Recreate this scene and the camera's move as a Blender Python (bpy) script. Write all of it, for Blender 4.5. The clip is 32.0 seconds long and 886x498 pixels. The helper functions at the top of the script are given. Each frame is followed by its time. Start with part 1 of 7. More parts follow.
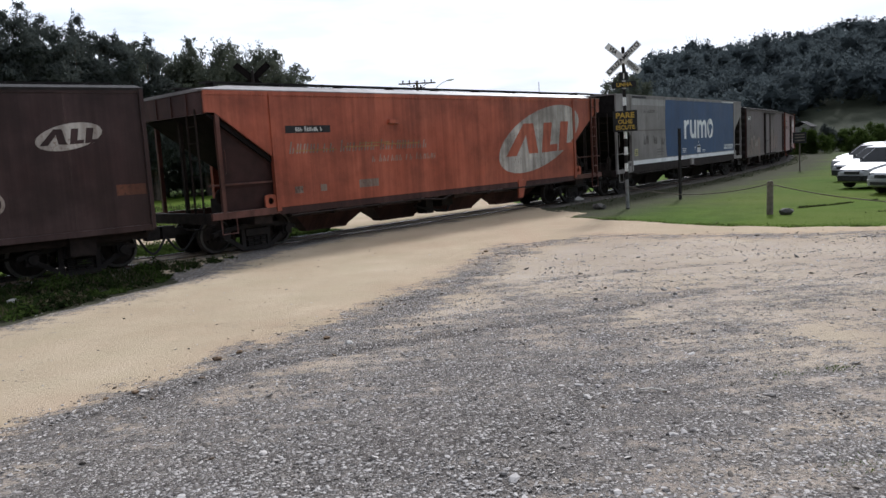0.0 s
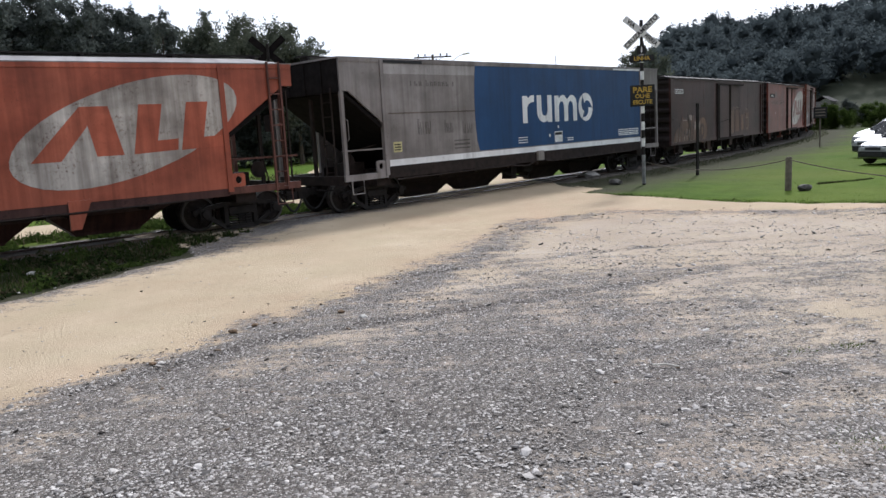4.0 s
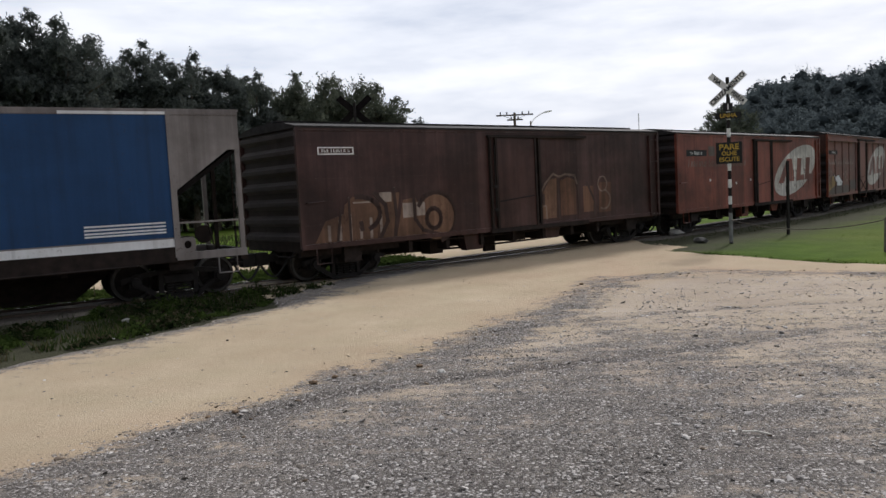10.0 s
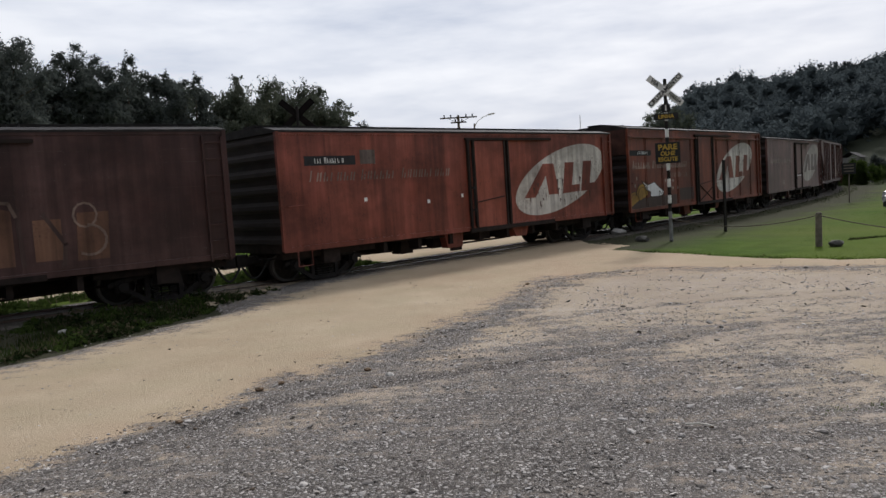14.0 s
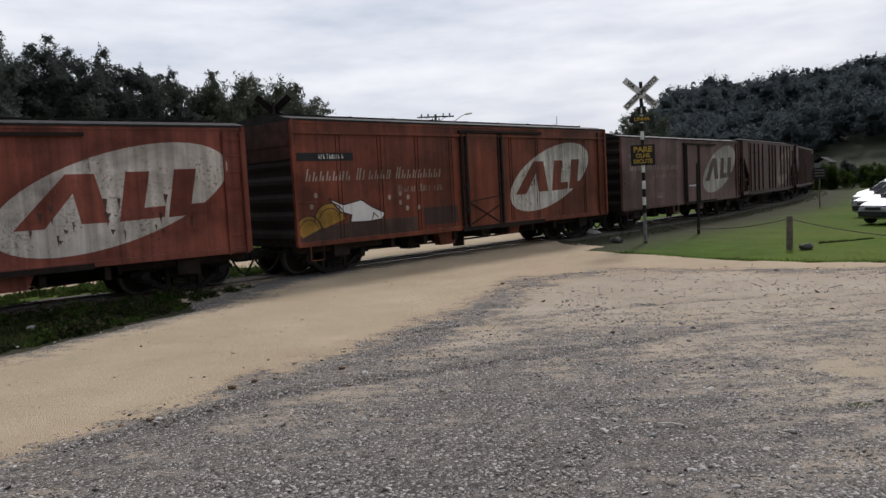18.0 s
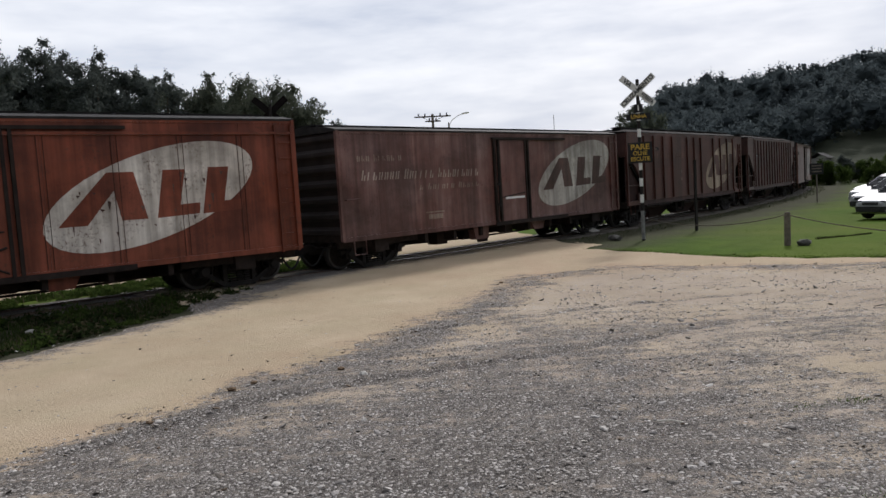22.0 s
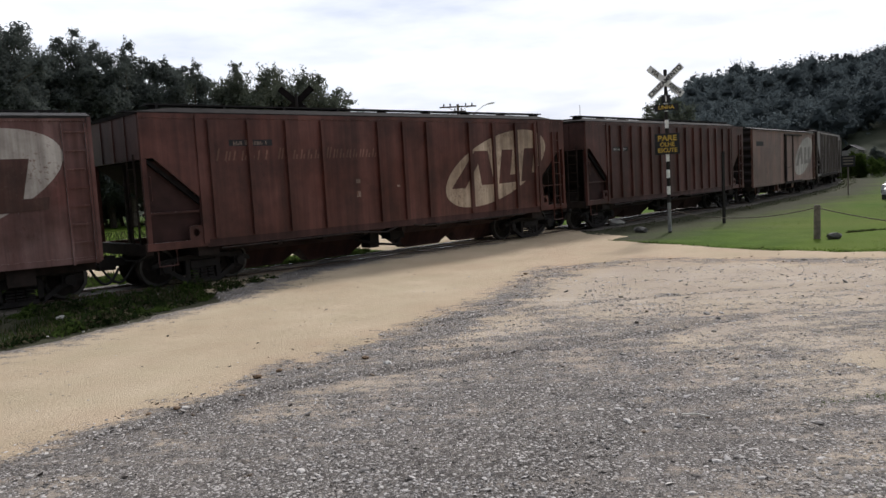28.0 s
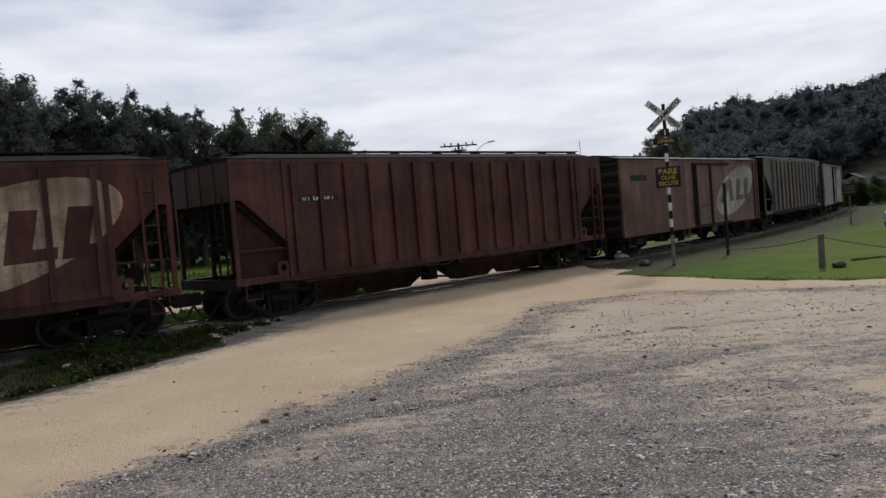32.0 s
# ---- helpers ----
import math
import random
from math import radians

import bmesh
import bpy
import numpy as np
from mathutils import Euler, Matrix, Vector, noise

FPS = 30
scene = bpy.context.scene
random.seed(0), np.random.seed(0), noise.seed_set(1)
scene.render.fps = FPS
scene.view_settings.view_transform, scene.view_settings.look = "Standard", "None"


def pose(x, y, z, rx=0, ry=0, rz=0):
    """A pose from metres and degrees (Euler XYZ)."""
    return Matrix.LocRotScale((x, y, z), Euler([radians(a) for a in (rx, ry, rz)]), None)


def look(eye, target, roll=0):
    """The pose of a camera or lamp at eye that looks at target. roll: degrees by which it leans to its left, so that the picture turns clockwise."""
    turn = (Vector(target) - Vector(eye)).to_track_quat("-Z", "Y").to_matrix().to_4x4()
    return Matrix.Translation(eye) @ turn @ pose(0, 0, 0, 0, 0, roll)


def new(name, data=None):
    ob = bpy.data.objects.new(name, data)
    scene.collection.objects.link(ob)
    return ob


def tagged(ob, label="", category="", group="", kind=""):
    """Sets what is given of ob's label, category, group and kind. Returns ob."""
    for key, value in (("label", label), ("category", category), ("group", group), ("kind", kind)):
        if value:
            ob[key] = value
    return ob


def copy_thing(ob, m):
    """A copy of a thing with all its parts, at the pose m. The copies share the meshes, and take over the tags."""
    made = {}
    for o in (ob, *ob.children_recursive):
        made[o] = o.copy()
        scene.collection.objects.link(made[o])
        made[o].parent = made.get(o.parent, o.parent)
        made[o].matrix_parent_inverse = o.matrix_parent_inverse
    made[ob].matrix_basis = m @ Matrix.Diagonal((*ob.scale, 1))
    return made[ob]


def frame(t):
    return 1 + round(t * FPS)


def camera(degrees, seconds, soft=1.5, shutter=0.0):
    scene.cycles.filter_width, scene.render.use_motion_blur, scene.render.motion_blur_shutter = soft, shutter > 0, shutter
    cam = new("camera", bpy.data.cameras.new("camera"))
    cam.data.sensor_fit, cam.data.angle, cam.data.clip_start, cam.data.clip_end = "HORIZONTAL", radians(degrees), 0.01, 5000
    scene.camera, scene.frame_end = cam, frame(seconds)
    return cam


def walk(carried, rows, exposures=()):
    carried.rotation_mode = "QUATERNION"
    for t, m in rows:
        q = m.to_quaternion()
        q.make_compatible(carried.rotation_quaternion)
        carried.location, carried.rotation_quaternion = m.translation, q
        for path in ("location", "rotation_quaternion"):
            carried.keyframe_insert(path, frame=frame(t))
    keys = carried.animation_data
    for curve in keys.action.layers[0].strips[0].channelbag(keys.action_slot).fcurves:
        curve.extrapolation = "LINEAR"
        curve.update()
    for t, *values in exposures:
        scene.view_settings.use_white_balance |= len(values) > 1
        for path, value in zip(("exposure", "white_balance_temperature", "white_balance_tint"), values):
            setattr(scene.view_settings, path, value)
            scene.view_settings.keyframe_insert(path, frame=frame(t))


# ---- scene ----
cam = camera(59.6, 32.0)
PATH = [
    (0.0, (-0.004, 0.007, 2.163), (0.059, 9.934, 0.963), -3.46),
    (0.5, (-0.005, 0.007, 2.164), (-0.067, 9.928, 0.906), -4.01),
    (1.0, (-0.001, 0.005, 2.163), (-0.156, 9.913, 0.814), -4.00),
    (1.5, (0.001, 0.002, 2.162), (-0.242, 9.895, 0.728), -4.17),
    (2.0, (-0.002, -0.003, 2.156), (-0.367, 9.890, 0.741), -4.25),
    (2.5, (-0.006, -0.004, 2.162), (-0.221, 9.865, 0.562), -3.96),
    (3.0, (-0.002, -0.003, 2.164), (-0.291, 9.886, 0.704), -3.37),
    (3.5, (0.008, -0.002, 2.161), (-0.134, 9.879, 0.633), -3.33),
    (5.5, (0.005, 0.001, 2.165), (-0.302, 9.899, 0.775), -4.15),
    (6.0, (0.007, 0.001, 2.169), (-0.377, 9.896, 0.780), -4.62),
    (6.5, (0.009, -0.003, 2.162), (-0.434, 9.914, 0.954), -4.32),
    (7.0, (0.008, -0.006, 2.152), (-0.392, 9.894, 0.802), -3.46),
    (7.5, (0.004, -0.008, 2.149), (-0.581, 9.857, 0.620), -3.85),
    (8.0, (0.002, -0.008, 2.149), (-0.677, 9.847, 0.599), -3.71),
    (8.5, (-0.005, -0.007, 2.151), (-1.067, 9.804, 0.534), -3.06),
    (9.0, (0.003, -0.006, 2.148), (-1.591, 9.784, 0.876), -3.62),
    (9.5, (-0.001, -0.004, 2.158), (-1.224, 9.883, 1.290), -3.26),
    (10.0, (-0.003, -0.004, 2.159), (-1.136, 9.905, 1.420), -2.97),
    (10.5, (-0.009, -0.005, 2.160), (-1.423, 9.868, 1.424), -2.65),
    (11.0, (-0.013, -0.008, 2.156), (-1.605, 9.842, 1.489), -2.41),
    (11.5, (-0.010, -0.007, 2.154), (-1.720, 9.818, 1.412), -2.88),
    (12.0, (-0.002, -0.001, 2.155), (-1.558, 9.839, 1.284), -3.00),
    (12.5, (0.004, 0.005, 2.159), (-1.246, 9.875, 1.151), -3.06),
    (13.0, (0.006, 0.006, 2.159), (-0.535, 9.960, 1.366), -3.64),
    (13.5, (0.004, 0.004, 2.153), (-0.495, 9.971, 1.503), -4.74),
    (14.0, (0.002, 0.001, 2.147), (-0.441, 9.964, 1.406), -3.76),
    (14.5, (-0.002, -0.001, 2.142), (-0.194, 9.957, 1.251), -2.75),
    (16.5, (0.002, -0.001, 2.134), (-0.118, 9.966, 1.335), -2.24),
    (17.0, (0.003, 0.003, 2.140), (-0.139, 9.968, 1.315), -2.68),
    (17.5, (0.001, 0.004, 2.138), (-0.171, 9.972, 1.367), -3.18),
    (18.0, (0.001, 0.005, 2.141), (-0.131, 9.975, 1.372), -2.99),
    (18.5, (0.003, 0.006, 2.144), (-0.128, 9.977, 1.394), -2.80),
    (19.0, (0.006, 0.010, 2.152), (-0.050, 9.976, 1.321), -3.92),
    (19.5, (0.010, 0.010, 2.151), (-0.206, 9.977, 1.364), -3.88),
    (20.0, (0.011, 0.009, 2.148), (-0.163, 9.985, 1.475), -3.81),
    (20.5, (0.013, 0.008, 2.148), (-0.255, 9.983, 1.500), -3.89),
    (21.0, (0.011, 0.007, 2.150), (-0.171, 9.983, 1.479), -3.77),
    (21.5, (0.008, 0.005, 2.146), (-0.154, 9.979, 1.444), -3.68),
    (22.0, (0.005, 0.003, 2.143), (-0.107, 9.973, 1.367), -3.59),
    (22.5, (0.004, 0.004, 2.142), (-0.226, 9.974, 1.401), -3.42),
    (23.0, (0.001, 0.002, 2.140), (-0.215, 9.972, 1.402), -3.21),
    (23.5, (-0.002, 0.002, 2.141), (-0.203, 9.966, 1.322), -3.29),
    (24.0, (-0.004, 0.003, 2.138), (-0.227, 9.963, 1.272), -3.36),
    (24.5, (-0.005, 0.002, 2.136), (-0.224, 9.966, 1.313), -3.34),
    (25.0, (-0.004, -0.000, 2.131), (-0.198, 9.963, 1.295), -3.16),
    (25.5, (-0.002, 0.002, 2.133), (-0.232, 9.964, 1.300), -3.36),
    (27.5, (-0.003, 0.005, 2.145), (-0.388, 9.947, 1.149), -2.56),
    (28.0, (-0.001, -0.001, 2.144), (-0.431, 9.950, 1.264), -3.26),
    (28.5, (-0.000, 0.001, 2.148), (-0.503, 9.948, 1.250), -4.02),
    (29.0, (-0.003, -0.000, 2.146), (-0.380, 9.964, 1.393), -3.89),
    (29.5, (-0.007, -0.004, 2.147), (-0.321, 9.968, 1.473), -3.74),
    (30.0, (-0.003, -0.005, 2.147), (-0.343, 9.970, 1.519), -3.91),
    (30.5, (-0.003, -0.006, 2.149), (-0.443, 9.963, 1.501), -3.98),
    (31.0, (0.000, -0.008, 2.149), (-0.468, 9.962, 1.544), -4.16),
    (31.5, (-0.008, -0.009, 2.153), (-0.325, 9.964, 1.490), -4.59),
    (32.0, (-0.014, -0.012, 2.147), (-0.459, 9.971, 1.765), -4.73),
]
EXPOSURES = [(t, v, 6100 if t < 9.5 else 6420, 12) for t, v in ((0.0, -0.05), (3.0, 0.22), (6.0, 0.2), (7.0, 0.12), (8.0, 0.25), (9.0, 0.25), (10.0, -0.32), (13.0, -0.29), (14.0, -0.48), (17.0, -0.32), (18.0, -0.51), (19.0, -0.37), (20.0, -0.49), (22.0, -0.42), (25.0, -0.34), (28.0, -0.15), (30.0, -0.42), (32.0, -0.54))]
walk(cam, [(t, look(eye, target, roll)) for t, eye, target, roll in PATH], EXPOSURES)

# ---------------------------------------------------------------- world and light
SUN_DIR = Vector((2.6, 6.0, 4.95)).normalized()


def build_world():
    w = bpy.data.worlds.new("overcast_sky")
    scene.world = w
    w.use_nodes = True
    nt = w.node_tree
    nt.nodes.clear()
    N, K = nt.nodes.new, nt.links.new
    out, bg = N("ShaderNodeOutputWorld"), N("ShaderNodeBackground")
    sky = N("ShaderNodeTexSky")
    sky.sky_type, sky.sun_disc = "NISHITA", False
    sky.sun_elevation = math.asin(SUN_DIR.z)
    sky.sun_rotation = math.atan2(SUN_DIR.x, SUN_DIR.y)
    sky.air_density, sky.dust_density = 1.2, 3.0
    dim = N("ShaderNodeVectorMath")
    dim.operation = "SCALE"
    dim.inputs["Scale"].default_value = SKY_BLUE
    K(sky.outputs[0], dim.inputs[0])
    # a layer of broken white cloud
    geo = N("ShaderNodeTexCoord")
    mp = N("ShaderNodeMapping")
    mp.inputs["Scale"].default_value = (1.0, 1.0, 4.5)
    K(geo.outputs["Generated"], mp.inputs[0])
    n1, n2 = N("ShaderNodeTexNoise"), N("ShaderNodeTexNoise")
    n1.inputs["Scale"].default_value, n1.inputs["Detail"].default_value = 2.6, 7
    n2.inputs["Scale"].default_value, n2.inputs["Detail"].default_value = 7.0, 6
    for n in (n1, n2):
        n.inputs["Roughness"].default_value = 0.55
        K(mp.outputs[0], n.inputs["Vector"])
    mix = N("ShaderNodeMix")
    mix.inputs[0].default_value = 0.35
    K(n1.outputs[0], mix.inputs[2]), K(n2.outputs[0], mix.inputs[3])
    ramp = N("ShaderNodeValToRGB")
    e = ramp.color_ramp.elements
    e[0].position, e[0].color = 0.34, (*CLOUD_DARK, 1)
    e[1].position, e[1].color = 0.62, (*CLOUD_LIGHT, 1)
    K(mix.outputs[0], ramp.inputs[0])
    # thin cloud is brightest round the hidden sun and dull on the far side of the sky
    dot = N("ShaderNodeVectorMath")
    dot.operation = "DOT_PRODUCT"
    dot.inputs[1].default_value = SUN_DIR
    K(geo.outputs["Generated"], dot.inputs[0])
    fall = N("ShaderNodeMapRange")
    fall.interpolation_type = "SMOOTHSTEP"
    for i, v in enumerate((-0.55, 0.75, SKY_BACK, 1.0), 1):
        fall.inputs[i].default_value = v
    K(dot.outputs["Value"], fall.inputs[0])
    scaled = N("ShaderNodeVectorMath")
    scaled.operation = "SCALE"
    K(ramp.outputs[0], scaled.inputs[0]), K(fall.outputs[0], scaled.inputs["Scale"])
    both = N("ShaderNodeMix")
    both.data_type = "RGBA"
    both.inputs[0].default_value = 0.90
    K(dim.outputs[0], both.inputs[6]), K(scaled.outputs[0], both.inputs[7])
    K(both.outputs[2], bg.inputs[0])
    bg.inputs[1].default_value = SKY_STRENGTH
    K(bg.outputs[0], out.inputs[0])
    sun = bpy.data.lights.new("sun", "SUN")
    sun.energy, sun.angle, sun.color = SUN_STRENGTH, radians(7.0), (1.0, 0.975, 0.95)
    ob = new("sun", sun)
    ob.matrix_world = look((0, 0, 60), Vector((0, 0, 60)) - SUN_DIR)


SKY_BLUE, CLOUD_DARK, CLOUD_LIGHT = 0.10, (0.76, 0.85, 1.02), (1.34, 1.38, 1.44)
SKY_STRENGTH, SUN_STRENGTH, SKY_BACK = 1.0, 3.8, 0.31
build_world()


# ---------------------------------------------------------------- small mesh helpers
def mesh_of(name, bm, material):
    me = bpy.data.meshes.new(name)
    bm.normal_update()
    bm.to_mesh(me)
    bm.free()
    for m in material if isinstance(material, (list, tuple)) else [material]:
        me.materials.append(m)
    return me


def part(name, bm, material, parent, label=""):
    ob = new(name, bm if isinstance(bm, bpy.types.Mesh) else mesh_of(name, bm, material))
    ob.parent = parent
    if label:
        ob["label"] = label
    return ob


def thing(name, label, category, at=None, group="", kind=""):
    ob = new(name)
    ob.empty_display_size = 0.2
    if at is not None:
        ob.matrix_basis = at
    return tagged(ob, label, category, group, kind)


def box(bm, x0, x1, y0, y1, z0, z1, m=None):
    vs = [bm.verts.new((x, y, z)) for z in (z0, z1) for x, y in ((x0, y0), (x1, y0), (x1, y1), (x0, y1))]
    if m is not None:
        for v in vs:
            v.co = m @ v.co
    for f in ((3, 2, 1, 0), (4, 5, 6, 7), (0, 1, 5, 4), (1, 2, 6, 5), (2, 3, 7, 6), (3, 0, 4, 7)):
        bm.faces.new([vs[i] for i in f])
    return vs


def plate(bm, pts, y0, y1):
    """A flat shape given in x and z, thickened from y0 to y1."""
    a = [bm.verts.new((x, y0, z)) for x, z in pts]
    b = [bm.verts.new((x, y1, z)) for x, z in pts]
    bm.faces.new(a)
    bm.faces.new(b[::-1])
    n = len(pts)
    for i in range(n):
        bm.faces.new((a[(i + 1) % n], a[i], b[i], b[(i + 1) % n]))


def loft(bm, rings, cap=True, closed=True):
    """Skin through rings of equally many points."""
    vr = [[bm.verts.new(p) for p in r] for r in rings]
    n = len(vr[0])
    for a, b in zip(vr, vr[1:]):
        for i in range(n if closed else n - 1):
            bm.faces.new((a[i], a[(i + 1) % n], b[(i + 1) % n], b[i]))
    if cap:
        bm.faces.new(vr[0][::-1])
        bm.faces.new(vr[-1])
    return vr


def tube(bm, pts, r, n=6, r1=None):
    pts = [Vector(p) for p in pts]
    rings = []
    for i, p in enumerate(pts):
        d = (pts[min(i + 1, len(pts) - 1)] - pts[max(i - 1, 0)]).normalized()
        u = d.cross(Vector((0, 0, 1)) if abs(d.z) < 0.9 else Vector((1, 0, 0))).normalized()
        v = d.cross(u)
        rr = r + (r1 - r) * i / (len(pts) - 1) if r1 is not None else r
        rings.append([p + rr * (math.cos(a) * u + math.sin(a) * v) for a in (2 * math.pi * k / n for k in range(n))])
    loft(bm, rings)


def lathe(bm, profile, n=20, axis="y"):
    """Turns (radius, place along the axis) round an axis."""
    rings = []
    for r, h in profile:
        ring = []
        for k in range(n):
            c, s = r * math.cos(2 * math.pi * k / n), r * math.sin(2 * math.pi * k / n)
            ring.append((c, h, s) if axis == "y" else (c, s, h) if axis == "z" else (h, c, s))
        rings.append(ring)
    loft(bm, rings)


def from_arrays(name, verts, faces, material, smooth=False):
    me = bpy.data.meshes.new(name)
    me.from_pydata(verts, [], faces)
    for m in material if isinstance(material, (list, tuple)) else [material]:
        me.materials.append(m)
    if smooth:
        me.polygons.foreach_set("use_smooth", [True] * len(me.polygons))
    return me


# ---------------------------------------------------------------- materials
def nodes_of(name, rough=0.7, metal=0.0, spec=0.3):
    m = bpy.data.materials.new(name)
    m.use_nodes = True
    b = m.node_tree.nodes["Principled BSDF"]
    b.inputs["Roughness"].default_value, b.inputs["Metallic"].default_value = rough, metal
    b.inputs["Specular IOR Level"].default_value = spec
    return m, m.node_tree.nodes.new, m.node_tree.links.new, b


def noise_tex(N, K, vec, scale, detail=4, rough=0.55):
    n = N("ShaderNodeTexNoise")
    n.inputs["Scale"].default_value, n.inputs["Detail"].default_value, n.inputs["Roughness"].default_value = scale, detail, rough
    if vec is not None:
        K(vec, n.inputs["Vector"])
    return n.outputs[0]


def ramp_of(N, K, value, a, b, lo=(0, 0, 0, 1), hi=(1, 1, 1, 1)):
    r = N("ShaderNodeValToRGB")
    e = r.color_ramp.elements
    e[0].position, e[0].color, e[1].position, e[1].color = a, lo, b, hi
    K(value, r.inputs[0])
    return r.outputs[0]


def mixed(N, K, fac, a, b, how="MIX"):
    x = N("ShaderNodeMix")
    x.data_type, x.blend_type = "RGBA", how
    for socket, v in ((0, fac), (6, a), (7, b)):
        if isinstance(v, (int, float)):
            x.inputs[socket].default_value = v
        elif isinstance(v, tuple):
            x.inputs[socket].default_value = (*v, 1)
        else:
            K(v, x.inputs[socket])
    return x.outputs[2]


def coords(N, K, scale=(1, 1, 1), which="Object"):
    tc, mp = N("ShaderNodeTexCoord"), N("ShaderNodeMapping")
    mp.inputs["Scale"].default_value = scale
    K(tc.outputs[which], mp.inputs[0])
    return mp.outputs[0]


def bumped(N, K, b, height, strength, dist=0.02):
    n = N("ShaderNodeBump")
    n.inputs["Strength"].default_value, n.inputs["Distance"].default_value = strength, dist
    K(height, n.inputs["Height"])
    K(n.outputs[0], b.inputs["Normal"])


def worn_paint(name, base, under=(0.07, 0.032, 0.02), wear=0.5, streak=0.5, rough=0.40, pale=None, stain=1.0):
    """Old wagon paint: blotches, rust runs down the sheet, chips and dents."""
    m, N, K, b = nodes_of(name, rough, 0.0, 0.32)
    v = coords(N, K)
    big = noise_tex(N, K, v, 0.55, 5, 0.6)
    runs = noise_tex(N, K, coords(N, K, (2.6, 1.0, 0.16)), 1.0, 6, 0.62)
    fine = noise_tex(N, K, v, 14.0, 5, 0.65)
    pale = pale or tuple(min(1, c * 1.35 + 0.02) for c in base)
    c = mixed(N, K, ramp_of(N, K, big, 0.35, 0.7), base, pale)
    dark = tuple(x * 0.42 + u * 0.25 for x, u in zip(base, under))
    c = mixed(N, K, ramp_of(N, K, runs, 0.58 - 0.18 * streak, 0.80 - 0.12 * streak, hi=(0.85,) * 3 + (1,)), c, dark)
    chips = N("ShaderNodeMath")
    chips.operation = "MULTIPLY"
    K(ramp_of(N, K, fine, 0.60 - 0.10 * wear, 0.72 - 0.06 * wear), chips.inputs[0])
    K(ramp_of(N, K, noise_tex(N, K, v, 1.7, 4), 0.42, 0.62), chips.inputs[1])
    c = mixed(N, K, chips.outputs[0], c, under)
    # whole sheets weather apart, and broad stains lie over them
    c = mixed(N, K, 0.7 * stain, c, ramp_of(N, K, noise_tex(N, K, coords(N, K, (1.0, 1.0, 0.7)), 3.4, 5, 0.6), 0.32, 0.62, (0.92, 0.91, 0.90, 1), (1.24, 1.24, 1.24, 1)), "MULTIPLY")
    c = mixed(N, K, 0.8 * stain, c, ramp_of(N, K, noise_tex(N, K, coords(N, K, (1.0, 0.2, 0.05)), 0.9, 2), 0.36, 0.62, (0.72, 0.70, 0.70, 1), (1.0, 1.0, 1.0, 1)), "MULTIPLY")
    c = mixed(N, K, 0.9 * stain, c, ramp_of(N, K, noise_tex(N, K, coords(N, K, (7.0, 1.0, 0.22)), 1.0, 5, 0.6), 0.36, 0.66, (0.72, 0.70, 0.69, 1), (1.14, 1.14, 1.15, 1)), "MULTIPLY")
    c = mixed(N, K, 0.9 * stain, c, ramp_of(N, K, noise_tex(N, K, coords(N, K, (0.6, 1.0, 0.8)), 0.9, 6, 0.62), 0.33, 0.54, (0.42, 0.40, 0.39, 1), (1.0, 1.0, 1.0, 1)), "MULTIPLY")
    c = mixed(N, K, 0.14, c, ramp_of(N, K, fine, 0.2, 0.8, (0.55,) * 3 + (1,), (1.0,) * 3 + (1,)), "MULTIPLY")
    c = mixed(N, K, min(1.0, stain), c, ramp_of(N, K, N("ShaderNodeObjectInfo").outputs["Random"], 0.0, 1.0, (0.80, 0.77, 0.77, 1), (1.12, 1.12, 1.10, 1)), "MULTIPLY")
    K(c, b.inputs["Base Color"])
    # a pale grey sheen, strongest where a sheet is seen edge-on
    b.inputs["Sheen Weight"].default_value, b.inputs["Sheen Roughness"].default_value = 0.45, 0.30
    b.inputs["Sheen Tint"].default_value = (0.80, 0.77, 0.76, 1)
    K(ramp_of(N, K, big, 0.2, 0.8, (rough - 0.1,) * 3 + (1,), (rough + 0.16,) * 3 + (1,)), b.inputs["Roughness"])
    bumped(N, K, b, mixed(N, K, 0.25, big, fine), 0.35, 0.03)
    return m


def plain(name, base, rough=0.7, metal=0.0, vary=0.3, scale=8.0, bump=0.15, spec=0.3):
    m, N, K, b = nodes_of(name, rough, metal, spec)
    v = coords(N, K)
    a, z = noise_tex(N, K, v, scale, 5), noise_tex(N, K, v, scale * 0.17, 3)
    lo = tuple(c * (1 - vary) for c in base)
    hi = tuple(min(1, c * (1 + vary)) for c in base)
    c = mixed(N, K, ramp_of(N, K, a, 0.3, 0.7), lo, hi)
    c = mixed(N, K, 0.5, c, ramp_of(N, K, z, 0.3, 0.7, (1 - vary,) * 3 + (1,), (1.0,) * 3 + (1,)), "MULTIPLY")
    K(c, b.inputs["Base Color"])
    bumped(N, K, b, a, bump, 0.01)
    return m


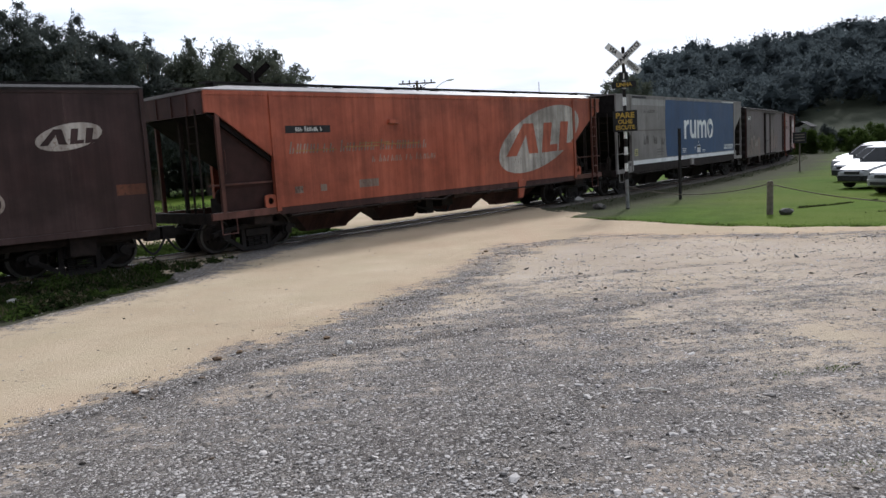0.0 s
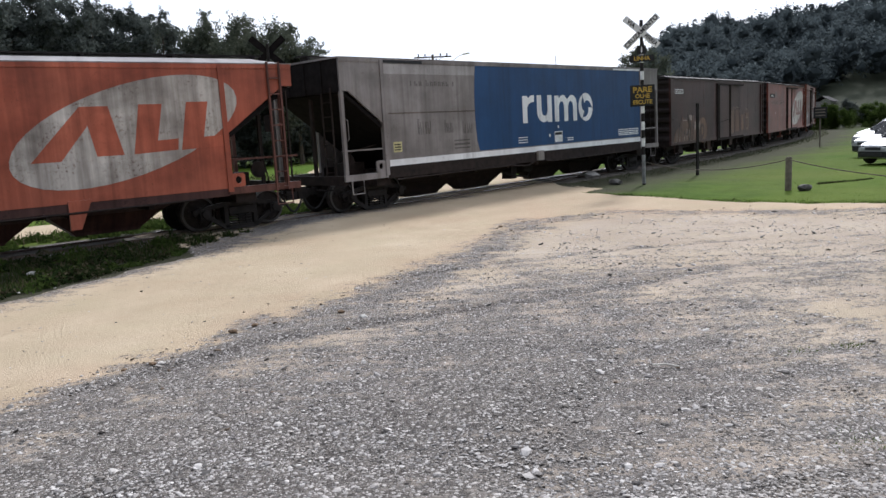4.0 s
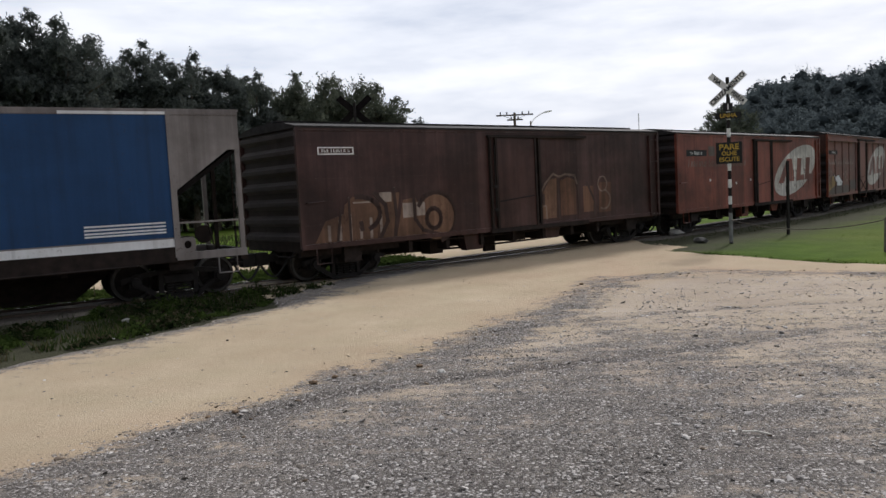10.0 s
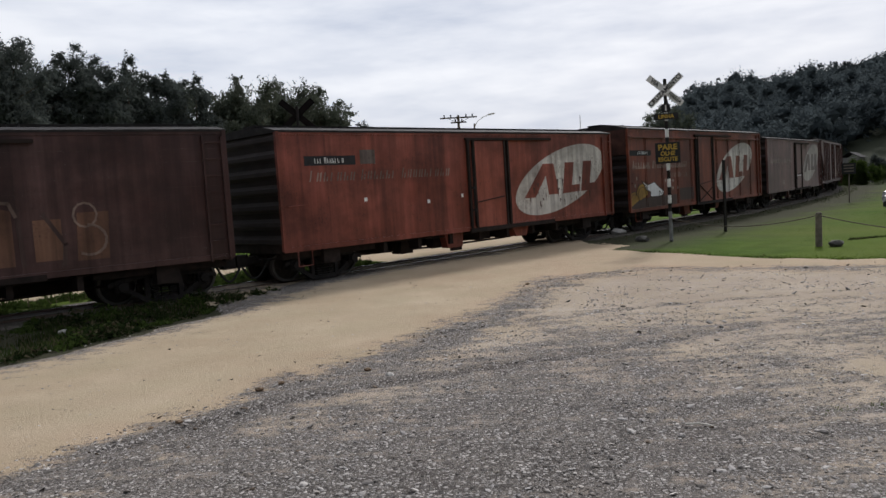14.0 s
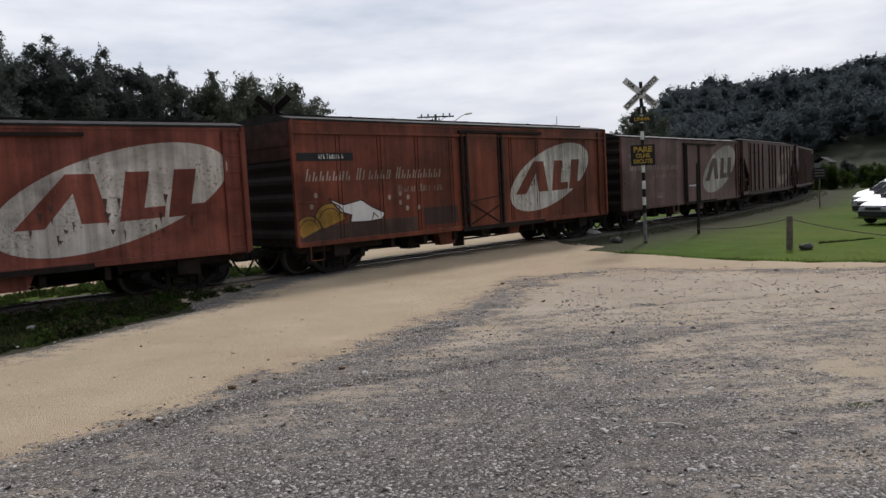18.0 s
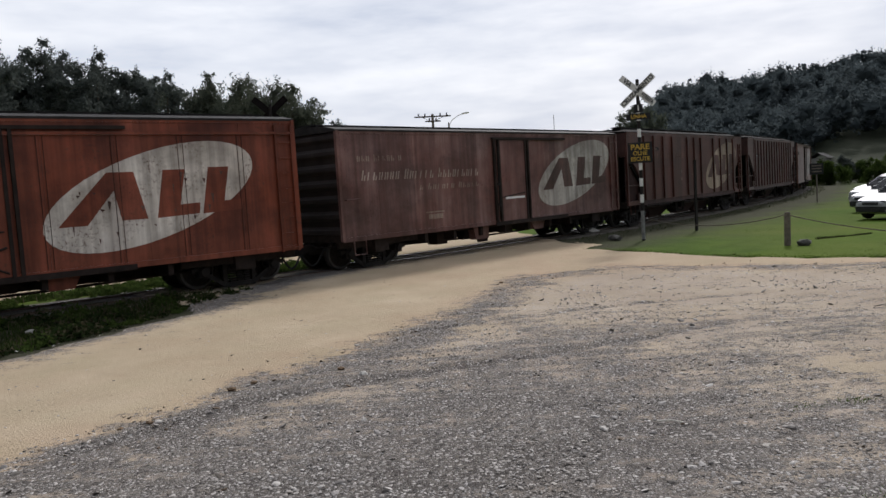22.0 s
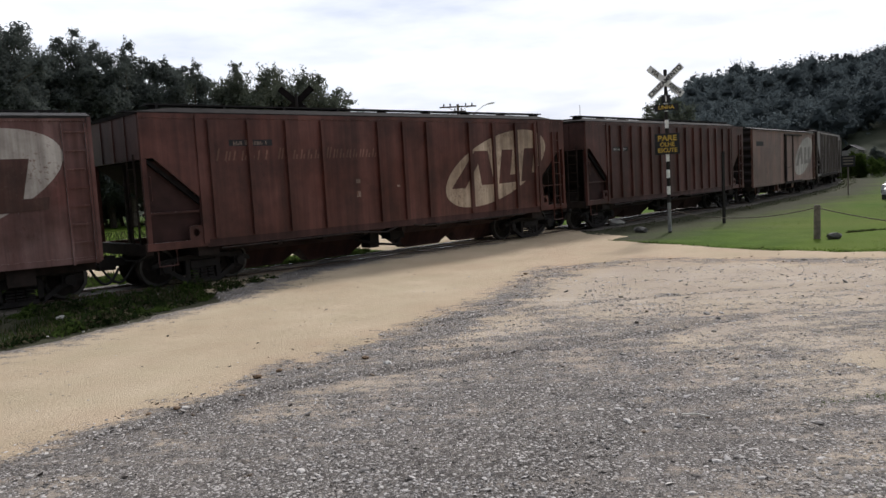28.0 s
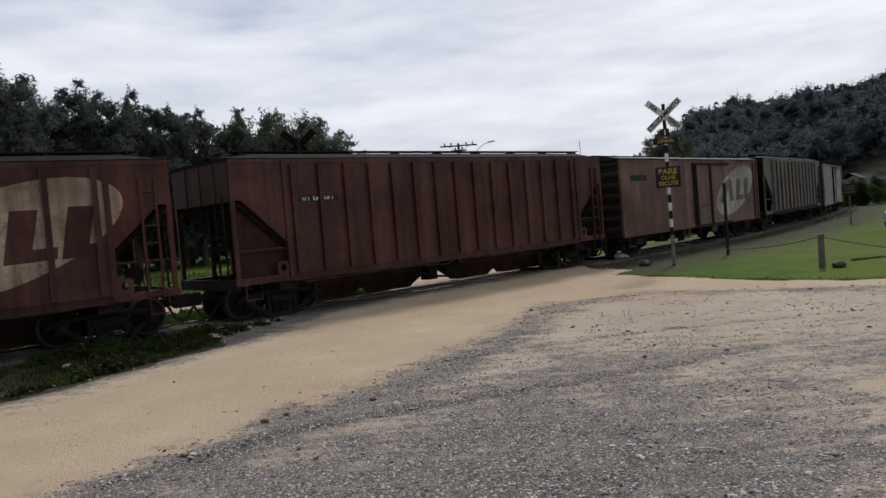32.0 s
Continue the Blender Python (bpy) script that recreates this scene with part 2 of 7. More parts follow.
def leafy(name, dark, light, scale=0.6, dry=None, depth=0.6, thin=0.28):
    m, N, K, b = nodes_of(name, 0.9, 0, 0.0)
    g = N("ShaderNodeNewGeometry")
    v = coords(N, K)
    c = mixed(N, K, g.outputs["Random Per Island"], dark, light)
    if dry:
        c = mixed(N, K, ramp_of(N, K, g.outputs["Random Per Island"], 0.70, 0.74), c, dry)
    c = mixed(N, K, 0.85, c, ramp_of(N, K, noise_tex(N, K, v, scale, 4), 0.3, 0.7, (depth, depth, depth, 1), (1.0, 1.0, 0.97, 1)), "MULTIPLY")
    K(c, b.inputs["Base Color"])
    t = N("ShaderNodeBsdfTranslucent")
    K(c, t.inputs[0])
    mix = N("ShaderNodeMixShader")
    mix.inputs[0].default_value = thin
    out = m.node_tree.nodes["Material Output"]
    K(b.outputs[0], mix.inputs[1]), K(t.outputs[0], mix.inputs[2]), K(mix.outputs[0], out.inputs[0])
    return m


def ground_material(name):
    """Warm trodden soil with grey crushed stone pressed into it; the 'sand' amount on the mesh says how bare it is."""
    m, N, K, b = nodes_of(name, 0.95, 0, 0.05)
    g = N("ShaderNodeNewGeometry")
    at = N("ShaderNodeAttribute")
    at.attribute_name = "sand"
    p = g.outputs["Position"]
    big, mid, fine = noise_tex(N, K, p, 0.45, 5), noise_tex(N, K, p, 2.6, 6, 0.65), noise_tex(N, K, p, 38.0, 5, 0.7)

    def math_node(op, x, y, z=None):
        n = N("ShaderNodeMath")
        n.operation = op
        for i, v in enumerate((x, y, z)):
            if v is None:
                continue
            if isinstance(v, (int, float)):
                n.inputs[i].default_value = v
            else:
                K(v, n.inputs[i])
        return n.outputs[0]

    # how much stone lies here
    drawn = N("ShaderNodeMapping")
    drawn.inputs["Scale"].default_value, drawn.inputs["Rotation"].default_value = (0.9, 4.2, 1.0), (0, 0, -0.12)
    K(p, drawn.inputs[0])
    streak = noise_tex(N, K, drawn.outputs[0], 1.0, 6, 0.62)
    patch = math_node("ADD", math_node("MULTIPLY_ADD", mid, 1.1, -0.55), math_node("MULTIPLY_ADD", streak, 1.5, -0.75))
    patch = math_node("ADD", patch, math_node("MULTIPLY_ADD", noise_tex(N, K, p, 7.5, 4, 0.6), 0.9, -0.45))
    cover = math_node("SUBTRACT", math_node("ADD", 0.90, patch), math_node("MULTIPLY", at.outputs["Fac"], 1.25))
    soil = mixed(N, K, ramp_of(N, K, big, 0.3, 0.7), SAND_A, SAND_B)
    clay = N("ShaderNodeAttribute")
    clay.attribute_name = "clay"
    soil = mixed(N, K, math_node("MULTIPLY", clay.outputs["Fac"], ramp_of(N, K, mid, 0.25, 0.6)), soil, (0.415, 0.285, 0.195))
    soil = mixed(N, K, ramp_of(N, K, noise_tex(N, K, p, 0.8, 4), 0.45, 0.72, hi=(0.6, 0.6, 0.6, 1)), soil, (0.385, 0.325, 0.212))
    worn = N("ShaderNodeAttribute")
    worn.attribute_name = "yard"
    soil = mixed(N, K, math_node("MULTIPLY", worn.outputs["Fac"], 0.75), soil, mixed(N, K, ramp_of(N, K, big, 0.35, 0.65), (0.340, 0.282, 0.238), (0.395, 0.338, 0.290)))
    soil = mixed(N, K, ramp_of(N, K, mid, 0.35, 0.75, hi=(0.7, 0.7, 0.7, 1)), soil, SAND_C)
    grit = mixed(N, K, ramp_of(N, K, fine, 0.35, 0.75), (0.160, 0.143, 0.128), (0.270, 0.243, 0.218))
    c = mixed(N, K, ramp_of(N, K, cover, 0.12, 0.62), soil, grit)
    c = mixed(N, K, ramp_of(N, K, fine, 0.6, 0.82, hi=(0.4, 0.4, 0.4, 1)), c, (0.16, 0.13, 0.105))
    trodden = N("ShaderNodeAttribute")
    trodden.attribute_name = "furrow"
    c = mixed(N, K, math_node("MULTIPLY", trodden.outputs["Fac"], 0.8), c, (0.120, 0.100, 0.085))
    height = fine
    for scale, share in ((58.0, 0.85), (27.0, 0.62)):
        v = N("ShaderNodeTexVoronoi")
        v.inputs["Scale"].default_value = scale
        K(p, v.inputs["Vector"])
        parts = N("ShaderNodeSeparateColor")
        K(v.outputs["Color"], parts.inputs[0])
        picked = math_node("LESS_THAN", parts.outputs[0], math_node("MULTIPLY", cover, share))
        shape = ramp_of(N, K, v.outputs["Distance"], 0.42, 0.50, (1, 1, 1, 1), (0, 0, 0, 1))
        # shade in the gaps round each stone, painted as a dark rim
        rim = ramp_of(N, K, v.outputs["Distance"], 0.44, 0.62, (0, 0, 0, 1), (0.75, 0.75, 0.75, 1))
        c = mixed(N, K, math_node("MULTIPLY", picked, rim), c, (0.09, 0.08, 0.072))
        tone = ramp_of(N, K, parts.outputs[1], 0.0, 1.0, (0.055, 0.050, 0.047, 1), (0.56, 0.525, 0.49, 1))
        here = math_node("MULTIPLY", picked, shape)
        c = mixed(N, K, here, c, tone)
        height = math_node("ADD", height, math_node("MULTIPLY", here, math_node("SUBTRACT", 1.3, v.outputs["Distance"])))
    c = mixed(N, K, 0.6, c, ramp_of(N, K, big, 0.3, 0.7, (0.84, 0.84, 0.86, 1), (1, 1, 1, 1)), "MULTIPLY")
    c = mixed(N, K, math_node("MULTIPLY", ramp_of(N, K, cover, 0.2, 0.8), 0.6), c, ramp_of(N, K, mid, 0.35, 0.62, (0.78, 0.77, 0.76, 1), (1.08, 1.07, 1.05, 1)), "MULTIPLY")
    K(c, b.inputs["Base Color"])
    bumped(N, K, b, height, 0.8, 0.022)
    return m


SAND_A, SAND_B, SAND_C = (0.415, 0.320, 0.212), (0.470, 0.380, 0.272), (0.425, 0.348, 0.240)


def grass_ground(name):
    m, N, K, b = nodes_of(name, 0.95, 0, 0.03)
    p = N("ShaderNodeNewGeometry").outputs["Position"]
    big, mid, fine = noise_tex(N, K, p, 0.12, 5), noise_tex(N, K, p, 1.3, 5), noise_tex(N, K, p, 22.0, 5, 0.7)
    c = mixed(N, K, ramp_of(N, K, mid, 0.3, 0.7), (0.046, 0.088, 0.009), (0.080, 0.132, 0.017))
    c = mixed(N, K, ramp_of(N, K, big, 0.42, 0.7), c, (0.105, 0.130, 0.026))
    c = mixed(N, K, ramp_of(N, K, fine, 0.5, 0.8, hi=(0.6, 0.6, 0.6, 1)), c, (0.03, 0.055, 0.015))
    # rough dull pasture away from the mown lawn
    far = N("ShaderNodeVectorMath")
    far.operation = "LENGTH"
    K(p, far.inputs[0])
    reach = N("ShaderNodeMapRange")
    reach.inputs[1].default_value, reach.inputs[2].default_value = 70, 105
    K(far.outputs["Value"], reach.inputs[0])
    c = mixed(N, K, reach.outputs[0], c, mixed(N, K, ramp_of(N, K, noise_tex(N, K, p, 0.09, 6, 0.65), 0.35, 0.65), (0.034, 0.040, 0.028), (0.056, 0.060, 0.042)))
    # bare trodden earth along the ballast
    at = N("ShaderNodeAttribute")
    at.attribute_name = "bare"
    c = mixed(N, K, at.outputs["Fac"], c, mixed(N, K, ramp_of(N, K, fine, 0.35, 0.7), (0.036, 0.034, 0.026), (0.074, 0.066, 0.050)))
    K(c, b.inputs["Base Color"])
    bumped(N, K, b, fine, 0.6, 0.05)
    return m


MAT_GROUND, MAT_GRASS = ground_material("stone_and_sand"), grass_ground("grass_cover")
MAT_STEEL = plain("dark_steel", (0.017, 0.014, 0.013), 0.75, 0.0, 0.45, 6.0, 0.3)
MAT_ROOF = plain("sooty_roof_sheet", (0.030, 0.027, 0.026), 0.78, 0, 0.4, 4.0, 0.2, 0.15)
MAT_SOOTROOF = plain("black_hopper_roof", (0.020, 0.017, 0.016), 0.9, 0, 0.4, 4.0, 0.3, 0.05)
# near-black steel; on the hopper ends its darkness stands in for shade
MAT_NEARBLACK = plain("black_steel_and_shade", (0.012, 0.010, 0.010), 0.9, 0.0, 0.4, 5.0, 0.2, 0.1)
MAT_UNDER = plain("rusty_underframe", (0.024, 0.016, 0.013), 0.85, 0.0, 0.5, 5.0, 0.3)
# red-brown steel with the shade of the open hopper ends painted in
MAT_SHADE = plain("shaded_red_brown_steel", (0.034, 0.014, 0.012), 0.8, 0.0, 0.4, 3.0, 0.2)
MAT_JOINT = plain("rusty_panel_joint", (0.062, 0.026, 0.019), 0.8, 0.0, 0.5, 3.0, 0.3)
MAT_WHEEL = plain("wheel_steel", (0.030, 0.024, 0.021), 0.75, 0.2, 0.4, 9.0, 0.2)
MAT_TREAD = plain("bright_tread", (0.09, 0.085, 0.08), 0.5, 0.4, 0.2, 9.0, 0.05)
MAT_RAIL = plain("rail_steel", (0.14, 0.10, 0.08), 0.6, 0.3, 0.35, 7.0, 0.2)
MAT_RAILTOP = plain("polished_rail_head", (0.78, 0.77, 0.76), 0.24, 1.0, 0.12, 7.0, 0.03)
MAT_SLEEPER = plain("sleeper_wood", (0.075, 0.06, 0.05), 0.9, 0, 0.4, 12.0, 0.5)
MAT_BALLAST = plain("dirty_ballast", (0.11, 0.095, 0.08), 0.95, 0, 0.5, 25.0, 1.0)
MAT_WOOD = plain("weathered_wood", (0.17, 0.145, 0.12), 0.9, 0, 0.35, 9.0, 0.5)
MAT_BARK = plain("bark", (0.085, 0.07, 0.055), 0.95, 0, 0.4, 5.0, 0.8)
MAT_RUBBER = plain("rubber", (0.02, 0.02, 0.02), 0.8, 0, 0.2, 9.0, 0.1)
MAT_LOGO = worn_paint("worn_white_oval", (0.46, 0.43, 0.39), (0.13, 0.06, 0.04), 0.8, 0.7, pale=(0.58, 0.55, 0.51))
MAT_OVAL = worn_paint("flaking_white_oval", (0.66, 0.63, 0.57), (0.12, 0.06, 0.04), 0.9, 0.5, pale=(0.70, 0.67, 0.63))
MAT_FADED = worn_paint("faded_lettering", (0.30, 0.24, 0.20), (0.15, 0.055, 0.035), 1.5, 0.8)
MAT_BLACK = plain("black_paint", (0.018, 0.018, 0.02), 0.6, 0, 0.3, 6.0, 0.1)
MAT_YELLOW = plain("yellow_paint", (0.50, 0.33, 0.06), 0.6, 0, 0.25, 6.0, 0.1)
MAT_LABEL = plain("pale_yellow_label", (0.55, 0.50, 0.26), 0.6, 0, 0.2, 6.0, 0.1)
MAT_GREYPAINT = plain("dull_grey_paint", (0.24, 0.24, 0.24), 0.7, 0, 0.3, 6.0, 0.2)
MAT_SIGNWHITE = plain("sign_white", (0.80, 0.80, 0.78), 0.6, 0, 0.2, 6.0, 0.1)

# ---------------------------------------------------------------- the line of the track
STEP = 0.25
TRACK_S = np.arange(-190, 130, STEP)


def track_line():
    k = np.interp(TRACK_S, (-75, -55, -30, -12, 5, 20, 35, 50, 95), np.array((0, 0.9, 0.9, 0.85, 0.54, 0.55, 0.51, 0.61, 0.61)) * 0.01)
    th = np.concatenate([[0], np.cumsum((k[1:] + k[:-1]) / 2 * STEP)])
    i0 = int(np.searchsorted(TRACK_S, 0))
    th = th - th[i0] + radians(46.97)
    half = (th[1:] + th[:-1]) / 2
    x = np.concatenate([[0], np.cumsum(np.cos(half) * STEP)])
    y = np.concatenate([[0], np.cumsum(np.sin(half) * STEP)])
    return x - x[i0], y - y[i0] + 24.667, th


TX, TY, TH = track_line()


def on_track(s):
    return np.array((np.interp(s, TRACK_S, TX), np.interp(s, TRACK_S, TY))), float(np.interp(s, TRACK_S, TH))


def track_distance(x, y):
    """Distance to the track's middle line, and the place along it."""
    x, y = np.atleast_1d(x).astype(float), np.atleast_1d(y).astype(float)
    if x.size < 3000:
        q = (x[..., None] - TX) ** 2 + (y[..., None] - TY) ** 2
        i = q.argmin(-1)
        return np.sqrt(q.min(-1)), TRACK_S[i]
    d, s = np.full(x.shape, 1e9), np.zeros(x.shape)
    for i in range(0, len(TX), 2):
        q = (x - TX[i]) ** 2 + (y - TY[i]) ** 2
        near = q < d
        d[near], s[near] = q[near], TRACK_S[i]
    return np.sqrt(d), s


def smooth(a, b, v):
    t = np.clip((v - a) / (b - a), 0, 1)
    return t * t * (3 - 2 * t)


def polyline_side(pts, x, y):
    """Distance to a polyline, positive on its left side."""
    best, sign = np.full(x.shape, 1e9), np.ones(x.shape)
    for (ax, ay), (bx, by) in zip(pts, pts[1:]):
        dx, dy = bx - ax, by - ay
        t = np.clip(((x - ax) * dx + (y - ay) * dy) / (dx * dx + dy * dy), 0, 1)
        q = np.hypot(x - ax - t * dx, y - ay - t * dy)
        c = dx * (y - ay) - dy * (x - ax)
        near = q < best
        best[near], sign[near] = q[near], np.where(c[near] >= 0, 1, -1)
    return best * sign


def wobble(x, y, scale, seed=0.0):
    return np.array([noise.noise(Vector((a * scale, b * scale, seed))) for a, b in zip(x.ravel(), y.ravel())]).reshape(x.shape)


RAIL_TOP = 0.17
VERGE = [(-60, -75), (-30, -26), (-16, -4.5), (-12, 2.6), (-8.4, 8.4), (-7.0, 10.9), (-6.0, 13.0), (-5.2, 15.2), (-4.5, 17.2), (-3.9, 19.2), (-3.7, 21.0)]
LAWN_EDGE = [(2.6, 27.2), (3.03, 26.2), (4.7, 23.1), (6.3, 20.2), (8.27, 18.0), (9.9, 17.05), (14, 16.0), (30, 14.5), (90, 12)]
SAND_EDGE = [(-9.5, -2.5), (-5.6, 3.8), (-3.9, 6.5), (-3.3, 7.2), (-2.6, 8.5), (-1.65, 9.9), (-0.5, 11.9), (0.6, 15.0), (1.6, 17.6), (4.0, 18.2), (8.0, 16.2), (14, 14.6), (60, 12)]
FAR_LEFT = [(-2.3, 23.2), (-4.2, 25.2), (-7.0, 29.0), (-7.6, 34.0), (-9.0, 50.0), (-12, 80), (-16, 120)]
LANE = (4.3, 8.0)
FAR_RIGHT = [(3.6, 27.4), (3.0, 34.0), (2.0, 50.0), (0.5, 80), (0, 120)]


def hill(x, y):
    """The wooded hill behind the meadow, and a low far ridge."""
    bearing = np.degrees(np.arctan2(x, np.maximum(y, 1e-3)))
    far = np.hypot(x, y)
    crest = np.interp(bearing, (2, 9, 12.5, 14.5, 16, 18, 21, 23, 25, 31, 40, 60, 100), (0, 2.0, 8.0, 15.2, 18.4, 19.2, 18.8, 18.8, 19.8, 20.8, 26, 36, 40))
    crest = np.where(y > 0, crest, np.where(x > 0, 40, 0))
    up = smooth(115, 232, far) * crest
    ridge = smooth(240, 520, far) * np.interp(bearing, (-60, -30, -12, -5, 4, 12, 30), (60, 45, 33, 27.0, 22, 20, 40))
    return up + np.maximum(ridge - up, 0) * (y > 0)


def land(x, y):
    d, s = track_distance(x, y)
    bank = 0.10 * (1 - smooth(1.6, 3.6, d))
    return bank + hill(x, y)


def axis_steps(a, b, fine, far, grow=1.18):
    pts = list(np.arange(a, b + fine / 2, fine))
    for sign in (1, -1):
        p, st = (pts[-1] if sign > 0 else pts[0]), fine
        side = []
        while abs(p) < far:
            st *= grow
            p += sign * st
            side.append(p)
        pts = pts + side if sign > 0 else side[::-1] + pts
    return np.array(pts)


def sheet(xs, ys, z, keep=None):
    gx, gy = np.meshgrid(xs, ys)
    verts = np.stack([gx.ravel(), gy.ravel(), z.ravel()], 1)
    nx, ny = len(xs), len(ys)
    j, i = np.meshgrid(np.arange(ny - 1), np.arange(nx - 1), indexing="ij")
    a = (j * nx + i).ravel()
    faces = np.stack([a, a + 1, a + nx + 1, a + nx], 1)
    if keep is not None:
        faces = faces[keep[:-1, :-1].ravel()]
        used = np.unique(faces)
        back = np.full(len(verts), -1)
        back[used] = np.arange(len(used))
        return verts[used], back[faces], used
    return verts, faces, np.arange(len(verts))


def build_ground():
    xs, ys = axis_steps(-16, 30, 0.6, 2600), axis_steps(-4, 60, 0.6, 2600)
    gx, gy = np.meshgrid(xs, ys)
    z = land(gx.ravel(), gy.ravel()).reshape(gx.shape)
    z += 0.03 * wobble(gx, gy, 0.35) * (np.hypot(gx, gy) < 200)
    v, f, _ = sheet(xs, ys, z)
    me = from_arrays("ground", v.tolist(), f.tolist(), MAT_GRASS, True)
    d = track_distance(v[:, 0], v[:, 1])[0]
    at = me.attributes.new("bare", "FLOAT", "POINT")
    bare = np.clip(1.1 - smooth(1.8, 7.0, d + 1.4 * wobble(v[:, 0], v[:, 1], 0.6, 77.0)), 0, 0.9) * (d < 9)
    beyond = v[:, 0] < np.interp(v[:, 1], TY, TX)
    bare = np.where(beyond, np.clip(0.9 - smooth(1.0, 1.9, d), 0, 1), bare)
    verge = (v[:, 0] < 0.5) & (v[:, 1] < 24) & (v[:, 0] > np.interp(v[:, 1], TY, TX))
    at.data.foreach_set("value", np.where(verge, 0.92, bare).astype(np.float32))
    tagged(new("ground", me), "green meadow rising to a wooded hill", "ground", kind="structure")

    # the yard, the sandy road and the crossing, cut from one grid so that they meet
    xs = np.concatenate([np.arange(-80, -14, 1.5), np.arange(-14, 16, 0.16), np.arange(16, 90, 1.5)])
    ys = np.concatenate([np.arange(-80, 2.5, 1.5), np.arange(2.5, 30, 0.16), np.arange(30, 118, 1.2)])
    gx, gy = np.meshgrid(xs, ys)
    x, y = gx.ravel(), gy.ravel()
    d, s = track_distance(x, y)
    jag = 0.32 * wobble(x, y, 0.9, 3.0) + 0.13 * wobble(x, y, 3.7, 5.0)
    near_side = np.maximum(polyline_side(VERGE + [(2.0, 27.0), (30, 60)], x, y), polyline_side([(-20, 75)] + LAWN_EDGE, x, y))
    beyond = np.minimum(-polyline_side(FAR_LEFT, x, y), polyline_side(FAR_RIGHT, x, y))
    beyond = np.where(y > 19, beyond, -5)
    over = (x < np.interp(y, TY, TX)) & (d > 0.75)
    start = np.where(over, -2.6, -10.5)
    crossing = np.where((s > start) & (s < 3.6), np.minimum(s - start, 3.6 - s), -5)
    # a dirt lane runs along the far side of the track
    lane = np.where(over & (s < -2.0) & (s > -60), np.minimum(d - LANE[0], LANE[1] - d), -5)
    crossing = np.where(d < 3.4, crossing, -5)
    inside = np.maximum(np.maximum(np.maximum(-near_side, beyond), crossing), lane) + jag
    base = land(x, y)
    rise = 0.10 * (1 - smooth(1.0, 3.4, d)) * ((s > -7.0) & (s < 3.6))
    z = np.maximum(base, rise) + 0.045 * np.clip(inside / 0.35, -1.6, 1)
    z += 0.014 * wobble(x, y, 1.1, 8.0) + 0.006 * wobble(x, y, 5.0, 9.0)
    low = -polyline_side(SAND_EDGE, x, y)
    low = low + (0.36 * wobble(x, y, 0.7, 41.0) + 0.34 * wobble(x, y, 2.2, 42.0) + 0.16 * wobble(x, y, 5.0, 43.0)) * smooth(2.5, 1.0, np.abs(low))
    sand = np.clip(0.5 - low / 1.3, 0, 1)
    # worn, bare patches in the gravel
    patch = np.zeros_like(x)
    for px, py, r, q, a in ((3.5, 7.35, 0.9, 0.5, 1.0), (4.5, 8.0, 1.5, 0.7, 0.85), (2.2, 9.35, 0.55, 0.4, 0.75), (1.6, 6.95, 0.55, 0.35, 0.55), (5.6, 9.6, 1.8, 0.7, 0.6), (1.2, 11.4, 1.2, 0.8, 0.5), (4.0, 11.6, 1.8, 0.8, 0.55), (4.9, 6.6, 0.9, 0.5, 0.8), (2.6, 5.4, 0.5, 0.3, 0.45)):
        patch = np.maximum(patch, a * np.exp(-(((x - px) / r) ** 2 + ((y - py) / q) ** 2)))
    patch = np.clip(patch * (1 + 1.1 * wobble(x, y, 1.3, 91.0) + 0.7 * wobble(x, y, 3.4, 92.0)), 0, 1)
    sand = np.maximum(sand, 0.82 * patch)
    sand = np.maximum(sand, 0.42 * smooth(12.0, 16.0, y) * (x > 0))
    yard = smooth(0.2, 1.6, low)
    bare = 0.30 + 0.20 * smooth(0.5, 5.5, x + 0.25 * (y - 6)) * smooth(4.2, 7.5, y) + 0.26 * smooth(9, 14.5, y) + 0.35 * smooth(7.5, 11, y) * np.exp(-np.clip(low, 0, 9) / 1.4) - 0.22 * smooth(9.5, 5.5, y) * smooth(2.5, -1.0, x)
    bare = bare + 0.52 * np.exp(-((low - 0.3) / 1.0) ** 2)
    bare = bare + 0.26 * wobble(x * 0.4, y, 0.8, 21.0) + 0.14 * wobble(x * 0.6, y, 2.3, 22.0)
    rut = np.minimum(np.abs(polyline_side([(-3.4, 6.6), (-2.2, 7.95), (-1.2, 8.45), (0.1, 9.0), (1.6, 9.6), (3.6, 10.6)], x, y)), np.abs(polyline_side([(-1.4, 11.0), (0.6, 12.0), (3.0, 12.8), (6.5, 13.2)], x, y)))
    sand = sand * (1 - yard) + yard * np.clip(np.maximum(bare, 0.9 * sand), 0, 0.92)
    sand = sand - 0.42 * np.exp(-(rut / 0.15) ** 2) * (0.6 + wobble(x, y, 1.3, 93.0)) - (1 - yard) * 0.12 * np.abs(wobble(x, y, 0.5, 23.0))
    edge_strip = np.exp(-np.clip(-near_side - 0.25, 0, 9) / 0.6) * (near_side < 0.4) * (y < 21) * np.where(x > 1, 0.15, 1)
    sand = sand - 0.75 * edge_strip
    sand = sand - 0.5 * (1 - smooth(0.8, 2.3, d + 0.3 * jag)) * (s < 4) * (s > -14)
    rut = rut + 0.10 * wobble(x, y, 2.5, 95.0)
    z += 0.022 * np.exp(-((rut - 0.22) / 0.10) ** 2) - 0.026 * np.exp(-(rut / 0.13) ** 2)
    furrow = np.exp(-(rut / 0.13) ** 2) * np.clip(0.75 + 1.2 * wobble(x, y, 0.8, 94.0), 0, 1) * smooth(10.8, 9.6, y)
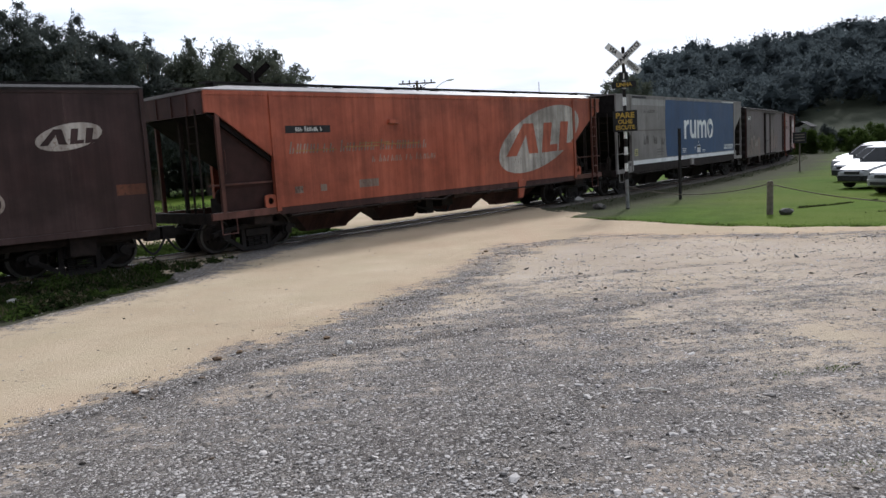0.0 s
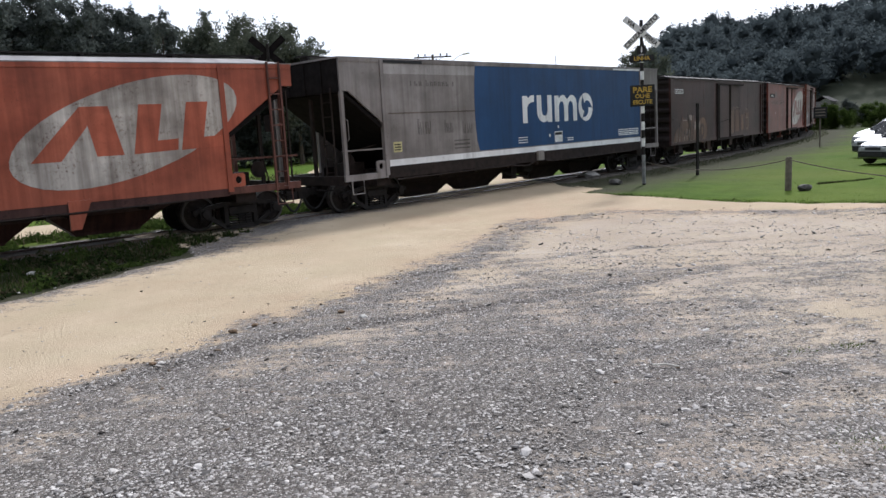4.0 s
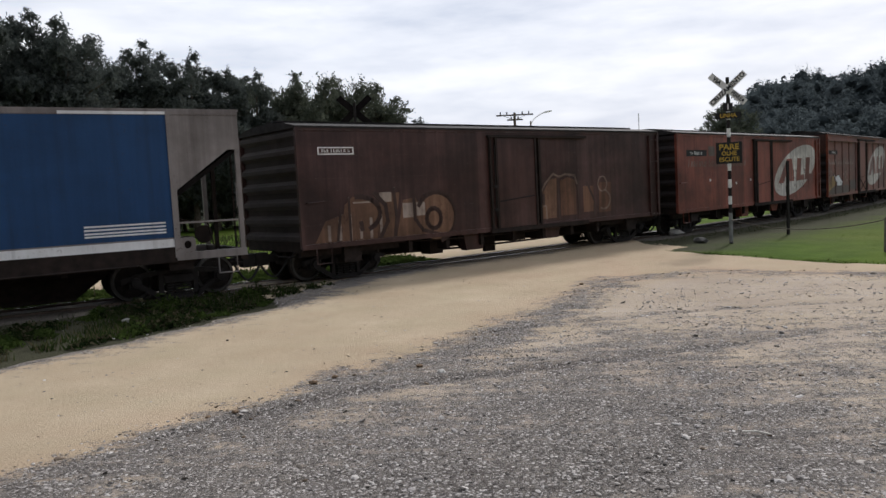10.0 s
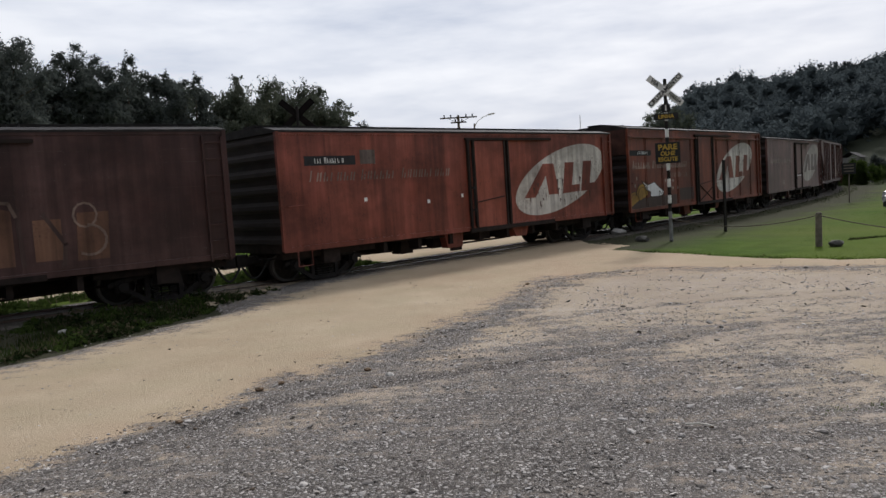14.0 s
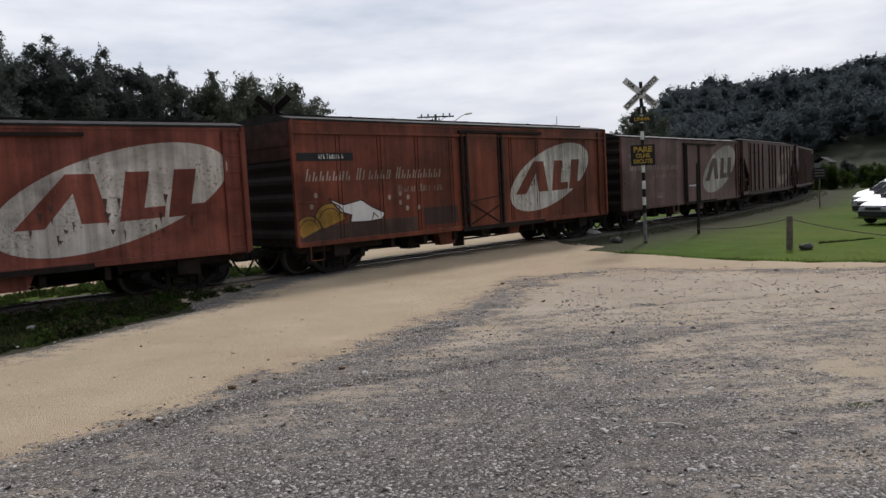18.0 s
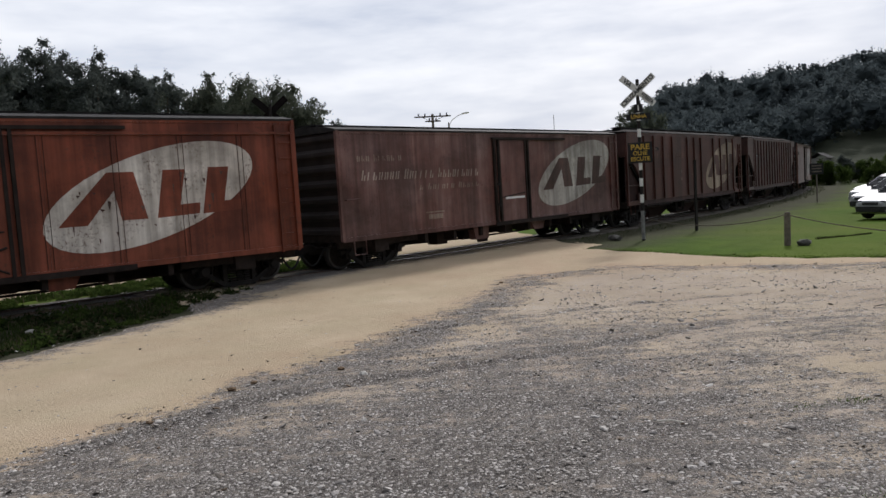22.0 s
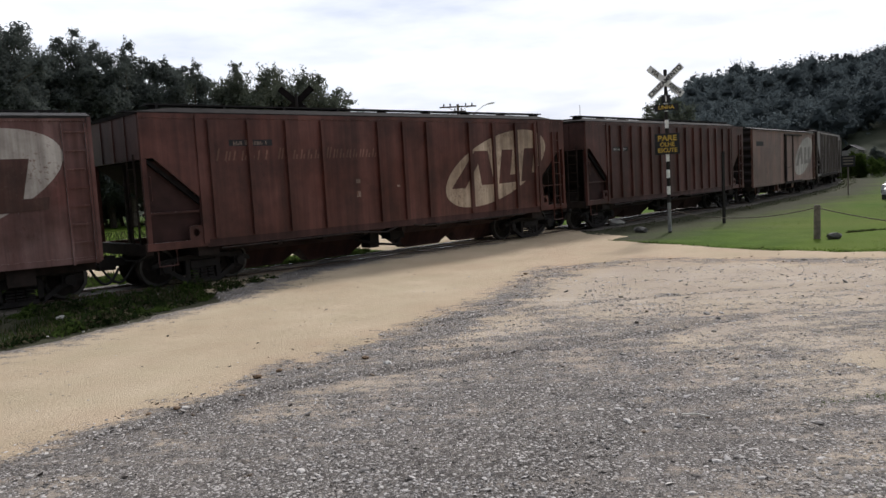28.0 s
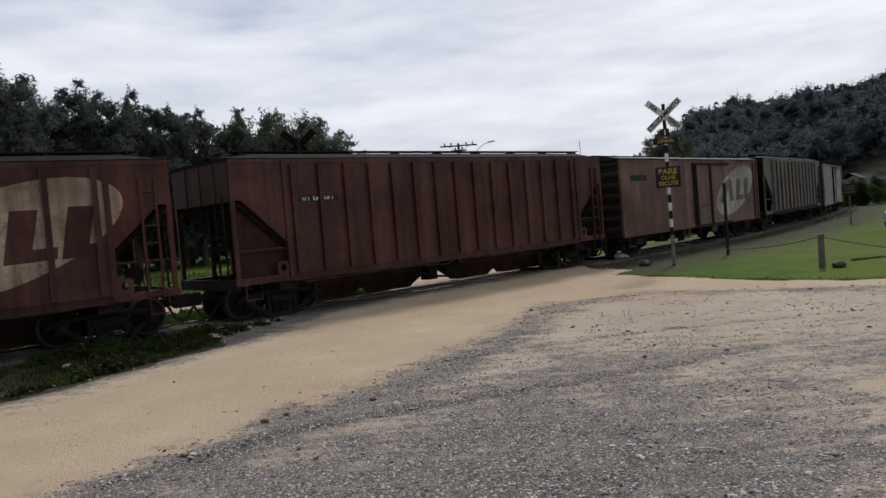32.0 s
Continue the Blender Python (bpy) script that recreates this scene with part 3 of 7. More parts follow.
    sand = np.where(y > 24, 1.0, sand)
    clay = 0.8 * np.exp(-((low - 0.05) / 0.65) ** 2) + 0.55 * np.exp(-((x - 1.0) / 2.6) ** 2 - ((y - 19.5) / 3.0) ** 2) + 0.35 * smooth(13, 17, y) * (x > 2)
    keep = (inside > -0.55).reshape(gx.shape)
    road_cell = ((low < 0.0) | (y > 24)).reshape(gx.shape)
    for name, cells, label, cat in (("gravel_yard", keep & ~road_cell, "grey crushed-stone yard with bare sandy patches", "yard"),
                                    ("road", keep & road_cell, "yellow sandy dirt road over the level crossing", "road")):
        v, f, used = sheet(xs, ys, z.reshape(gx.shape), cells)
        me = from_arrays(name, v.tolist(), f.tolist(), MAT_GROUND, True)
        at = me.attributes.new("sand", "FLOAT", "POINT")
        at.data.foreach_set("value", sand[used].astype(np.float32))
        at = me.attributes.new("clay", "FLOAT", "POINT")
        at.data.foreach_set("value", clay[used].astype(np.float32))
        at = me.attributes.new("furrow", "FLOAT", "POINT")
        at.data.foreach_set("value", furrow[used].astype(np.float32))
        at = me.attributes.new("yard", "FLOAT", "POINT")
        at.data.foreach_set("value", (yard * (1 - 0.55 * patch) * (y < 24))[used].astype(np.float32))
        tagged(new(name, me), label, cat, kind="structure")


build_ground()


# ---------------------------------------------------------------- railway track
def rail_profile():
    return [(-0.055, 0), (0.055, 0), (0.05, 0.015), (0.012, 0.03), (0.01, 0.095), (0.03, 0.105), (0.03, 0.13), (-0.03, 0.13), (-0.03, 0.105), (-0.01, 0.095), (-0.012, 0.03), (-0.05, 0.015)]


def build_track():
    root = thing("railway_track", "rusty metre-gauge railway track on wooden sleepers", "railway track", kind="structure")
    s = np.arange(-170, 118, 1.0)
    for side in (-1, 1):
        bm = bmesh.new()
        rings = []
        for q in s:
            p, th = on_track(q)
            nx, ny = -math.sin(th), math.cos(th)
            rings.append([(p[0] + nx * (0.53 * side + a), p[1] + ny * (0.53 * side + a), RAIL_TOP - 0.13 + h) for a, h in rail_profile()])
        loft(bm, rings)
        rail = part("rail", bm, MAT_RAIL, root)
        bm = bmesh.new()
        rings = []
        for q in s:
            p, th = on_track(q)
            nx, ny = -math.sin(th), math.cos(th)
            rings.append([(p[0] + nx * (0.53 * side + a), p[1] + ny * (0.53 * side + a), RAIL_TOP + h) for a, h in ((-0.032, -0.004), (-0.022, 0.004), (0.022, 0.004), (0.032, -0.004))])
        loft(bm, rings, cap=False, closed=False)
        part("running_surface", bm, MAT_RAILTOP, rail, "bright polished rail head")
    bm = bmesh.new()
    rings = []
    for q in s:
        p, th = on_track(q)
        nx, ny = -math.sin(th), math.cos(th)
        buried = 0.05 if -9 < q < 4.5 else 0
        rings.append([(p[0] + nx * a, p[1] + ny * a, h - buried) for a, h in ((-1.9, 0.02), (-1.35, 0.125), (1.35, 0.125), (1.9, 0.02))])
    loft(bm, rings, cap=False, closed=False)
    part("ballast_bed", bm, MAT_BALLAST, root, "dirty dark ballast bed")
    bm = bmesh.new()
    box(bm, -1.0, 1.0, -0.11, 0.11, -0.1, 0)
    bmesh.ops.bevel(bm, geom=bm.edges[:], offset=0.012, segments=1, affect="EDGES")
    me = mesh_of("sleeper", bm, MAT_SLEEPER)
    for q in np.arange(-48, 96, 0.62):
        if -7 < q < 4.5:
            continue
        p, th = on_track(q)
        ob = part("sleeper", me, None, root)
        ob.matrix_basis = pose(p[0], p[1], RAIL_TOP - 0.128, 0, 0, math.degrees(th) + 90 + random.uniform(-1.5, 1.5))


build_track()


# ---------------------------------------------------------------- wagons
HALF = 1.42          # half a wagon's width
INSET = 1.42         # bogie centre from the wagon's end
WHEEL_R = 0.42
WAGONS, WHEELSETS = [], []
# near-black paint for every boxcar's end walls, whatever its side colour
MAT_DARKEND = worn_paint("near_black_end_paint", (0.024, 0.016, 0.015), (0.015, 0.010, 0.009), 0.5, 0.6, 0.8)


def wheel_mesh():
    bm = bmesh.new()
    lathe(bm, [(0.075, -0.78), (0.075, 0.78)], 10)
    for s in (-1, 1):
        prof = [(0.09, 0.40), (0.12, 0.42), (0.13, 0.50), (0.34, 0.515), (0.37, 0.47), (0.445, 0.468), (0.45, 0.495), (0.42, 0.51), (0.413, 0.605), (0.36, 0.61), (0.345, 0.565), (0.15, 0.60), (0.14, 0.65), (0.09, 0.65)]
        lathe(bm, [(r, s * h) for r, h in (prof if s > 0 else prof[::-1])], 28)
    # holes near the rim read as dark rounds: raised bosses here
    for s in (-1, 1):
        for k in range(3):
            a = 2 * math.pi * k / 3
            box(bm, -0.035, 0.035, min(s * 0.585, s * 0.63), max(s * 0.585, s * 0.63), 0.2, 0.27, Matrix.Rotation(a, 4, "Y"))
    for f in bm.faces:
        if all(math.hypot(v.co.x, v.co.z) > 0.355 and abs(v.co.y) > 0.5 for v in f.verts):
            f.material_index = 1
    return mesh_of("wheelset", bm, [MAT_WHEEL, MAT_TREAD])


def side_frame_mesh():
    bm = bmesh.new()
    top = [(-1.16, 0.40), (-1.16, 0.50), (-0.9, 0.58), (-0.45, 0.64), (0.45, 0.64), (0.9, 0.58), (1.16, 0.50), (1.16, 0.40), (0.92, 0.48), (0.45, 0.54), (-0.45, 0.54), (-0.92, 0.48)]
    plate(bm, top, -0.06, 0.06)
    bottom = [(-0.98, 0.40), (-0.70, 0.34), (-0.34, 0.10), (0.34, 0.10), (0.70, 0.34), (0.98, 0.40), (0.98, 0.30), (0.72, 0.24), (0.38, 0.0), (-0.38, 0.0), (-0.72, 0.24), (-0.98, 0.30)]
    plate(bm, bottom, -0.05, 0.05)
    for s in (-1, 1):
        box(bm, s * 0.36 - 0.05, s * 0.36 + 0.05, -0.05, 0.05, 0.05, 0.58)
        box(bm, s * 0.88 - 0.13, s * 0.88 + 0.13, -0.09, 0.09, 0.29, 0.54)
        n0 = len(bm.verts)
        lathe(bm, [(0.03, -0.17), (0.10, -0.16), (0.11, -0.10), (0.11, 0.0)], 10)
        bm.verts.ensure_lookup_table()
        for v in bm.verts[n0:]:
            v.co += Vector((s * 0.88, 0, 0.42))
    for k in (-0.18, 0.0, 0.18):
        for j in range(4):
            box(bm, k - 0.075, k + 0.075, -0.07, 0.07, 0.11 + 0.06 * j, 0.145 + 0.06 * j)
    box(bm, -0.3, 0.3, -0.08, 0.08, 0.35, 0.52)
    return mesh_of("side_frame", bm, MAT_STEEL)


def bolster_mesh():
    bm = bmesh.new()
    box(bm, -0.2, 0.2, -0.78, 0.78, 0.30, 0.60)
    box(bm, -0.35, 0.35, -0.35, 0.35, 0.60, 0.78)
    for s in (-1, 1):
        box(bm, s * 0.47 - 0.03, s * 0.47 + 0.03, -0.7, 0.7, 0.28, 0.42)
        for q in (-1, 1):
            box(bm, s * 0.40 - 0.035, s * 0.40 + 0.035, q * 0.56 - 0.05, q * 0.56 + 0.05, 0.22, 0.58)
    return mesh_of("bolster", bm, MAT_UNDER)


ME_WHEEL, ME_SIDEFRAME, ME_BOLSTER = wheel_mesh(), side_frame_mesh(), bolster_mesh()


def bogie(root, x):
    """Part bogie with its side frames and two turning wheelsets."""
    b = part("bogie", ME_BOLSTER, None, root, "dark greasy steel bogie")
    b.matrix_basis = Matrix.Translation((x, 0, RAIL_TOP))
    for s in (-1, 1):
        f = part("side_frame", ME_SIDEFRAME, None, b)
        f.matrix_basis = pose(0, 0.92 * s, 0, 0, 0, 0 if s < 0 else 180)
        w = part("wheelset", ME_WHEEL, None, b)
        w.matrix_basis = Matrix.Translation((0.88 * s, 0, WHEEL_R))
        WHEELSETS.append((w, 0.88 * s))


def couplers(root, length):
    for s in (-1, 1):
        e = s * length / 2
        bm = bmesh.new()
        box(bm, min(e - s * 0.5, e + s * 0.25), max(e - s * 0.5, e + s * 0.25), -0.09, 0.09, 0.68, 0.86)
        box(bm, min(e + s * 0.25, e + s * 0.56), max(e + s * 0.25, e + s * 0.56), -0.16, 0.13, 0.62, 0.92)
        part("coupler", bm, MAT_STEEL, root)
        bm = bmesh.new()
        tube(bm, [(e - s * 0.3, -1.0, 0.86), (e + s * 0.04, -0.95, 0.80), (e + s * 0.05, -0.3, 0.80), (e + s * 0.1, -0.15, 0.9)], 0.02, 5)
        part("uncoupling_lever", bm, MAT_STEEL, root)
        bm = bmesh.new()
        pts = [(e - s * 0.1, -0.55, 0.75)]
        for k in range(9):
            t = k / 8
            pts.append((e - s * 0.05 + s * 0.62 * t, -0.52 + 0.15 * t, 0.72 - 0.34 * math.sin(math.pi * t) - 0.06 * t))
        tube(bm, pts, 0.028, 6)
        part("brake_hose", bm, MAT_RUBBER, root, "sagging black brake hose")


def underframe(root, length, low=0.78, high=1.02, gear=True):
    e = length / 2

    def beam(name, *size):
        bm = bmesh.new()
        box(bm, *size)
        part(name, bm, MAT_UNDER, root)
    beam("centre_sill", -e + 0.17, e - 0.17, -0.28, 0.28, low, high)
    for s in (-1, 1):
        beam("body_bolster", s * (e - INSET) - 0.25, s * (e - INSET) + 0.25, -HALF + 0.1, HALF - 0.1, low + 0.004, high - 0.004)
        beam("end_sill", min(s * e, s * (e - 0.16)), max(s * e, s * (e - 0.16)), -HALF + 0.06, HALF - 0.06, 0.92, 1.16)
    for k in range(-3, 4):
        x = k * (e - INSET) / 4.4
        beam("cross_member", x - 0.06, x + 0.06, -HALF + 0.08, HALF - 0.08, low + 0.06, high - 0.006)
    if gear:
        bm = bmesh.new()
        n0 = 0
        lathe(bm, [(0.18, -0.35), (0.2, -0.3), (0.2, 0.3), (0.18, 0.35)], 12, "x")
        bm.verts.ensure_lookup_table()
        for v in bm.verts[n0:]:
            v.co += Vector((-1.2, -0.75, 0.72))
        part("air_tank", bm, MAT_UNDER, root)
        bm = bmesh.new()
        for a, c in ((-2.6, 0.5), (0.6, 0.62), (1.7, 0.58)):
            box(bm, a - 0.22, a + 0.22, -0.95, -0.55, c, 0.85)
        tube(bm, [(-e + 2.4, -0.6, 0.62), (-1.0, -0.62, 0.55), (1.5, -0.62, 0.56), (e - 2.4, -0.6, 0.62)], 0.03, 5)
        tube(bm, [(-e + 2.2, -1.2, 0.95), (-1.5, -1.22, 0.86), (2.0, -1.22, 0.88), (e - 2.2, -1.2, 0.95)], 0.022, 5)
        box(bm, -0.5, -0.1, -0.62, -0.5, 0.36, 0.80)
        part("brake_gear", bm, MAT_UNDER, root)


def ladder(root, x, z0, z1, y=-HALF - 0.05, width=0.42, step=0.36, name="ladder", mat=None):
    bm = bmesh.new()
    for s in (-1, 1):
        box(bm, x + s * width / 2 - 0.02, x + s * width / 2 + 0.02, y - 0.02, y + 0.045, z0, z1)
    z = z0 + 0.08
    while z < z1 - 0.05:
        box(bm, x - width / 2, x + width / 2, y - 0.03, y - 0.005, z - 0.014, z + 0.014)
        z += step
    part(name, bm, mat or root["paint"], root)


def mark(root, name, shapes, mat, label="", lift=0.004):
    """Painted shapes on the wagon's near side, a coat thick."""
    few = len(shapes) <= 8
    bm = bmesh.new()
    for i, pts in enumerate(shapes):
        if few and i:
            part(name, bm, mat, root, label)
            bm = bmesh.new()
        area = sum(a[0] * b[1] - b[0] * a[1] for a, b in zip(pts, pts[1:] + pts[:1]))
        plate(bm, pts if area > 0 else pts[::-1], -HALF - lift, -HALF + 0.01)
    ob = part(name, bm, mat, root, label)
    return ob if few else tagged(ob, kind="stuff")


def rect(x0, x1, z0, z1, lean=0.0):
    return [(x0, z0), (x1, z0), (x1 + lean * (z1 - z0), z1), (x0 + lean * (z1 - z0), z1)]


def stroke(pts, w):
    """A painted line of even breadth, as quads."""
    out = []
    for (ax, az), (bx, bz) in zip(pts, pts[1:]):
        n = math.hypot(bx - ax, bz - az) or 1
        ux, uz = (bx - ax) / n * w * 0.4, (bz - az) / n * w * 0.4
        vx, vz = -(bz - az) / n * w / 2, (bx - ax) / n * w / 2
        out.append([(ax - ux + vx, az - uz + vz), (bx + ux + vx, bz + uz + vz), (bx + ux - vx, bz + uz - vz), (ax - ux - vx, az - uz - vz)])
    return out


def arc(cx, cz, rx, rz, a0, a1, n=10):
    return [(cx + rx * math.cos(radians(a0 + (a1 - a0) * i / n)), cz + rz * math.sin(radians(a0 + (a1 - a0) * i / n))) for i in range(n + 1)]


def bars(x0, x1, z, h, words, rng, lean=0.25):
    """A line of writing that is not spelt out: bars of full and half height in groups, the first of each group taller."""
    out = []
    total = sum(words) + 0.7 * (len(words) - 1)
    step = (x1 - x0) / total
    x = x0
    for w in words:
        for k in range(w):
            hh = h * (1.22 if k == 0 and w > 3 else rng.uniform(0.92, 1.0))
            out.append(rect(x + step * 0.06, x + step * 0.26, z, z + hh, lean))
            q = rng.random()
            if q < 0.8:
                out.append(rect(x + step * 0.48, x + step * 0.68, z, z + hh * (1.0 if q < 0.3 else 0.5), lean))
            x += step
        x += 0.7 * step
    return out


def drips(rng, cx, cz, wide, tall, n):
    """Ragged rust runs: narrow downward wedges of uneven length."""
    out = []
    for _ in range(n):
        x, z = cx + rng.uniform(-wide, wide), cz + rng.uniform(-tall, tall)
        w, h = rng.uniform(0.015, 0.05), rng.uniform(0.05, 0.28)
        out.append([(x - w, z), (x + w * rng.uniform(0.5, 1.5), z - 0.02), (x + w * 0.4, z - h * 0.6), (x, z - h), (x - w * 0.6, z - h * 0.5)])
    return out


def oval(cx, cz, a=2.28, tilt=0.33, b=1.08, shear=0.6, n=40, k=1.0):
    return [(cx + k * (a * math.cos(q) + shear * math.sin(q)), cz + k * (tilt * math.cos(q) + b * math.sin(q))) for q in (2 * math.pi * i / n for i in range(n))]


def oval_shapes(cx, cz, k=1.0):
    def sh(p):
        return [(cx + k * a, cz + k * b) for a, b in p]
    wedge = sh([(-2.0, -0.56), (-1.45, -0.56), (-0.88, 0.12), (-0.76, -0.5), (-0.22, -0.5), (-0.45, 0.5), (-1.0, 0.5)])
    one = [(-0.02, -0.5), (0.92, -0.46), (0.95, -0.22), (0.50, -0.24), (0.66, 0.52), (0.17, 0.52)]
    return [wedge, sh(one), sh([(a + 1.02, b + 0.03) for a, b in one])]


def logo(root, cx, cz, dark, a=2.28, k=1.0, oval_mat=None):
    mark(root, "logo_oval", [oval(cx, cz, a)], oval_mat or MAT_LOGO, "worn off-white slanted oval", 0.008)
    mark(root, "logo_shape", oval_shapes(cx, cz, k), dark, "plain wedge and angle shapes", 0.012)


def boxcar(label, length, top, paint, sill=0.95, door=(-0.5, 1.0), eave=False, roof_mat=None, side_ladder=True):
    root = thing("boxcar", label, "freight wagon", group="wagons of the freight train")
    root["paint"] = paint
    e = length / 2
    for y0, y1 in ((-HALF + 0.013, -HALF + 0.06), (HALF - 0.06, HALF)):
        bm = bmesh.new()
        plate(bm, [(-e, sill), (e, sill), (e, top), (-e, top)], y0, y1)
        part("side_wall", bm, paint, root)
    # outer sheets, lapped edge to edge
    n = 10
    for i in range(n):
        x0, x1 = -e + length * i / n + 0.004, -e + length * (i + 1) / n - 0.004
        bm = bmesh.new()
        box(bm, x0, x1, -HALF, -HALF + 0.012, sill + 0.06, top - 0.05)
        part("side_sheet", bm, paint, root)
    bm = bmesh.new()
    plate(bm, [(-e + 0.06, sill), (e - 0.06, sill), (e - 0.06, sill + 0.1), (-e + 0.06, sill + 0.1)], -HALF + 0.06, HALF - 0.06)
    part("floor", bm, MAT_UNDER, root)
    # sheet seams as thin upright battens
    n = 10
    for i in range(1, n):
        x = -e + length * i / n
        if door[0] - 0.2 < x < door[1] + 0.2:
            continue
        bm = bmesh.new()
        if eave:
            box(bm, x - 0.070, x - 0.058, -HALF - 0.016, -HALF + 0.02, sill + 0.095, top - 0.34)
            box(bm, x + 0.05, x + 0.060, -HALF - 0.016, -HALF + 0.02, sill + 0.095, top - 0.34)
        else:
            box(bm, x - 0.022, x + 0.022, -HALF - 0.0025, -HALF + 0.02, sill + 0.095, top - 0.075)
        part("batten", bm, MAT_JOINT if eave else paint, root)
    bm = bmesh.new()
    box(bm, -e, e, -HALF - 0.03, -HALF + 0.02, sill - 0.03, sill + 0.09)
    part("side_sill", bm, paint, root)
    bm = bmesh.new()
    box(bm, -e, e, -HALF - 0.02, -HALF + 0.02, top - 0.07, top + 0.01)
    part("top_rail", bm, paint, root)
    # corrugated ends
    for s in (-1, 1):
        bm = bmesh.new()
        prof, z, n = [], sill, 7
        hgt = (top - sill) / n
        for i in range(n):
            z0 = sill + i * hgt
            prof += [(0, z0), (0.0, z0 + 0.28 * hgt), (0.09, z0 + 0.5 * hgt), (0.09, z0 + 0.72 * hgt), (0.0, z0 + 0.95 * hgt)]
        prof.append((0, top))
        x = s * e
        rings = [[(x + s * (p - 0.05), y, z) for p, z in prof] for y in (-HALF + 0.03, HALF - 0.03)]
        loft(bm, rings, cap=False, closed=False)
        part("end_wall", bm, MAT_DARKEND, root, "corrugated end wall")
        bm = bmesh.new()
        for y in (-HALF, HALF):
            bm = bmesh.new()
            box(bm, x - 0.04, x + 0.04, y - 0.012 * (1 if y < 0 else -1) - 0.04, y + 0.04, sill, top)
            part("corner_post", bm, paint, root)
    # cambered roof with its running board
    bm = bmesh.new()
    prof = [(-HALF - 0.03, top - 0.02), (-HALF - 0.03, top + 0.03), (-1.0, top + 0.13), (-0.4, top + 0.18), (0.4, top + 0.18), (1.0, top + 0.13), (HALF + 0.03, top + 0.03), (HALF + 0.03, top - 0.02)]
    xs = [-e - 0.05, e + 0.05]
    loft(bm, [[(x, y, z) for y, z in prof] for x in xs])
    part("roof", bm, roof_mat or MAT_ROOF, root)
    for i in range(9):
        bm = bmesh.new()
        x = -e + length * (i + 0.5) / 9
        box(bm, x - 0.03, x + 0.03, -0.9, 0.9, top + 0.05, top + 0.195)
        part("roof_rib", bm, MAT_STEEL, root)
    bm = bmesh.new()
    for i in range(7):
        x0 = -e + 0.15 + (length - 0.3) * i / 7
        box(bm, x0, x0 + (length - 0.3) / 7 - 0.03, -0.30, 0.30, top + 0.225, top + 0.26)
    for i in range(8):
        x = -e + 0.3 + (length - 0.6) * i / 7
        box(bm, x - 0.03, x + 0.03, -0.32, 0.32, top + 0.16, top + 0.23)
    part("running_board", bm, MAT_STEEL, root)
    # sliding door on its tracks
    d0, d1 = door
    bm = bmesh.new()
    dt = top - 0.24
    box(bm, d0, d1, -HALF - 0.055, -HALF + 0.01, sill + 0.06, dt)
    dr = part("sliding_door", bm, paint, root)
    for x in (d0, d1, d0 - 0.22, d1 + 0.16):
        bm = bmesh.new()
        box(bm, x - 0.035, x + 0.035, -HALF - 0.085, -HALF + 0.01, sill + 0.02, dt + 0.02)
        part("door_post", bm, MAT_UNDER, dr)
    if eave:
        bm = bmesh.new()
        tube(bm, [(d0 + 0.08, -HALF - 0.065, sill + 0.75), (d1 - 0.08, -HALF - 0.065, sill + 0.12)], 0.022, 5)
        tube(bm, [(d0 + 0.08, -HALF - 0.065, sill + 0.12), (d1 - 0.08, -HALF - 0.065, sill + 0.62)], 0.022, 5)
        part("door_brace", bm, MAT_UNDER, dr)
    bm = bmesh.new()
    tube(bm, [(d0 - 0.1, -HALF - 0.09, sill + 0.4), (d0 - 0.1, -HALF - 0.09, dt - 0.2)], 0.018, 5)
    tube(bm, [(d0 + 0.05, -HALF - 0.08, sill + 0.8), (d1 - 0.1, -HALF - 0.08, sill + 0.92)], 0.014, 5)
    for z in (sill + 0.55, sill + 1.2):
        box(bm, d0 - 0.2, d0 + 0.02, -HALF - 0.1, -HALF - 0.05, z, z + 0.06)
    part("door_bar", bm, MAT_STEEL, dr)
    bm = bmesh.new()
    box(bm, d0 - 0.3, min(e - 0.3, d1 + 2.3), -HALF - 0.09, -HALF + 0.01, dt + 0.02, dt + 0.09)
    part("door_track", bm, MAT_UNDER, root)
    bm = bmesh.new()
    box(bm, d0 - 0.3, min(e - 0.3, d1 + 2.3), -HALF - 0.08, -HALF + 0.01, sill - 0.07, sill + 0.05)
    part("door_track", bm, MAT_UNDER, root)
    if eave:
        bm = bmesh.new()
        box(bm, -e, e, -HALF - 0.07, -HALF + 0.01, top - 0.33, top - 0.27)
        part("eave_ledge", bm, paint, root)
    bm = bmesh.new()
    a = door[0] - 0.75
    plate(bm, [(a - 0.30, 0.52), (a + 0.30, 0.52), (a + 0.34, sill - 0.05), (a - 0.40, sill - 0.05)], -1.25, -1.0)
    part("sill_gusset", bm, paint, root)
    bm = bmesh.new()
    a = door[1] + 0.85
    plate(bm, [(a - 0.22, 0.60), (a + 0.26, 0.60), (a + 0.40, sill - 0.05), (a - 0.42, sill - 0.05)], -1.25, -1.0)
    part("sill_gusset", bm, paint, root)
    for s in (-1, 1):
        if eave:
            bm = bmesh.new()
            a, c = sorted((s * (e + 0.03), s * (e + 0.055)))
            box(bm, a, c, -HALF + 0.05, HALF - 0.05, top - 0.95, top - 0.02)
            box(bm, a - 0.012, c + 0.012, -HALF + 0.10, HALF - 0.10, top - 0.62, top - 0.56)
            part("end_cap", bm, MAT_JOINT, root, "plain painted sheet at the top of the end wall")
    for x0, x1 in ((-e + 0.06, -e + 2.9), (e - 2.9, e - 0.06)):
        bm = bmesh.new()
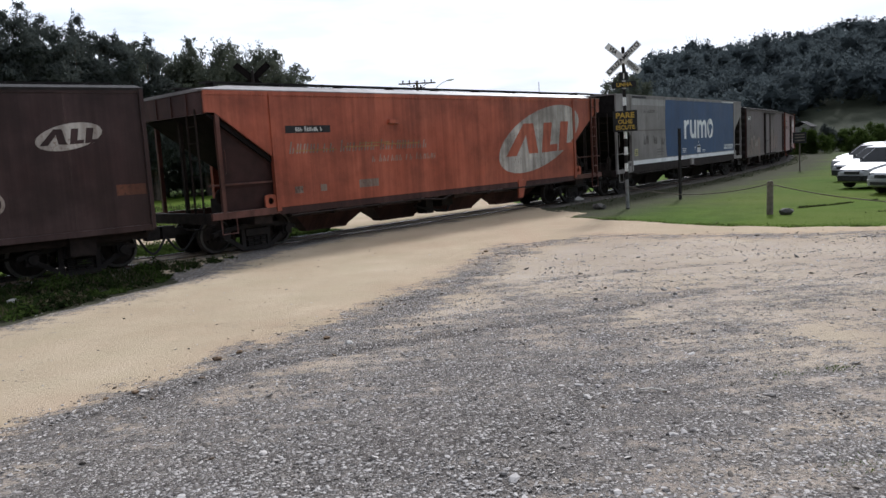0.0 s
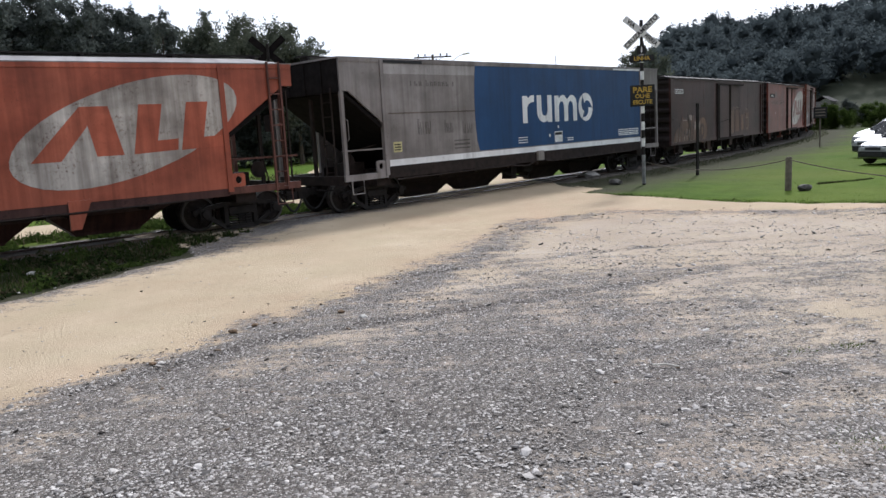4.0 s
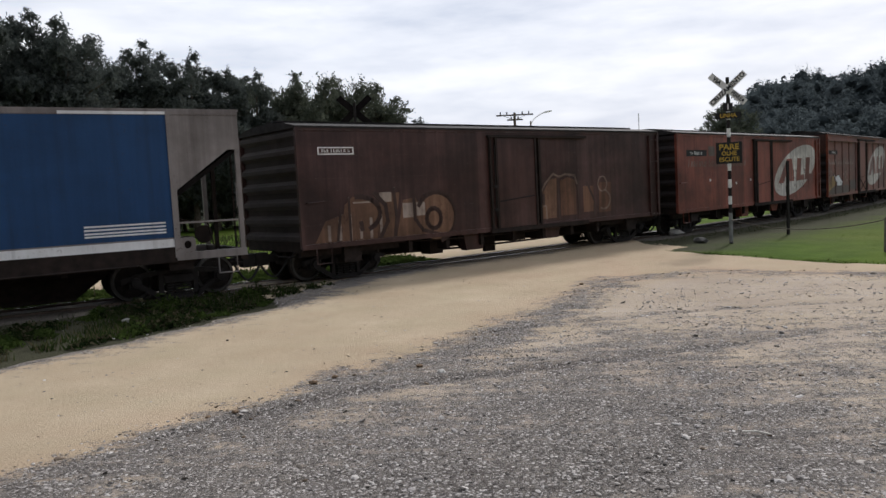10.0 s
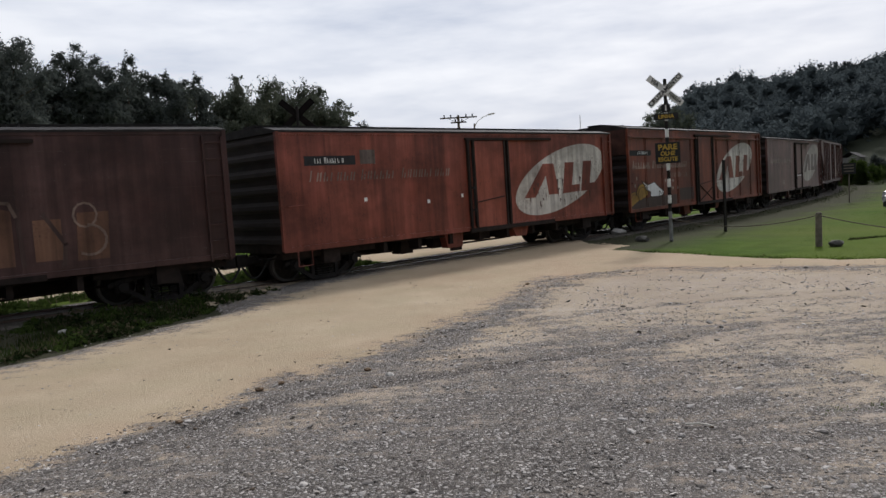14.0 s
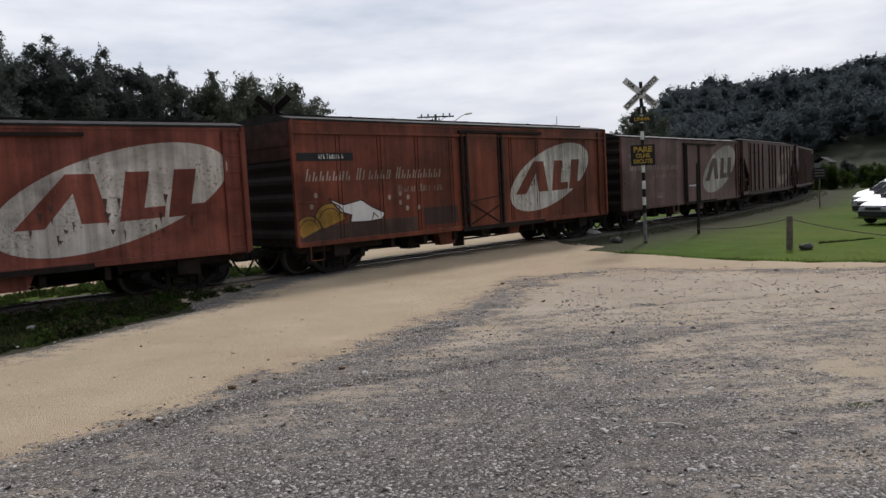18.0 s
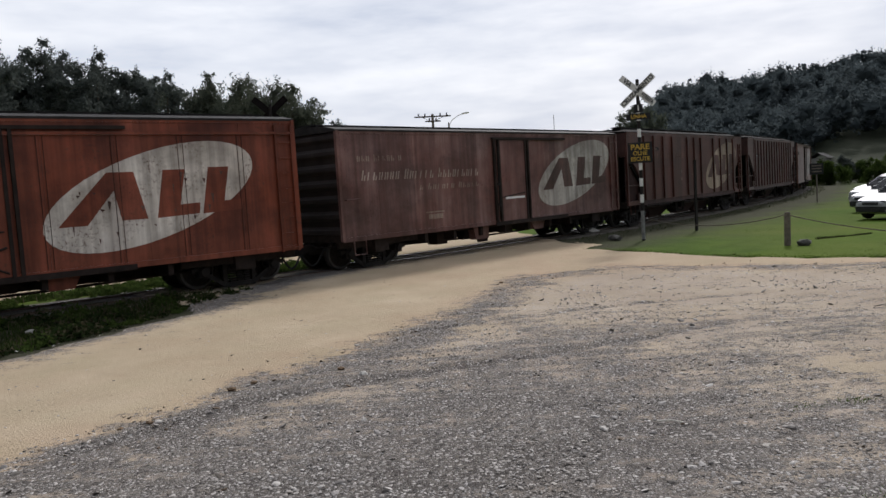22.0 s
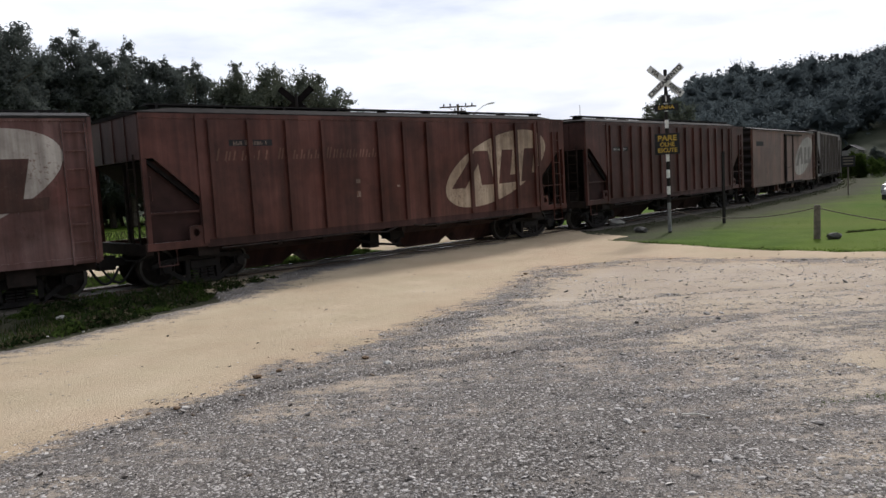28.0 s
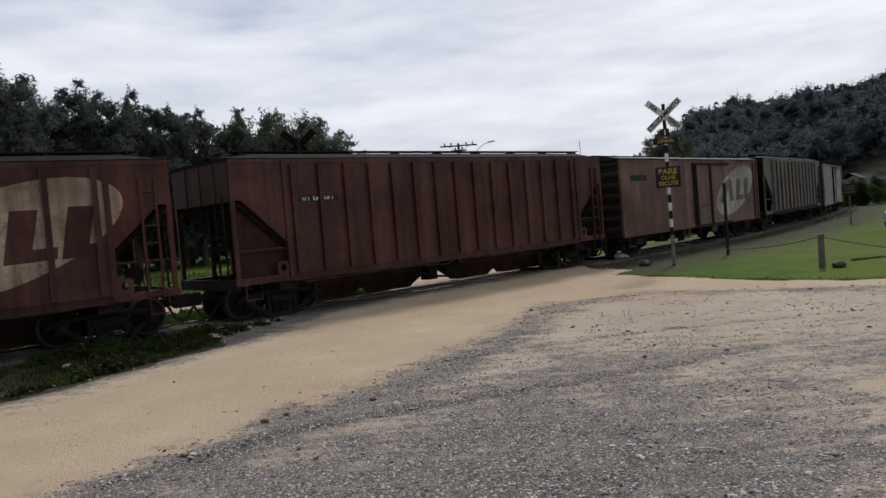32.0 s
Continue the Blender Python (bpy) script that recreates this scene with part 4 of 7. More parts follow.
        box(bm, x0, x1, -1.2, -1.05, sill - 0.2, sill - 0.03)
        part("sill_skirt", bm, MAT_UNDER, root)
    if side_ladder:
        ladder(root, e - 0.28, sill - 0.05, top - 0.12)
    bm = bmesh.new()
    for x in (-e + 0.55,):
        tube(bm, [(x - 0.2, -HALF - 0.02, sill), (x - 0.2, -HALF - 0.03, sill - 0.38), (x + 0.2, -HALF - 0.03, sill - 0.38), (x + 0.2, -HALF - 0.02, sill)], 0.018, 5)
    part("step_iron", bm, paint, root)
    bm = bmesh.new()
    tube(bm, [(-e + 0.15, -HALF - 0.01, sill + 1.05), (-e + 0.15, -HALF - 0.07, sill + 1.05), (-e + 0.62, -HALF - 0.07, sill + 1.07), (-e + 0.62, -HALF - 0.01, sill + 1.07)], 0.014, 5)
    part("grab_iron", bm, paint, root)
    underframe(root, length, 0.58, sill)
    couplers(root, length)
    for s in (-1, 1):
        bogie(root, s * (e - INSET))
    WAGONS.append((root, length))
    return root


def hopper(label, length, top, paint, ribs=(), sill=1.15, sheet_end=1.5, open_top=3.35, open_in=2.3, roof_mat=None, lift=0.16, walk_way=True, post_in=0.1, side_ladder=True, sill_up=0.0, chute_low=0.28, chutes=(-4.42, -1.92, 1.92, 4.42), trim=None, closed=None):
    root = thing("hopper_wagon", label, "freight wagon", group="wagons of the freight train")
    trim = trim or paint
    root["paint"] = trim
    e = length / 2
    b = e - sheet_end
    bm = bmesh.new()
    pts = [(-b, sill), (b, sill), (b, open_in), (e - 0.3, open_top), (e - 0.05, open_top), (e - 0.05, top), (-e + 0.05, top), (-e + 0.05, open_top), (-e + 0.3, open_top), (-b, open_in)]
    plate(bm, pts, -HALF, -HALF + 0.05)
    part("side_sheet", bm, paint, root)
    bm = bmesh.new()
    plate(bm, pts, HALF - 0.05, HALF)
    part("side_sheet", bm, paint, root)
    for s in (-1, 1):
        for y in (-HALF + 0.02, HALF - 0.06):
            bm = bmesh.new()
            box(bm, s * (b + 0.03) - 0.06, s * (b + 0.03) + 0.06, y - 0.055, y + 0.06, sill - 0.08, top - 0.02)
            part("side_stiffener", bm, paint, root)
    bm = bmesh.new()
    box(bm, -e + 0.05, e - 0.05, -HALF - 0.015, -HALF + 0.02, top - 0.09, top + 0.005)
    part("top_rail", bm, paint, root)
    for s in (-1, 1):
        # sloping end sheet behind the open platform
        bm = bmesh.new()
        x0, x1 = s * (e - 0.12), s * (b - (open_in - sill) * (e - 0.3 - b) / (open_top - open_in))
        ring = [(x0, open_top - 0.05), (x0, open_top + 0.05), (x1, sill + 0.05), (x1, sill - 0.1)]
        loft(bm, [[(x, y, z) for x, z in (ring if s > 0 else ring[::-1])] for y in (-HALF + 0.06, HALF - 0.06)])
        # shade under the slope is put into this black colour
        part("slope_sheet", bm, MAT_NEARBLACK, root)
        bm = bmesh.new()
        box(bm, min(s * (e - 0.1), s * (e - 0.04)), max(s * (e - 0.1), s * (e - 0.04)), -HALF + 0.05, HALF - 0.05, open_top - 0.02, top)
        for y in (-0.7, 0.0, 0.7):
            box(bm, s * (e - 0.03) - 0.02, s * (e - 0.03) + 0.02, y - 0.05, y + 0.05, open_top - 0.02, top - 0.03)
        part("end_panel", bm, closed or MAT_NEARBLACK, root)
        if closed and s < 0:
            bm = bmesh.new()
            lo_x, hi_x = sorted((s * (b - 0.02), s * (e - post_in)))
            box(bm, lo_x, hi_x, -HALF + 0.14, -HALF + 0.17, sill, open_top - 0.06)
            # the panel's colour carries the shade of the recess
            part("bulkhead_panel", bm, MAT_SHADE, root, "panel behind the open end, coloured dark for shade")
        for y in (-HALF + 0.045, HALF - 0.045):
            bm = bmesh.new()
            box(bm, s * (e - post_in) - 0.05, s * (e - post_in) + 0.05, y - 0.04, y + 0.04, sill - 0.02, open_top + 0.02)
            part("end_post", bm, trim, root)
        for y in (0.05,):
            bm = bmesh.new()
            box(bm, s * (e - 0.25) - 0.04, s * (e - 0.25) + 0.04, y - 0.045, y + 0.045, 1.1, open_top - 0.05)
            part("end_strut", bm, MAT_UNDER, root)
        bm = bmesh.new()
        a, c = sorted((s * b, s * (e - 0.02)))
        box(bm, a, c, -HALF - 0.004, -HALF + 0.09, sill - 0.14, sill + 0.02)
        part("platform_sill", bm, trim, root)
        bm = bmesh.new()
        box(bm, a, c, HALF - 0.09, HALF, sill - 0.14, sill + 0.02)
        part("platform_sill", bm, trim, root)
        bm = bmesh.new()
        box(bm, a, c, -HALF + 0.05, -HALF + 0.08, sill + 0.62, sill + 0.66)
        part("hand_rail", bm, trim, root)
        bm = bmesh.new()
        xx = s * (b + 0.24)
        outer = [(xx + 0.16 * max(-1, min(1, 1.25 * math.cos(q))), sill + 0.17 + 0.16 * max(-1, min(1, 1.2 * math.sin(q)))) for q in (2 * math.pi * k / 20 for k in range(20))]
        hole = [(xx + 0.075 * math.cos(q), sill + 0.18 + 0.085 * math.sin(q)) for q in (2 * math.pi * k / 20 for k in range(20))]
        loft(bm, [[(outer[k][0], -HALF - 0.002, outer[k][1]), (outer[k][0], -HALF + 0.04, outer[k][1]), (hole[k][0], -HALF + 0.04, hole[k][1]), (hole[k][0], -HALF - 0.002, hole[k][1])] for k in list(range(20)) + [0]], cap=False)
        bmesh.ops.remove_doubles(bm, verts=bm.verts[:], dist=0.0005)
        bmesh.ops.recalc_face_normals(bm, faces=bm.faces[:])
        part("towing_eye", bm, paint, root)
        bm = bmesh.new()
        tube(bm, [(s * (e - 0.55), -0.9, 1.05), (s * (e - 0.7), -0.9, 1.75), (s * (b - 0.1), -0.9, 1.9)], 0.02, 5)
        lathe(bm, [(0.02, -0.05), (0.20, -0.04), (0.20, 0.0), (0.02, 0.01)], 14)
        bm.verts.ensure_lookup_table()
        for v in bm.verts[-56:]:
            v.co += Vector((s * (e - 0.75), -0.7, 1.5))
        box(bm, s * (e - 1.2) - 0.3, s * (e - 1.2) + 0.3, -0.5, 0.1, 1.05, 1.45)
        part("brake_gear", bm, MAT_UNDER, root)
    if side_ladder:
        ladder(root, e - 0.52, sill - 0.15, open_top + 0.55, y=-HALF - 0.035, width=0.30)
    for s in (-1, 1):
        bm = bmesh.new()
        x = s * (e - 0.03)
        for y in (-1.05, -0.68):
            box(bm, x - 0.018, x + 0.018, y - 0.018, y + 0.018, sill - 0.1, open_top + 0.1)
        for k in range(6):
            z = sill + 0.1 + (open_top - sill) * k / 6
            box(bm, x - 0.012, x + 0.012, -1.05, -0.68, z - 0.012, z + 0.012)
        part("end_ladder", bm, MAT_UNDER, root)
        bm = bmesh.new()
        x = s * (e - 0.45)
        tube(bm, [(x - 0.2, -HALF + 0.03, sill - 0.1), (x - 0.2, -HALF + 0.02, sill - 0.48), (x + 0.2, -HALF + 0.02, sill - 0.48), (x + 0.2, -HALF + 0.03, sill - 0.1)], 0.02, 5)
        part("step_iron", bm, trim, root)
        bm = bmesh.new()
        x = s * (e - post_in - 0.09)
        tube(bm, [(x, -HALF + 0.02, 2.05), (x, -HALF - 0.04, 2.08), (x, -HALF - 0.04, 2.55), (x, -HALF + 0.02, 2.58)], 0.012, 5)
        part("grab_iron", bm, trim, root)
    for x in ribs:
        bm = bmesh.new()
        plate(bm, [(x - 0.055, sill + 0.02), (x + 0.055, sill + 0.02), (x + 0.055, top - 0.12), (x - 0.055, top - 0.12)], -HALF - 0.075, -HALF + 0.01)
        part("rib", bm, paint, root)
    bm = bmesh.new()
    prof = [(-HALF - 0.01, top - 0.01), (-HALF - 0.01, top + 0.03), (-1.05, top + lift), (1.05, top + lift), (HALF + 0.01, top + 0.03), (HALF + 0.01, top - 0.01)]
    loft(bm, [[(-e + 0.02, y, z - 0.75 * (lift - 0.03) * (z > top + 0.035)) for y, z in prof], [(-e + 0.9, y, z) for y, z in prof], [(e - 0.9, y, z) for y, z in prof], [(e - 0.02, y, z - 0.75 * (lift - 0.03) * (z > top + 0.035)) for y, z in prof]])
    part("roof", bm, roof_mat or MAT_SOOTROOF, root)
    bm = bmesh.new()
    n = 5
    for i in range(n):
        x0 = -e + 1.25 + (length - 2.5) * i / n
        box(bm, x0 + 0.02, x0 + (length - 2.5) / n - 0.02, -0.42, 0.42, top + lift - 0.02, top + lift + 0.08)
    part("roof_hatch", bm, MAT_STEEL, root)
    bm = bmesh.new()
    for y in (-0.72, 0.72) if walk_way else (0.72,):
        box(bm, -e + 0.5, e - 0.5, y - 0.17, y + 0.17, top + 0.235, top + 0.265)
        for i in range(9):
            x = -e + 0.7 + (length - 1.4) * i / 8
            box(bm, x - 0.03, x + 0.03, y - 0.17, y + 0.17, top + 0.1, top + 0.24)
    part("running_board", bm, MAT_STEEL, root)
    # discharge chutes
    for x in chutes:
        x *= min(1.0, (b - 0.6) / 5.9)
        bm = bmesh.new()
        loft(bm, [[(x + q * w, y, z) for q, y in ((-1, -d), (1, -d), (1, d), (-1, d))] for w, d, z in ((1.60, 1.33, sill + 0.02), (1.20, 0.44, chute_low + 0.44), (0.74, 0.19, chute_low + 0.07), (0.68, 0.18, chute_low))])
        part("discharge_chute", bm, closed or MAT_UNDER, root)
    for y in (-HALF + 0.01, HALF - 0.12):
        bm = bmesh.new()
        box(bm, -b, b, y - (0.02 if sill_up and y < 0 else 0), y + 0.11, sill - 0.17, sill + 0.01 + sill_up)
        part("side_sill", bm, closed or MAT_UNDER, root)
    bm = bmesh.new()
    tube(bm, [(-b + 0.3, -HALF - 0.02, sill - 0.22), (-1.6, -HALF - 0.02, sill - 0.20), (-0.7, -HALF - 0.03, sill - 0.27), (-0.3, -HALF - 0.03, sill - 0.16)], 0.025, 5)
    tube(bm, [(0.3, -HALF - 0.03, sill - 0.16), (0.7, -HALF - 0.03, sill - 0.21), (b - 0.8, -HALF - 0.02, sill - 0.18)], 0.025, 5)
    part("air_pipe", bm, MAT_UNDER, root)
    bm = bmesh.new()
    box(bm, -0.75, -0.45, -0.8, -0.4, 0.45, 0.95)
    tube(bm, [(-1.2, -0.75, 0.72), (-0.6, -0.8, 0.55), (0.2, -0.75, 0.45), (0.5, -0.7, 0.8)], 0.04, 6)
    box(bm, 0.0, 0.5, -0.75, -0.35, 0.62, 1.0)
    part("brake_valve", bm, MAT_STEEL, root)
    underframe(root, length, 0.80, 1.02, gear=False)
    couplers(root, length)
    for s in (-1, 1):
        bogie(root, s * (e - INSET))
    WAGONS.append((root, length))
    return root

def build_train():
    rng = random.Random(7)
    orange = worn_paint("orange_paint", (0.40, 0.100, 0.056), (0.20, 0.060, 0.034), 0.15, 0.35, pale=(0.43, 0.125, 0.072), stain=0.75)
    maroon = worn_paint("maroon_brown_paint", (0.060, 0.026, 0.023), (0.06, 0.03, 0.022), 0.5, 0.5)
    dusk = worn_paint("dark_brown_paint", (0.048, 0.024, 0.023), (0.045, 0.025, 0.02), 0.4, 0.5)
    brick = worn_paint("brick_orange_paint", (0.240, 0.064, 0.041), (0.11, 0.04, 0.028), 0.55, 0.6)
    amber = worn_paint("faded_orange_paint", (0.205, 0.050, 0.024), (0.12, 0.045, 0.028), 0.8, 0.8)
    pink = worn_paint("chalky_red_paint", (0.190, 0.082, 0.070), (0.12, 0.05, 0.04), 0.6, 1.0, pale=(0.290, 0.200, 0.188))
    russet = worn_paint("russet_paint", (0.086, 0.027, 0.020), (0.06, 0.028, 0.02), 0.5, 0.6)
    oxide = worn_paint("oxide_brown_paint", (0.080, 0.026, 0.020), (0.05, 0.025, 0.02), 0.45, 0.6)
    tan = worn_paint("tan_brown_paint", (0.215, 0.110, 0.080), (0.12, 0.06, 0.045), 0.6, 0.8)
    slate = worn_paint("grey_brown_paint", (0.13, 0.105, 0.092), (0.06, 0.04, 0.03), 0.5, 0.7)
    ash = worn_paint("ash_grey_paint", (0.27, 0.25, 0.235), (0.12, 0.08, 0.06), 0.6, 0.8)
    grey = worn_paint("dirty_grey_paint", (0.25, 0.228, 0.22), (0.10, 0.07, 0.055), 0.1, 0.55, pale=(0.32, 0.30, 0.29), stain=0.6)
    drab = worn_paint("faded_grey_stencil", (0.095, 0.086, 0.082), (0.10, 0.07, 0.055), 0.8, 0.5, stain=0.4)
    blue = worn_paint("blue_paint", (0.013, 0.060, 0.165), (0.03, 0.045, 0.08), 0.25, 0.3, 0.42, pale=(0.016, 0.068, 0.182), stain=0.35)
    white = worn_paint("white_band_paint", (0.78, 0.79, 0.80), (0.30, 0.25, 0.22), 0.25, 0.15, stain=0.25)
    graffiti = worn_paint("faded_orange_spray", (0.17, 0.092, 0.055), (0.11, 0.05, 0.035), 1.0, 0.8)
    cream = worn_paint("faded_cream_spray", (0.42, 0.36, 0.31), (0.12, 0.06, 0.045), 0.8, 0.6)
    yellow = worn_paint("faded_yellow_spray", (0.50, 0.30, 0.045), (0.16, 0.08, 0.03), 0.6, 0.4)
    soot = worn_paint("soot_patch", (0.06, 0.032, 0.027), (0.04, 0.02, 0.016), 0.3, 0.4)

    # darker, browner orange for the hopper's posts, rails and ladders
    umber = worn_paint("dark_orange_trim", (0.125, 0.048, 0.036), (0.06, 0.03, 0.022), 0.6, 0.6)
    mulch = worn_paint("dark_letter_paint", (0.095, 0.045, 0.035), (0.2, 0.16, 0.14), 0.6, 0.6)
    # dark brown wagon with a small oval
    w = boxcar("dark brown boxcar with small worn white oval and spray marks", 15.0, 3.9, dusk, 1.0, (-4.0, -2.5), side_ladder=False)
    mark(w, "logo_oval", [oval(6.03, 2.97, 0.62, 0.06, 0.27, 0.1)], MAT_LOGO, "small worn white oval")
    mark(w, "logo_shape", [[(6.03 + 0.28 * a, 2.97 + 0.30 * b) for a, b in p] for p in oval_shapes(0, 0)], dusk, "", 0.008)
    ring = [(4.55 + 0.21 * math.cos(q), 1.75 + 0.22 * math.sin(q)) for q in (2 * math.pi * i / 28 for i in range(28))]
    inner = [(4.55 + 0.15 * math.cos(q), 1.75 + 0.16 * math.sin(q)) for q in (2 * math.pi * i / 28 for i in range(28))]
    mark(w, "spray_ring", [[ring[i], ring[(i + 1) % 28], inner[(i + 1) % 28], inner[i]] for i in range(28)], cream)
    mark(w, "spray_patch", [rect(6.82, 7.42, 1.74, 1.96)], worn_paint("dull_orange_spray", (0.16, 0.062, 0.036), (0.06, 0.03, 0.02), 0.9, 0.8))

    chute = worn_paint("dark_maroon_chute_paint", (0.062, 0.024, 0.019), (0.03, 0.016, 0.013), 0.5, 0.6, 0.7)
    ochre = worn_paint("dull_ochre_rub", (0.36, 0.21, 0.07), (0.20, 0.07, 0.04), 0.9, 0.5)
    # orange hopper
    w = hopper("bright orange hopper wagon with worn white oval", 16.67, 3.91, orange, sheet_end=1.85, open_top=3.42, open_in=2.32, roof_mat=grey, post_in=0.36, chute_low=0.36, chutes=(-4.12, -1.38, 1.38, 4.12), trim=umber, closed=chute)
    logo(w, 4.48, 2.55, orange, 2.3)
    mark(w, "number_plate", [rect(-6.15, -4.75, 2.92, 3.10)], MAT_BLACK, "dark plate with unreadable number")
    mark(w, "number_mark", bars(-5.85, -5.0, 2.96, 0.10, (3, 6, 1), rng, 0), MAT_SIGNWHITE, "", 0.008)
    mark(w, "faded_lettering", bars(-6.1, -1.2, 2.42, 0.24, (7, 6, 9), rng), MAT_FADED)
    mark(w, "rubbed_band", [rect(-5.9, -4.6, 2.47, 2.50), rect(-4.3, -3.1, 2.52, 2.55), rect(-2.9, -1.5, 2.55, 2.585), rect(-3.8, -2.7, 2.60, 2.63)], ochre, "rubbed dull yellow streak", 0.007)
    mark(w, "small_lettering", bars(-3.4, -0.8, 2.10, 0.16, (1, 6, 2, 6), rng), MAT_FADED)
    mark(w, "stencil_patch", [rect(-3.9, -3.2, 1.45, 1.66), rect(-6.0, -5.75, 1.45, 1.62), rect(-5.2, -5.0, 1.45, 1.62)], MAT_FADED)
    bm = bmesh.new()
    box(bm, -2.72, -2.32, -HALF - 0.10, -HALF + 0.01, 3.12, 3.22)
    part("roof_bracket", bm, orange, w)
    bm = bmesh.new()
    plate(bm, [(3.05, 0.62), (3.25, 0.62), (3.5, 1.2), (3.05, 1.2)], -HALF - 0.03, -HALF + 0.03)
    part("side_bracket", bm, orange, w)

    # grey and blue hopper
    w = hopper("grey and blue hopper wagon with white band and bars", 16.9, 4.12, grey, sheet_end=1.52, open_top=3.3, open_in=2.4, roof_mat=grey, lift=0.05, walk_way=False, side_ladder=False, sill_up=0.14)
    curve = [(-3.1, 4.02)] + [(-3.12 - 0.09 * math.sin(math.pi * k / 8), 4.02 - 2.52 * k / 8) for k in range(1, 8)] + [(-3.05, 1.5)]
    mark(w, "blue_field", [[(6.93, 1.5), (6.93, 4.02)] + curve], blue, "deep blue painted field")
    mark(w, "white_band", [rect(-6.85, 6.95, 1.30, 1.47)], white, "white stripe along the sill", 0.012)
    mark(w, "roof_band", [rect(-6.95, -5.4, 4.02, 4.10)], MAT_BLACK, "", 0.018)
    mark(w, "roof_band", [rect(4.9, 6.9, 4.03, 4.09)], white, "", 0.019)
    lo, hi = 2.25, 3.14
    stem = [(-0.82, lo), (-0.57, lo), (-0.57, 2.72)] + arc(-0.25, 2.70, 0.32, 0.22, 175, 95, 6) + [(-0.18, 2.92), (-0.18, hi)] + arc(-0.28, 2.88, 0.27, 0.26, 80, 140, 5) + [(-0.57, hi - 0.02), (-0.82, hi - 0.02)]
    bowl = [(-0.02, hi), (-0.02, 2.60)] + arc(0.36, 2.60, 0.38, 0.35, 180, 300, 10) + [(0.58, 2.33), (0.58, lo), (0.83, lo), (0.83, hi), (0.58, hi), (0.58, 2.66)] + arc(0.405, 2.66, 0.175, 0.20, 0, -180, 10) + [(0.23, hi)]
    arch = [(1.00, lo), (1.25, lo), (1.25, 2.76)] + arc(1.42, 2.76, 0.15, 0.17, 180, 0, 8) + [(1.57, lo), (1.81, lo), (1.81, 2.76)] + arc(1.98, 2.76, 0.15, 0.17, 180, 0, 8) + [(2.13, lo), (2.37, lo), (2.37, 2.80)] + arc(2.07, 2.80, 0.30, 0.34, 0, 110, 8) + [(1.76, 3.00)] + arc(1.50, 2.84, 0.26, 0.30, 60, 120, 5) + [(1.25, 3.02), (1.25, hi - 0.02), (1.00, hi - 0.02)]
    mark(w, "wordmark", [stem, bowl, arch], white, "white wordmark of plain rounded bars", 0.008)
    upper = worn_paint("paler_grey_paint", (0.33, 0.315, 0.31), (0.14, 0.11, 0.09), 0.3, 0.5, stain=0.5)
    mark(w, "upper_band", [rect(-6.88, -3.16, 3.74, 4.0)], upper, "paler grey band under the roof edge", 0.003)
    sweep = []
    c, z, r = 2.95, 2.71, 0.47
    for j in range(3):
        n = 14
        for i in range(n):
            u = (i / n, (i + 1) / n)
            q = [2 * math.pi * (j + 0.97 * v) / 3 for v in u]
            inner = [r * (0.84 - 0.50 * v ** 0.8) for v in u]
            sweep.append([(c + r * math.cos(q[0]), z + 1.04 * r * math.sin(q[0])), (c + r * math.cos(q[1]), z + 1.04 * r * math.sin(q[1])),
                          (c + inner[1] * math.cos(q[1]), z + 1.04 * inner[1] * math.sin(q[1])), (c + inner[0] * math.cos(q[0]), z + 1.04 * inner[0] * math.sin(q[0]))])
    mark(w, "swirl_ring", sweep, white, "white ring of three sickle shapes", 0.008)
    mark(w, "yellow_label", [rect(-6.68, -6.36, 1.66, 1.94)], MAT_LABEL, "pale yellow label")
    mark(w, "label_line", [rect(-6.64, -6.40, z, z + 0.03) for z in (1.71, 1.78, 1.85)], MAT_BLACK, "", 0.008)
    mark(w, "warning_label", [rect(0.95, 1.42, 1.56, 1.92)], MAT_SIGNWHITE, "cream warning label", 0.008)
    mark(w, "warning_header", [rect(0.98, 1.39, 1.80, 1.89)], MAT_BLACK, "", 0.012)
    mark(w, "data_panel", bars(-5.7, -5.1, 2.10, 0.35, (6,), rng, 0) + bars(-4.6, -4.2, 2.10, 0.3, (5,), rng, 0) + bars(-3.8, -3.3, 2.05, 0.3, (5,), rng, 0) + [rect(-4.2, -3.5, 1.62, 1.66), rect(-4.2, -3.5, 1.72, 1.78), rect(-4.2, -3.5, 1.84, 1.88)], drab)
    mark(w, "number_mark", bars(-5.9, -4.0, 3.42, 0.14, (3, 6, 1), rng, 0), drab)
    mark(w, "small_lettering", [rect(5.2, 6.75, z, z + 0.035) for z in (1.60, 1.66, 1.73, 1.80)] + [rect(-1.1, -0.6, z, z + 0.03) for z in (1.62, 1.70, 1.78)] + [rect(1.7, 2.1, z, z + 0.03) for z in (1.58, 1.65)] + [rect(0.62, 0.70, 1.75, 1.85), rect(1.15, 1.22, 2.03, 2.12)], white, "", 0.008)
    bm = bmesh.new()
    box(bm, -6.8, -3.2, -HALF - 0.006, -HALF + 0.01, 2.68, 2.72)
    part("side_seam", bm, slate, w)
    bm = bmesh.new()
    box(bm, -0.16, 0.16, -HALF - 0.10, -HALF + 0.03, 1.02, 1.33)
    part("valve_box", bm, ash, w)

    # maroon boxcar with graffiti
    w = boxcar("dark maroon boxcar with faded orange graffiti", 13.88, 3.8, maroon, 1.0, (-0.72, 0.85))
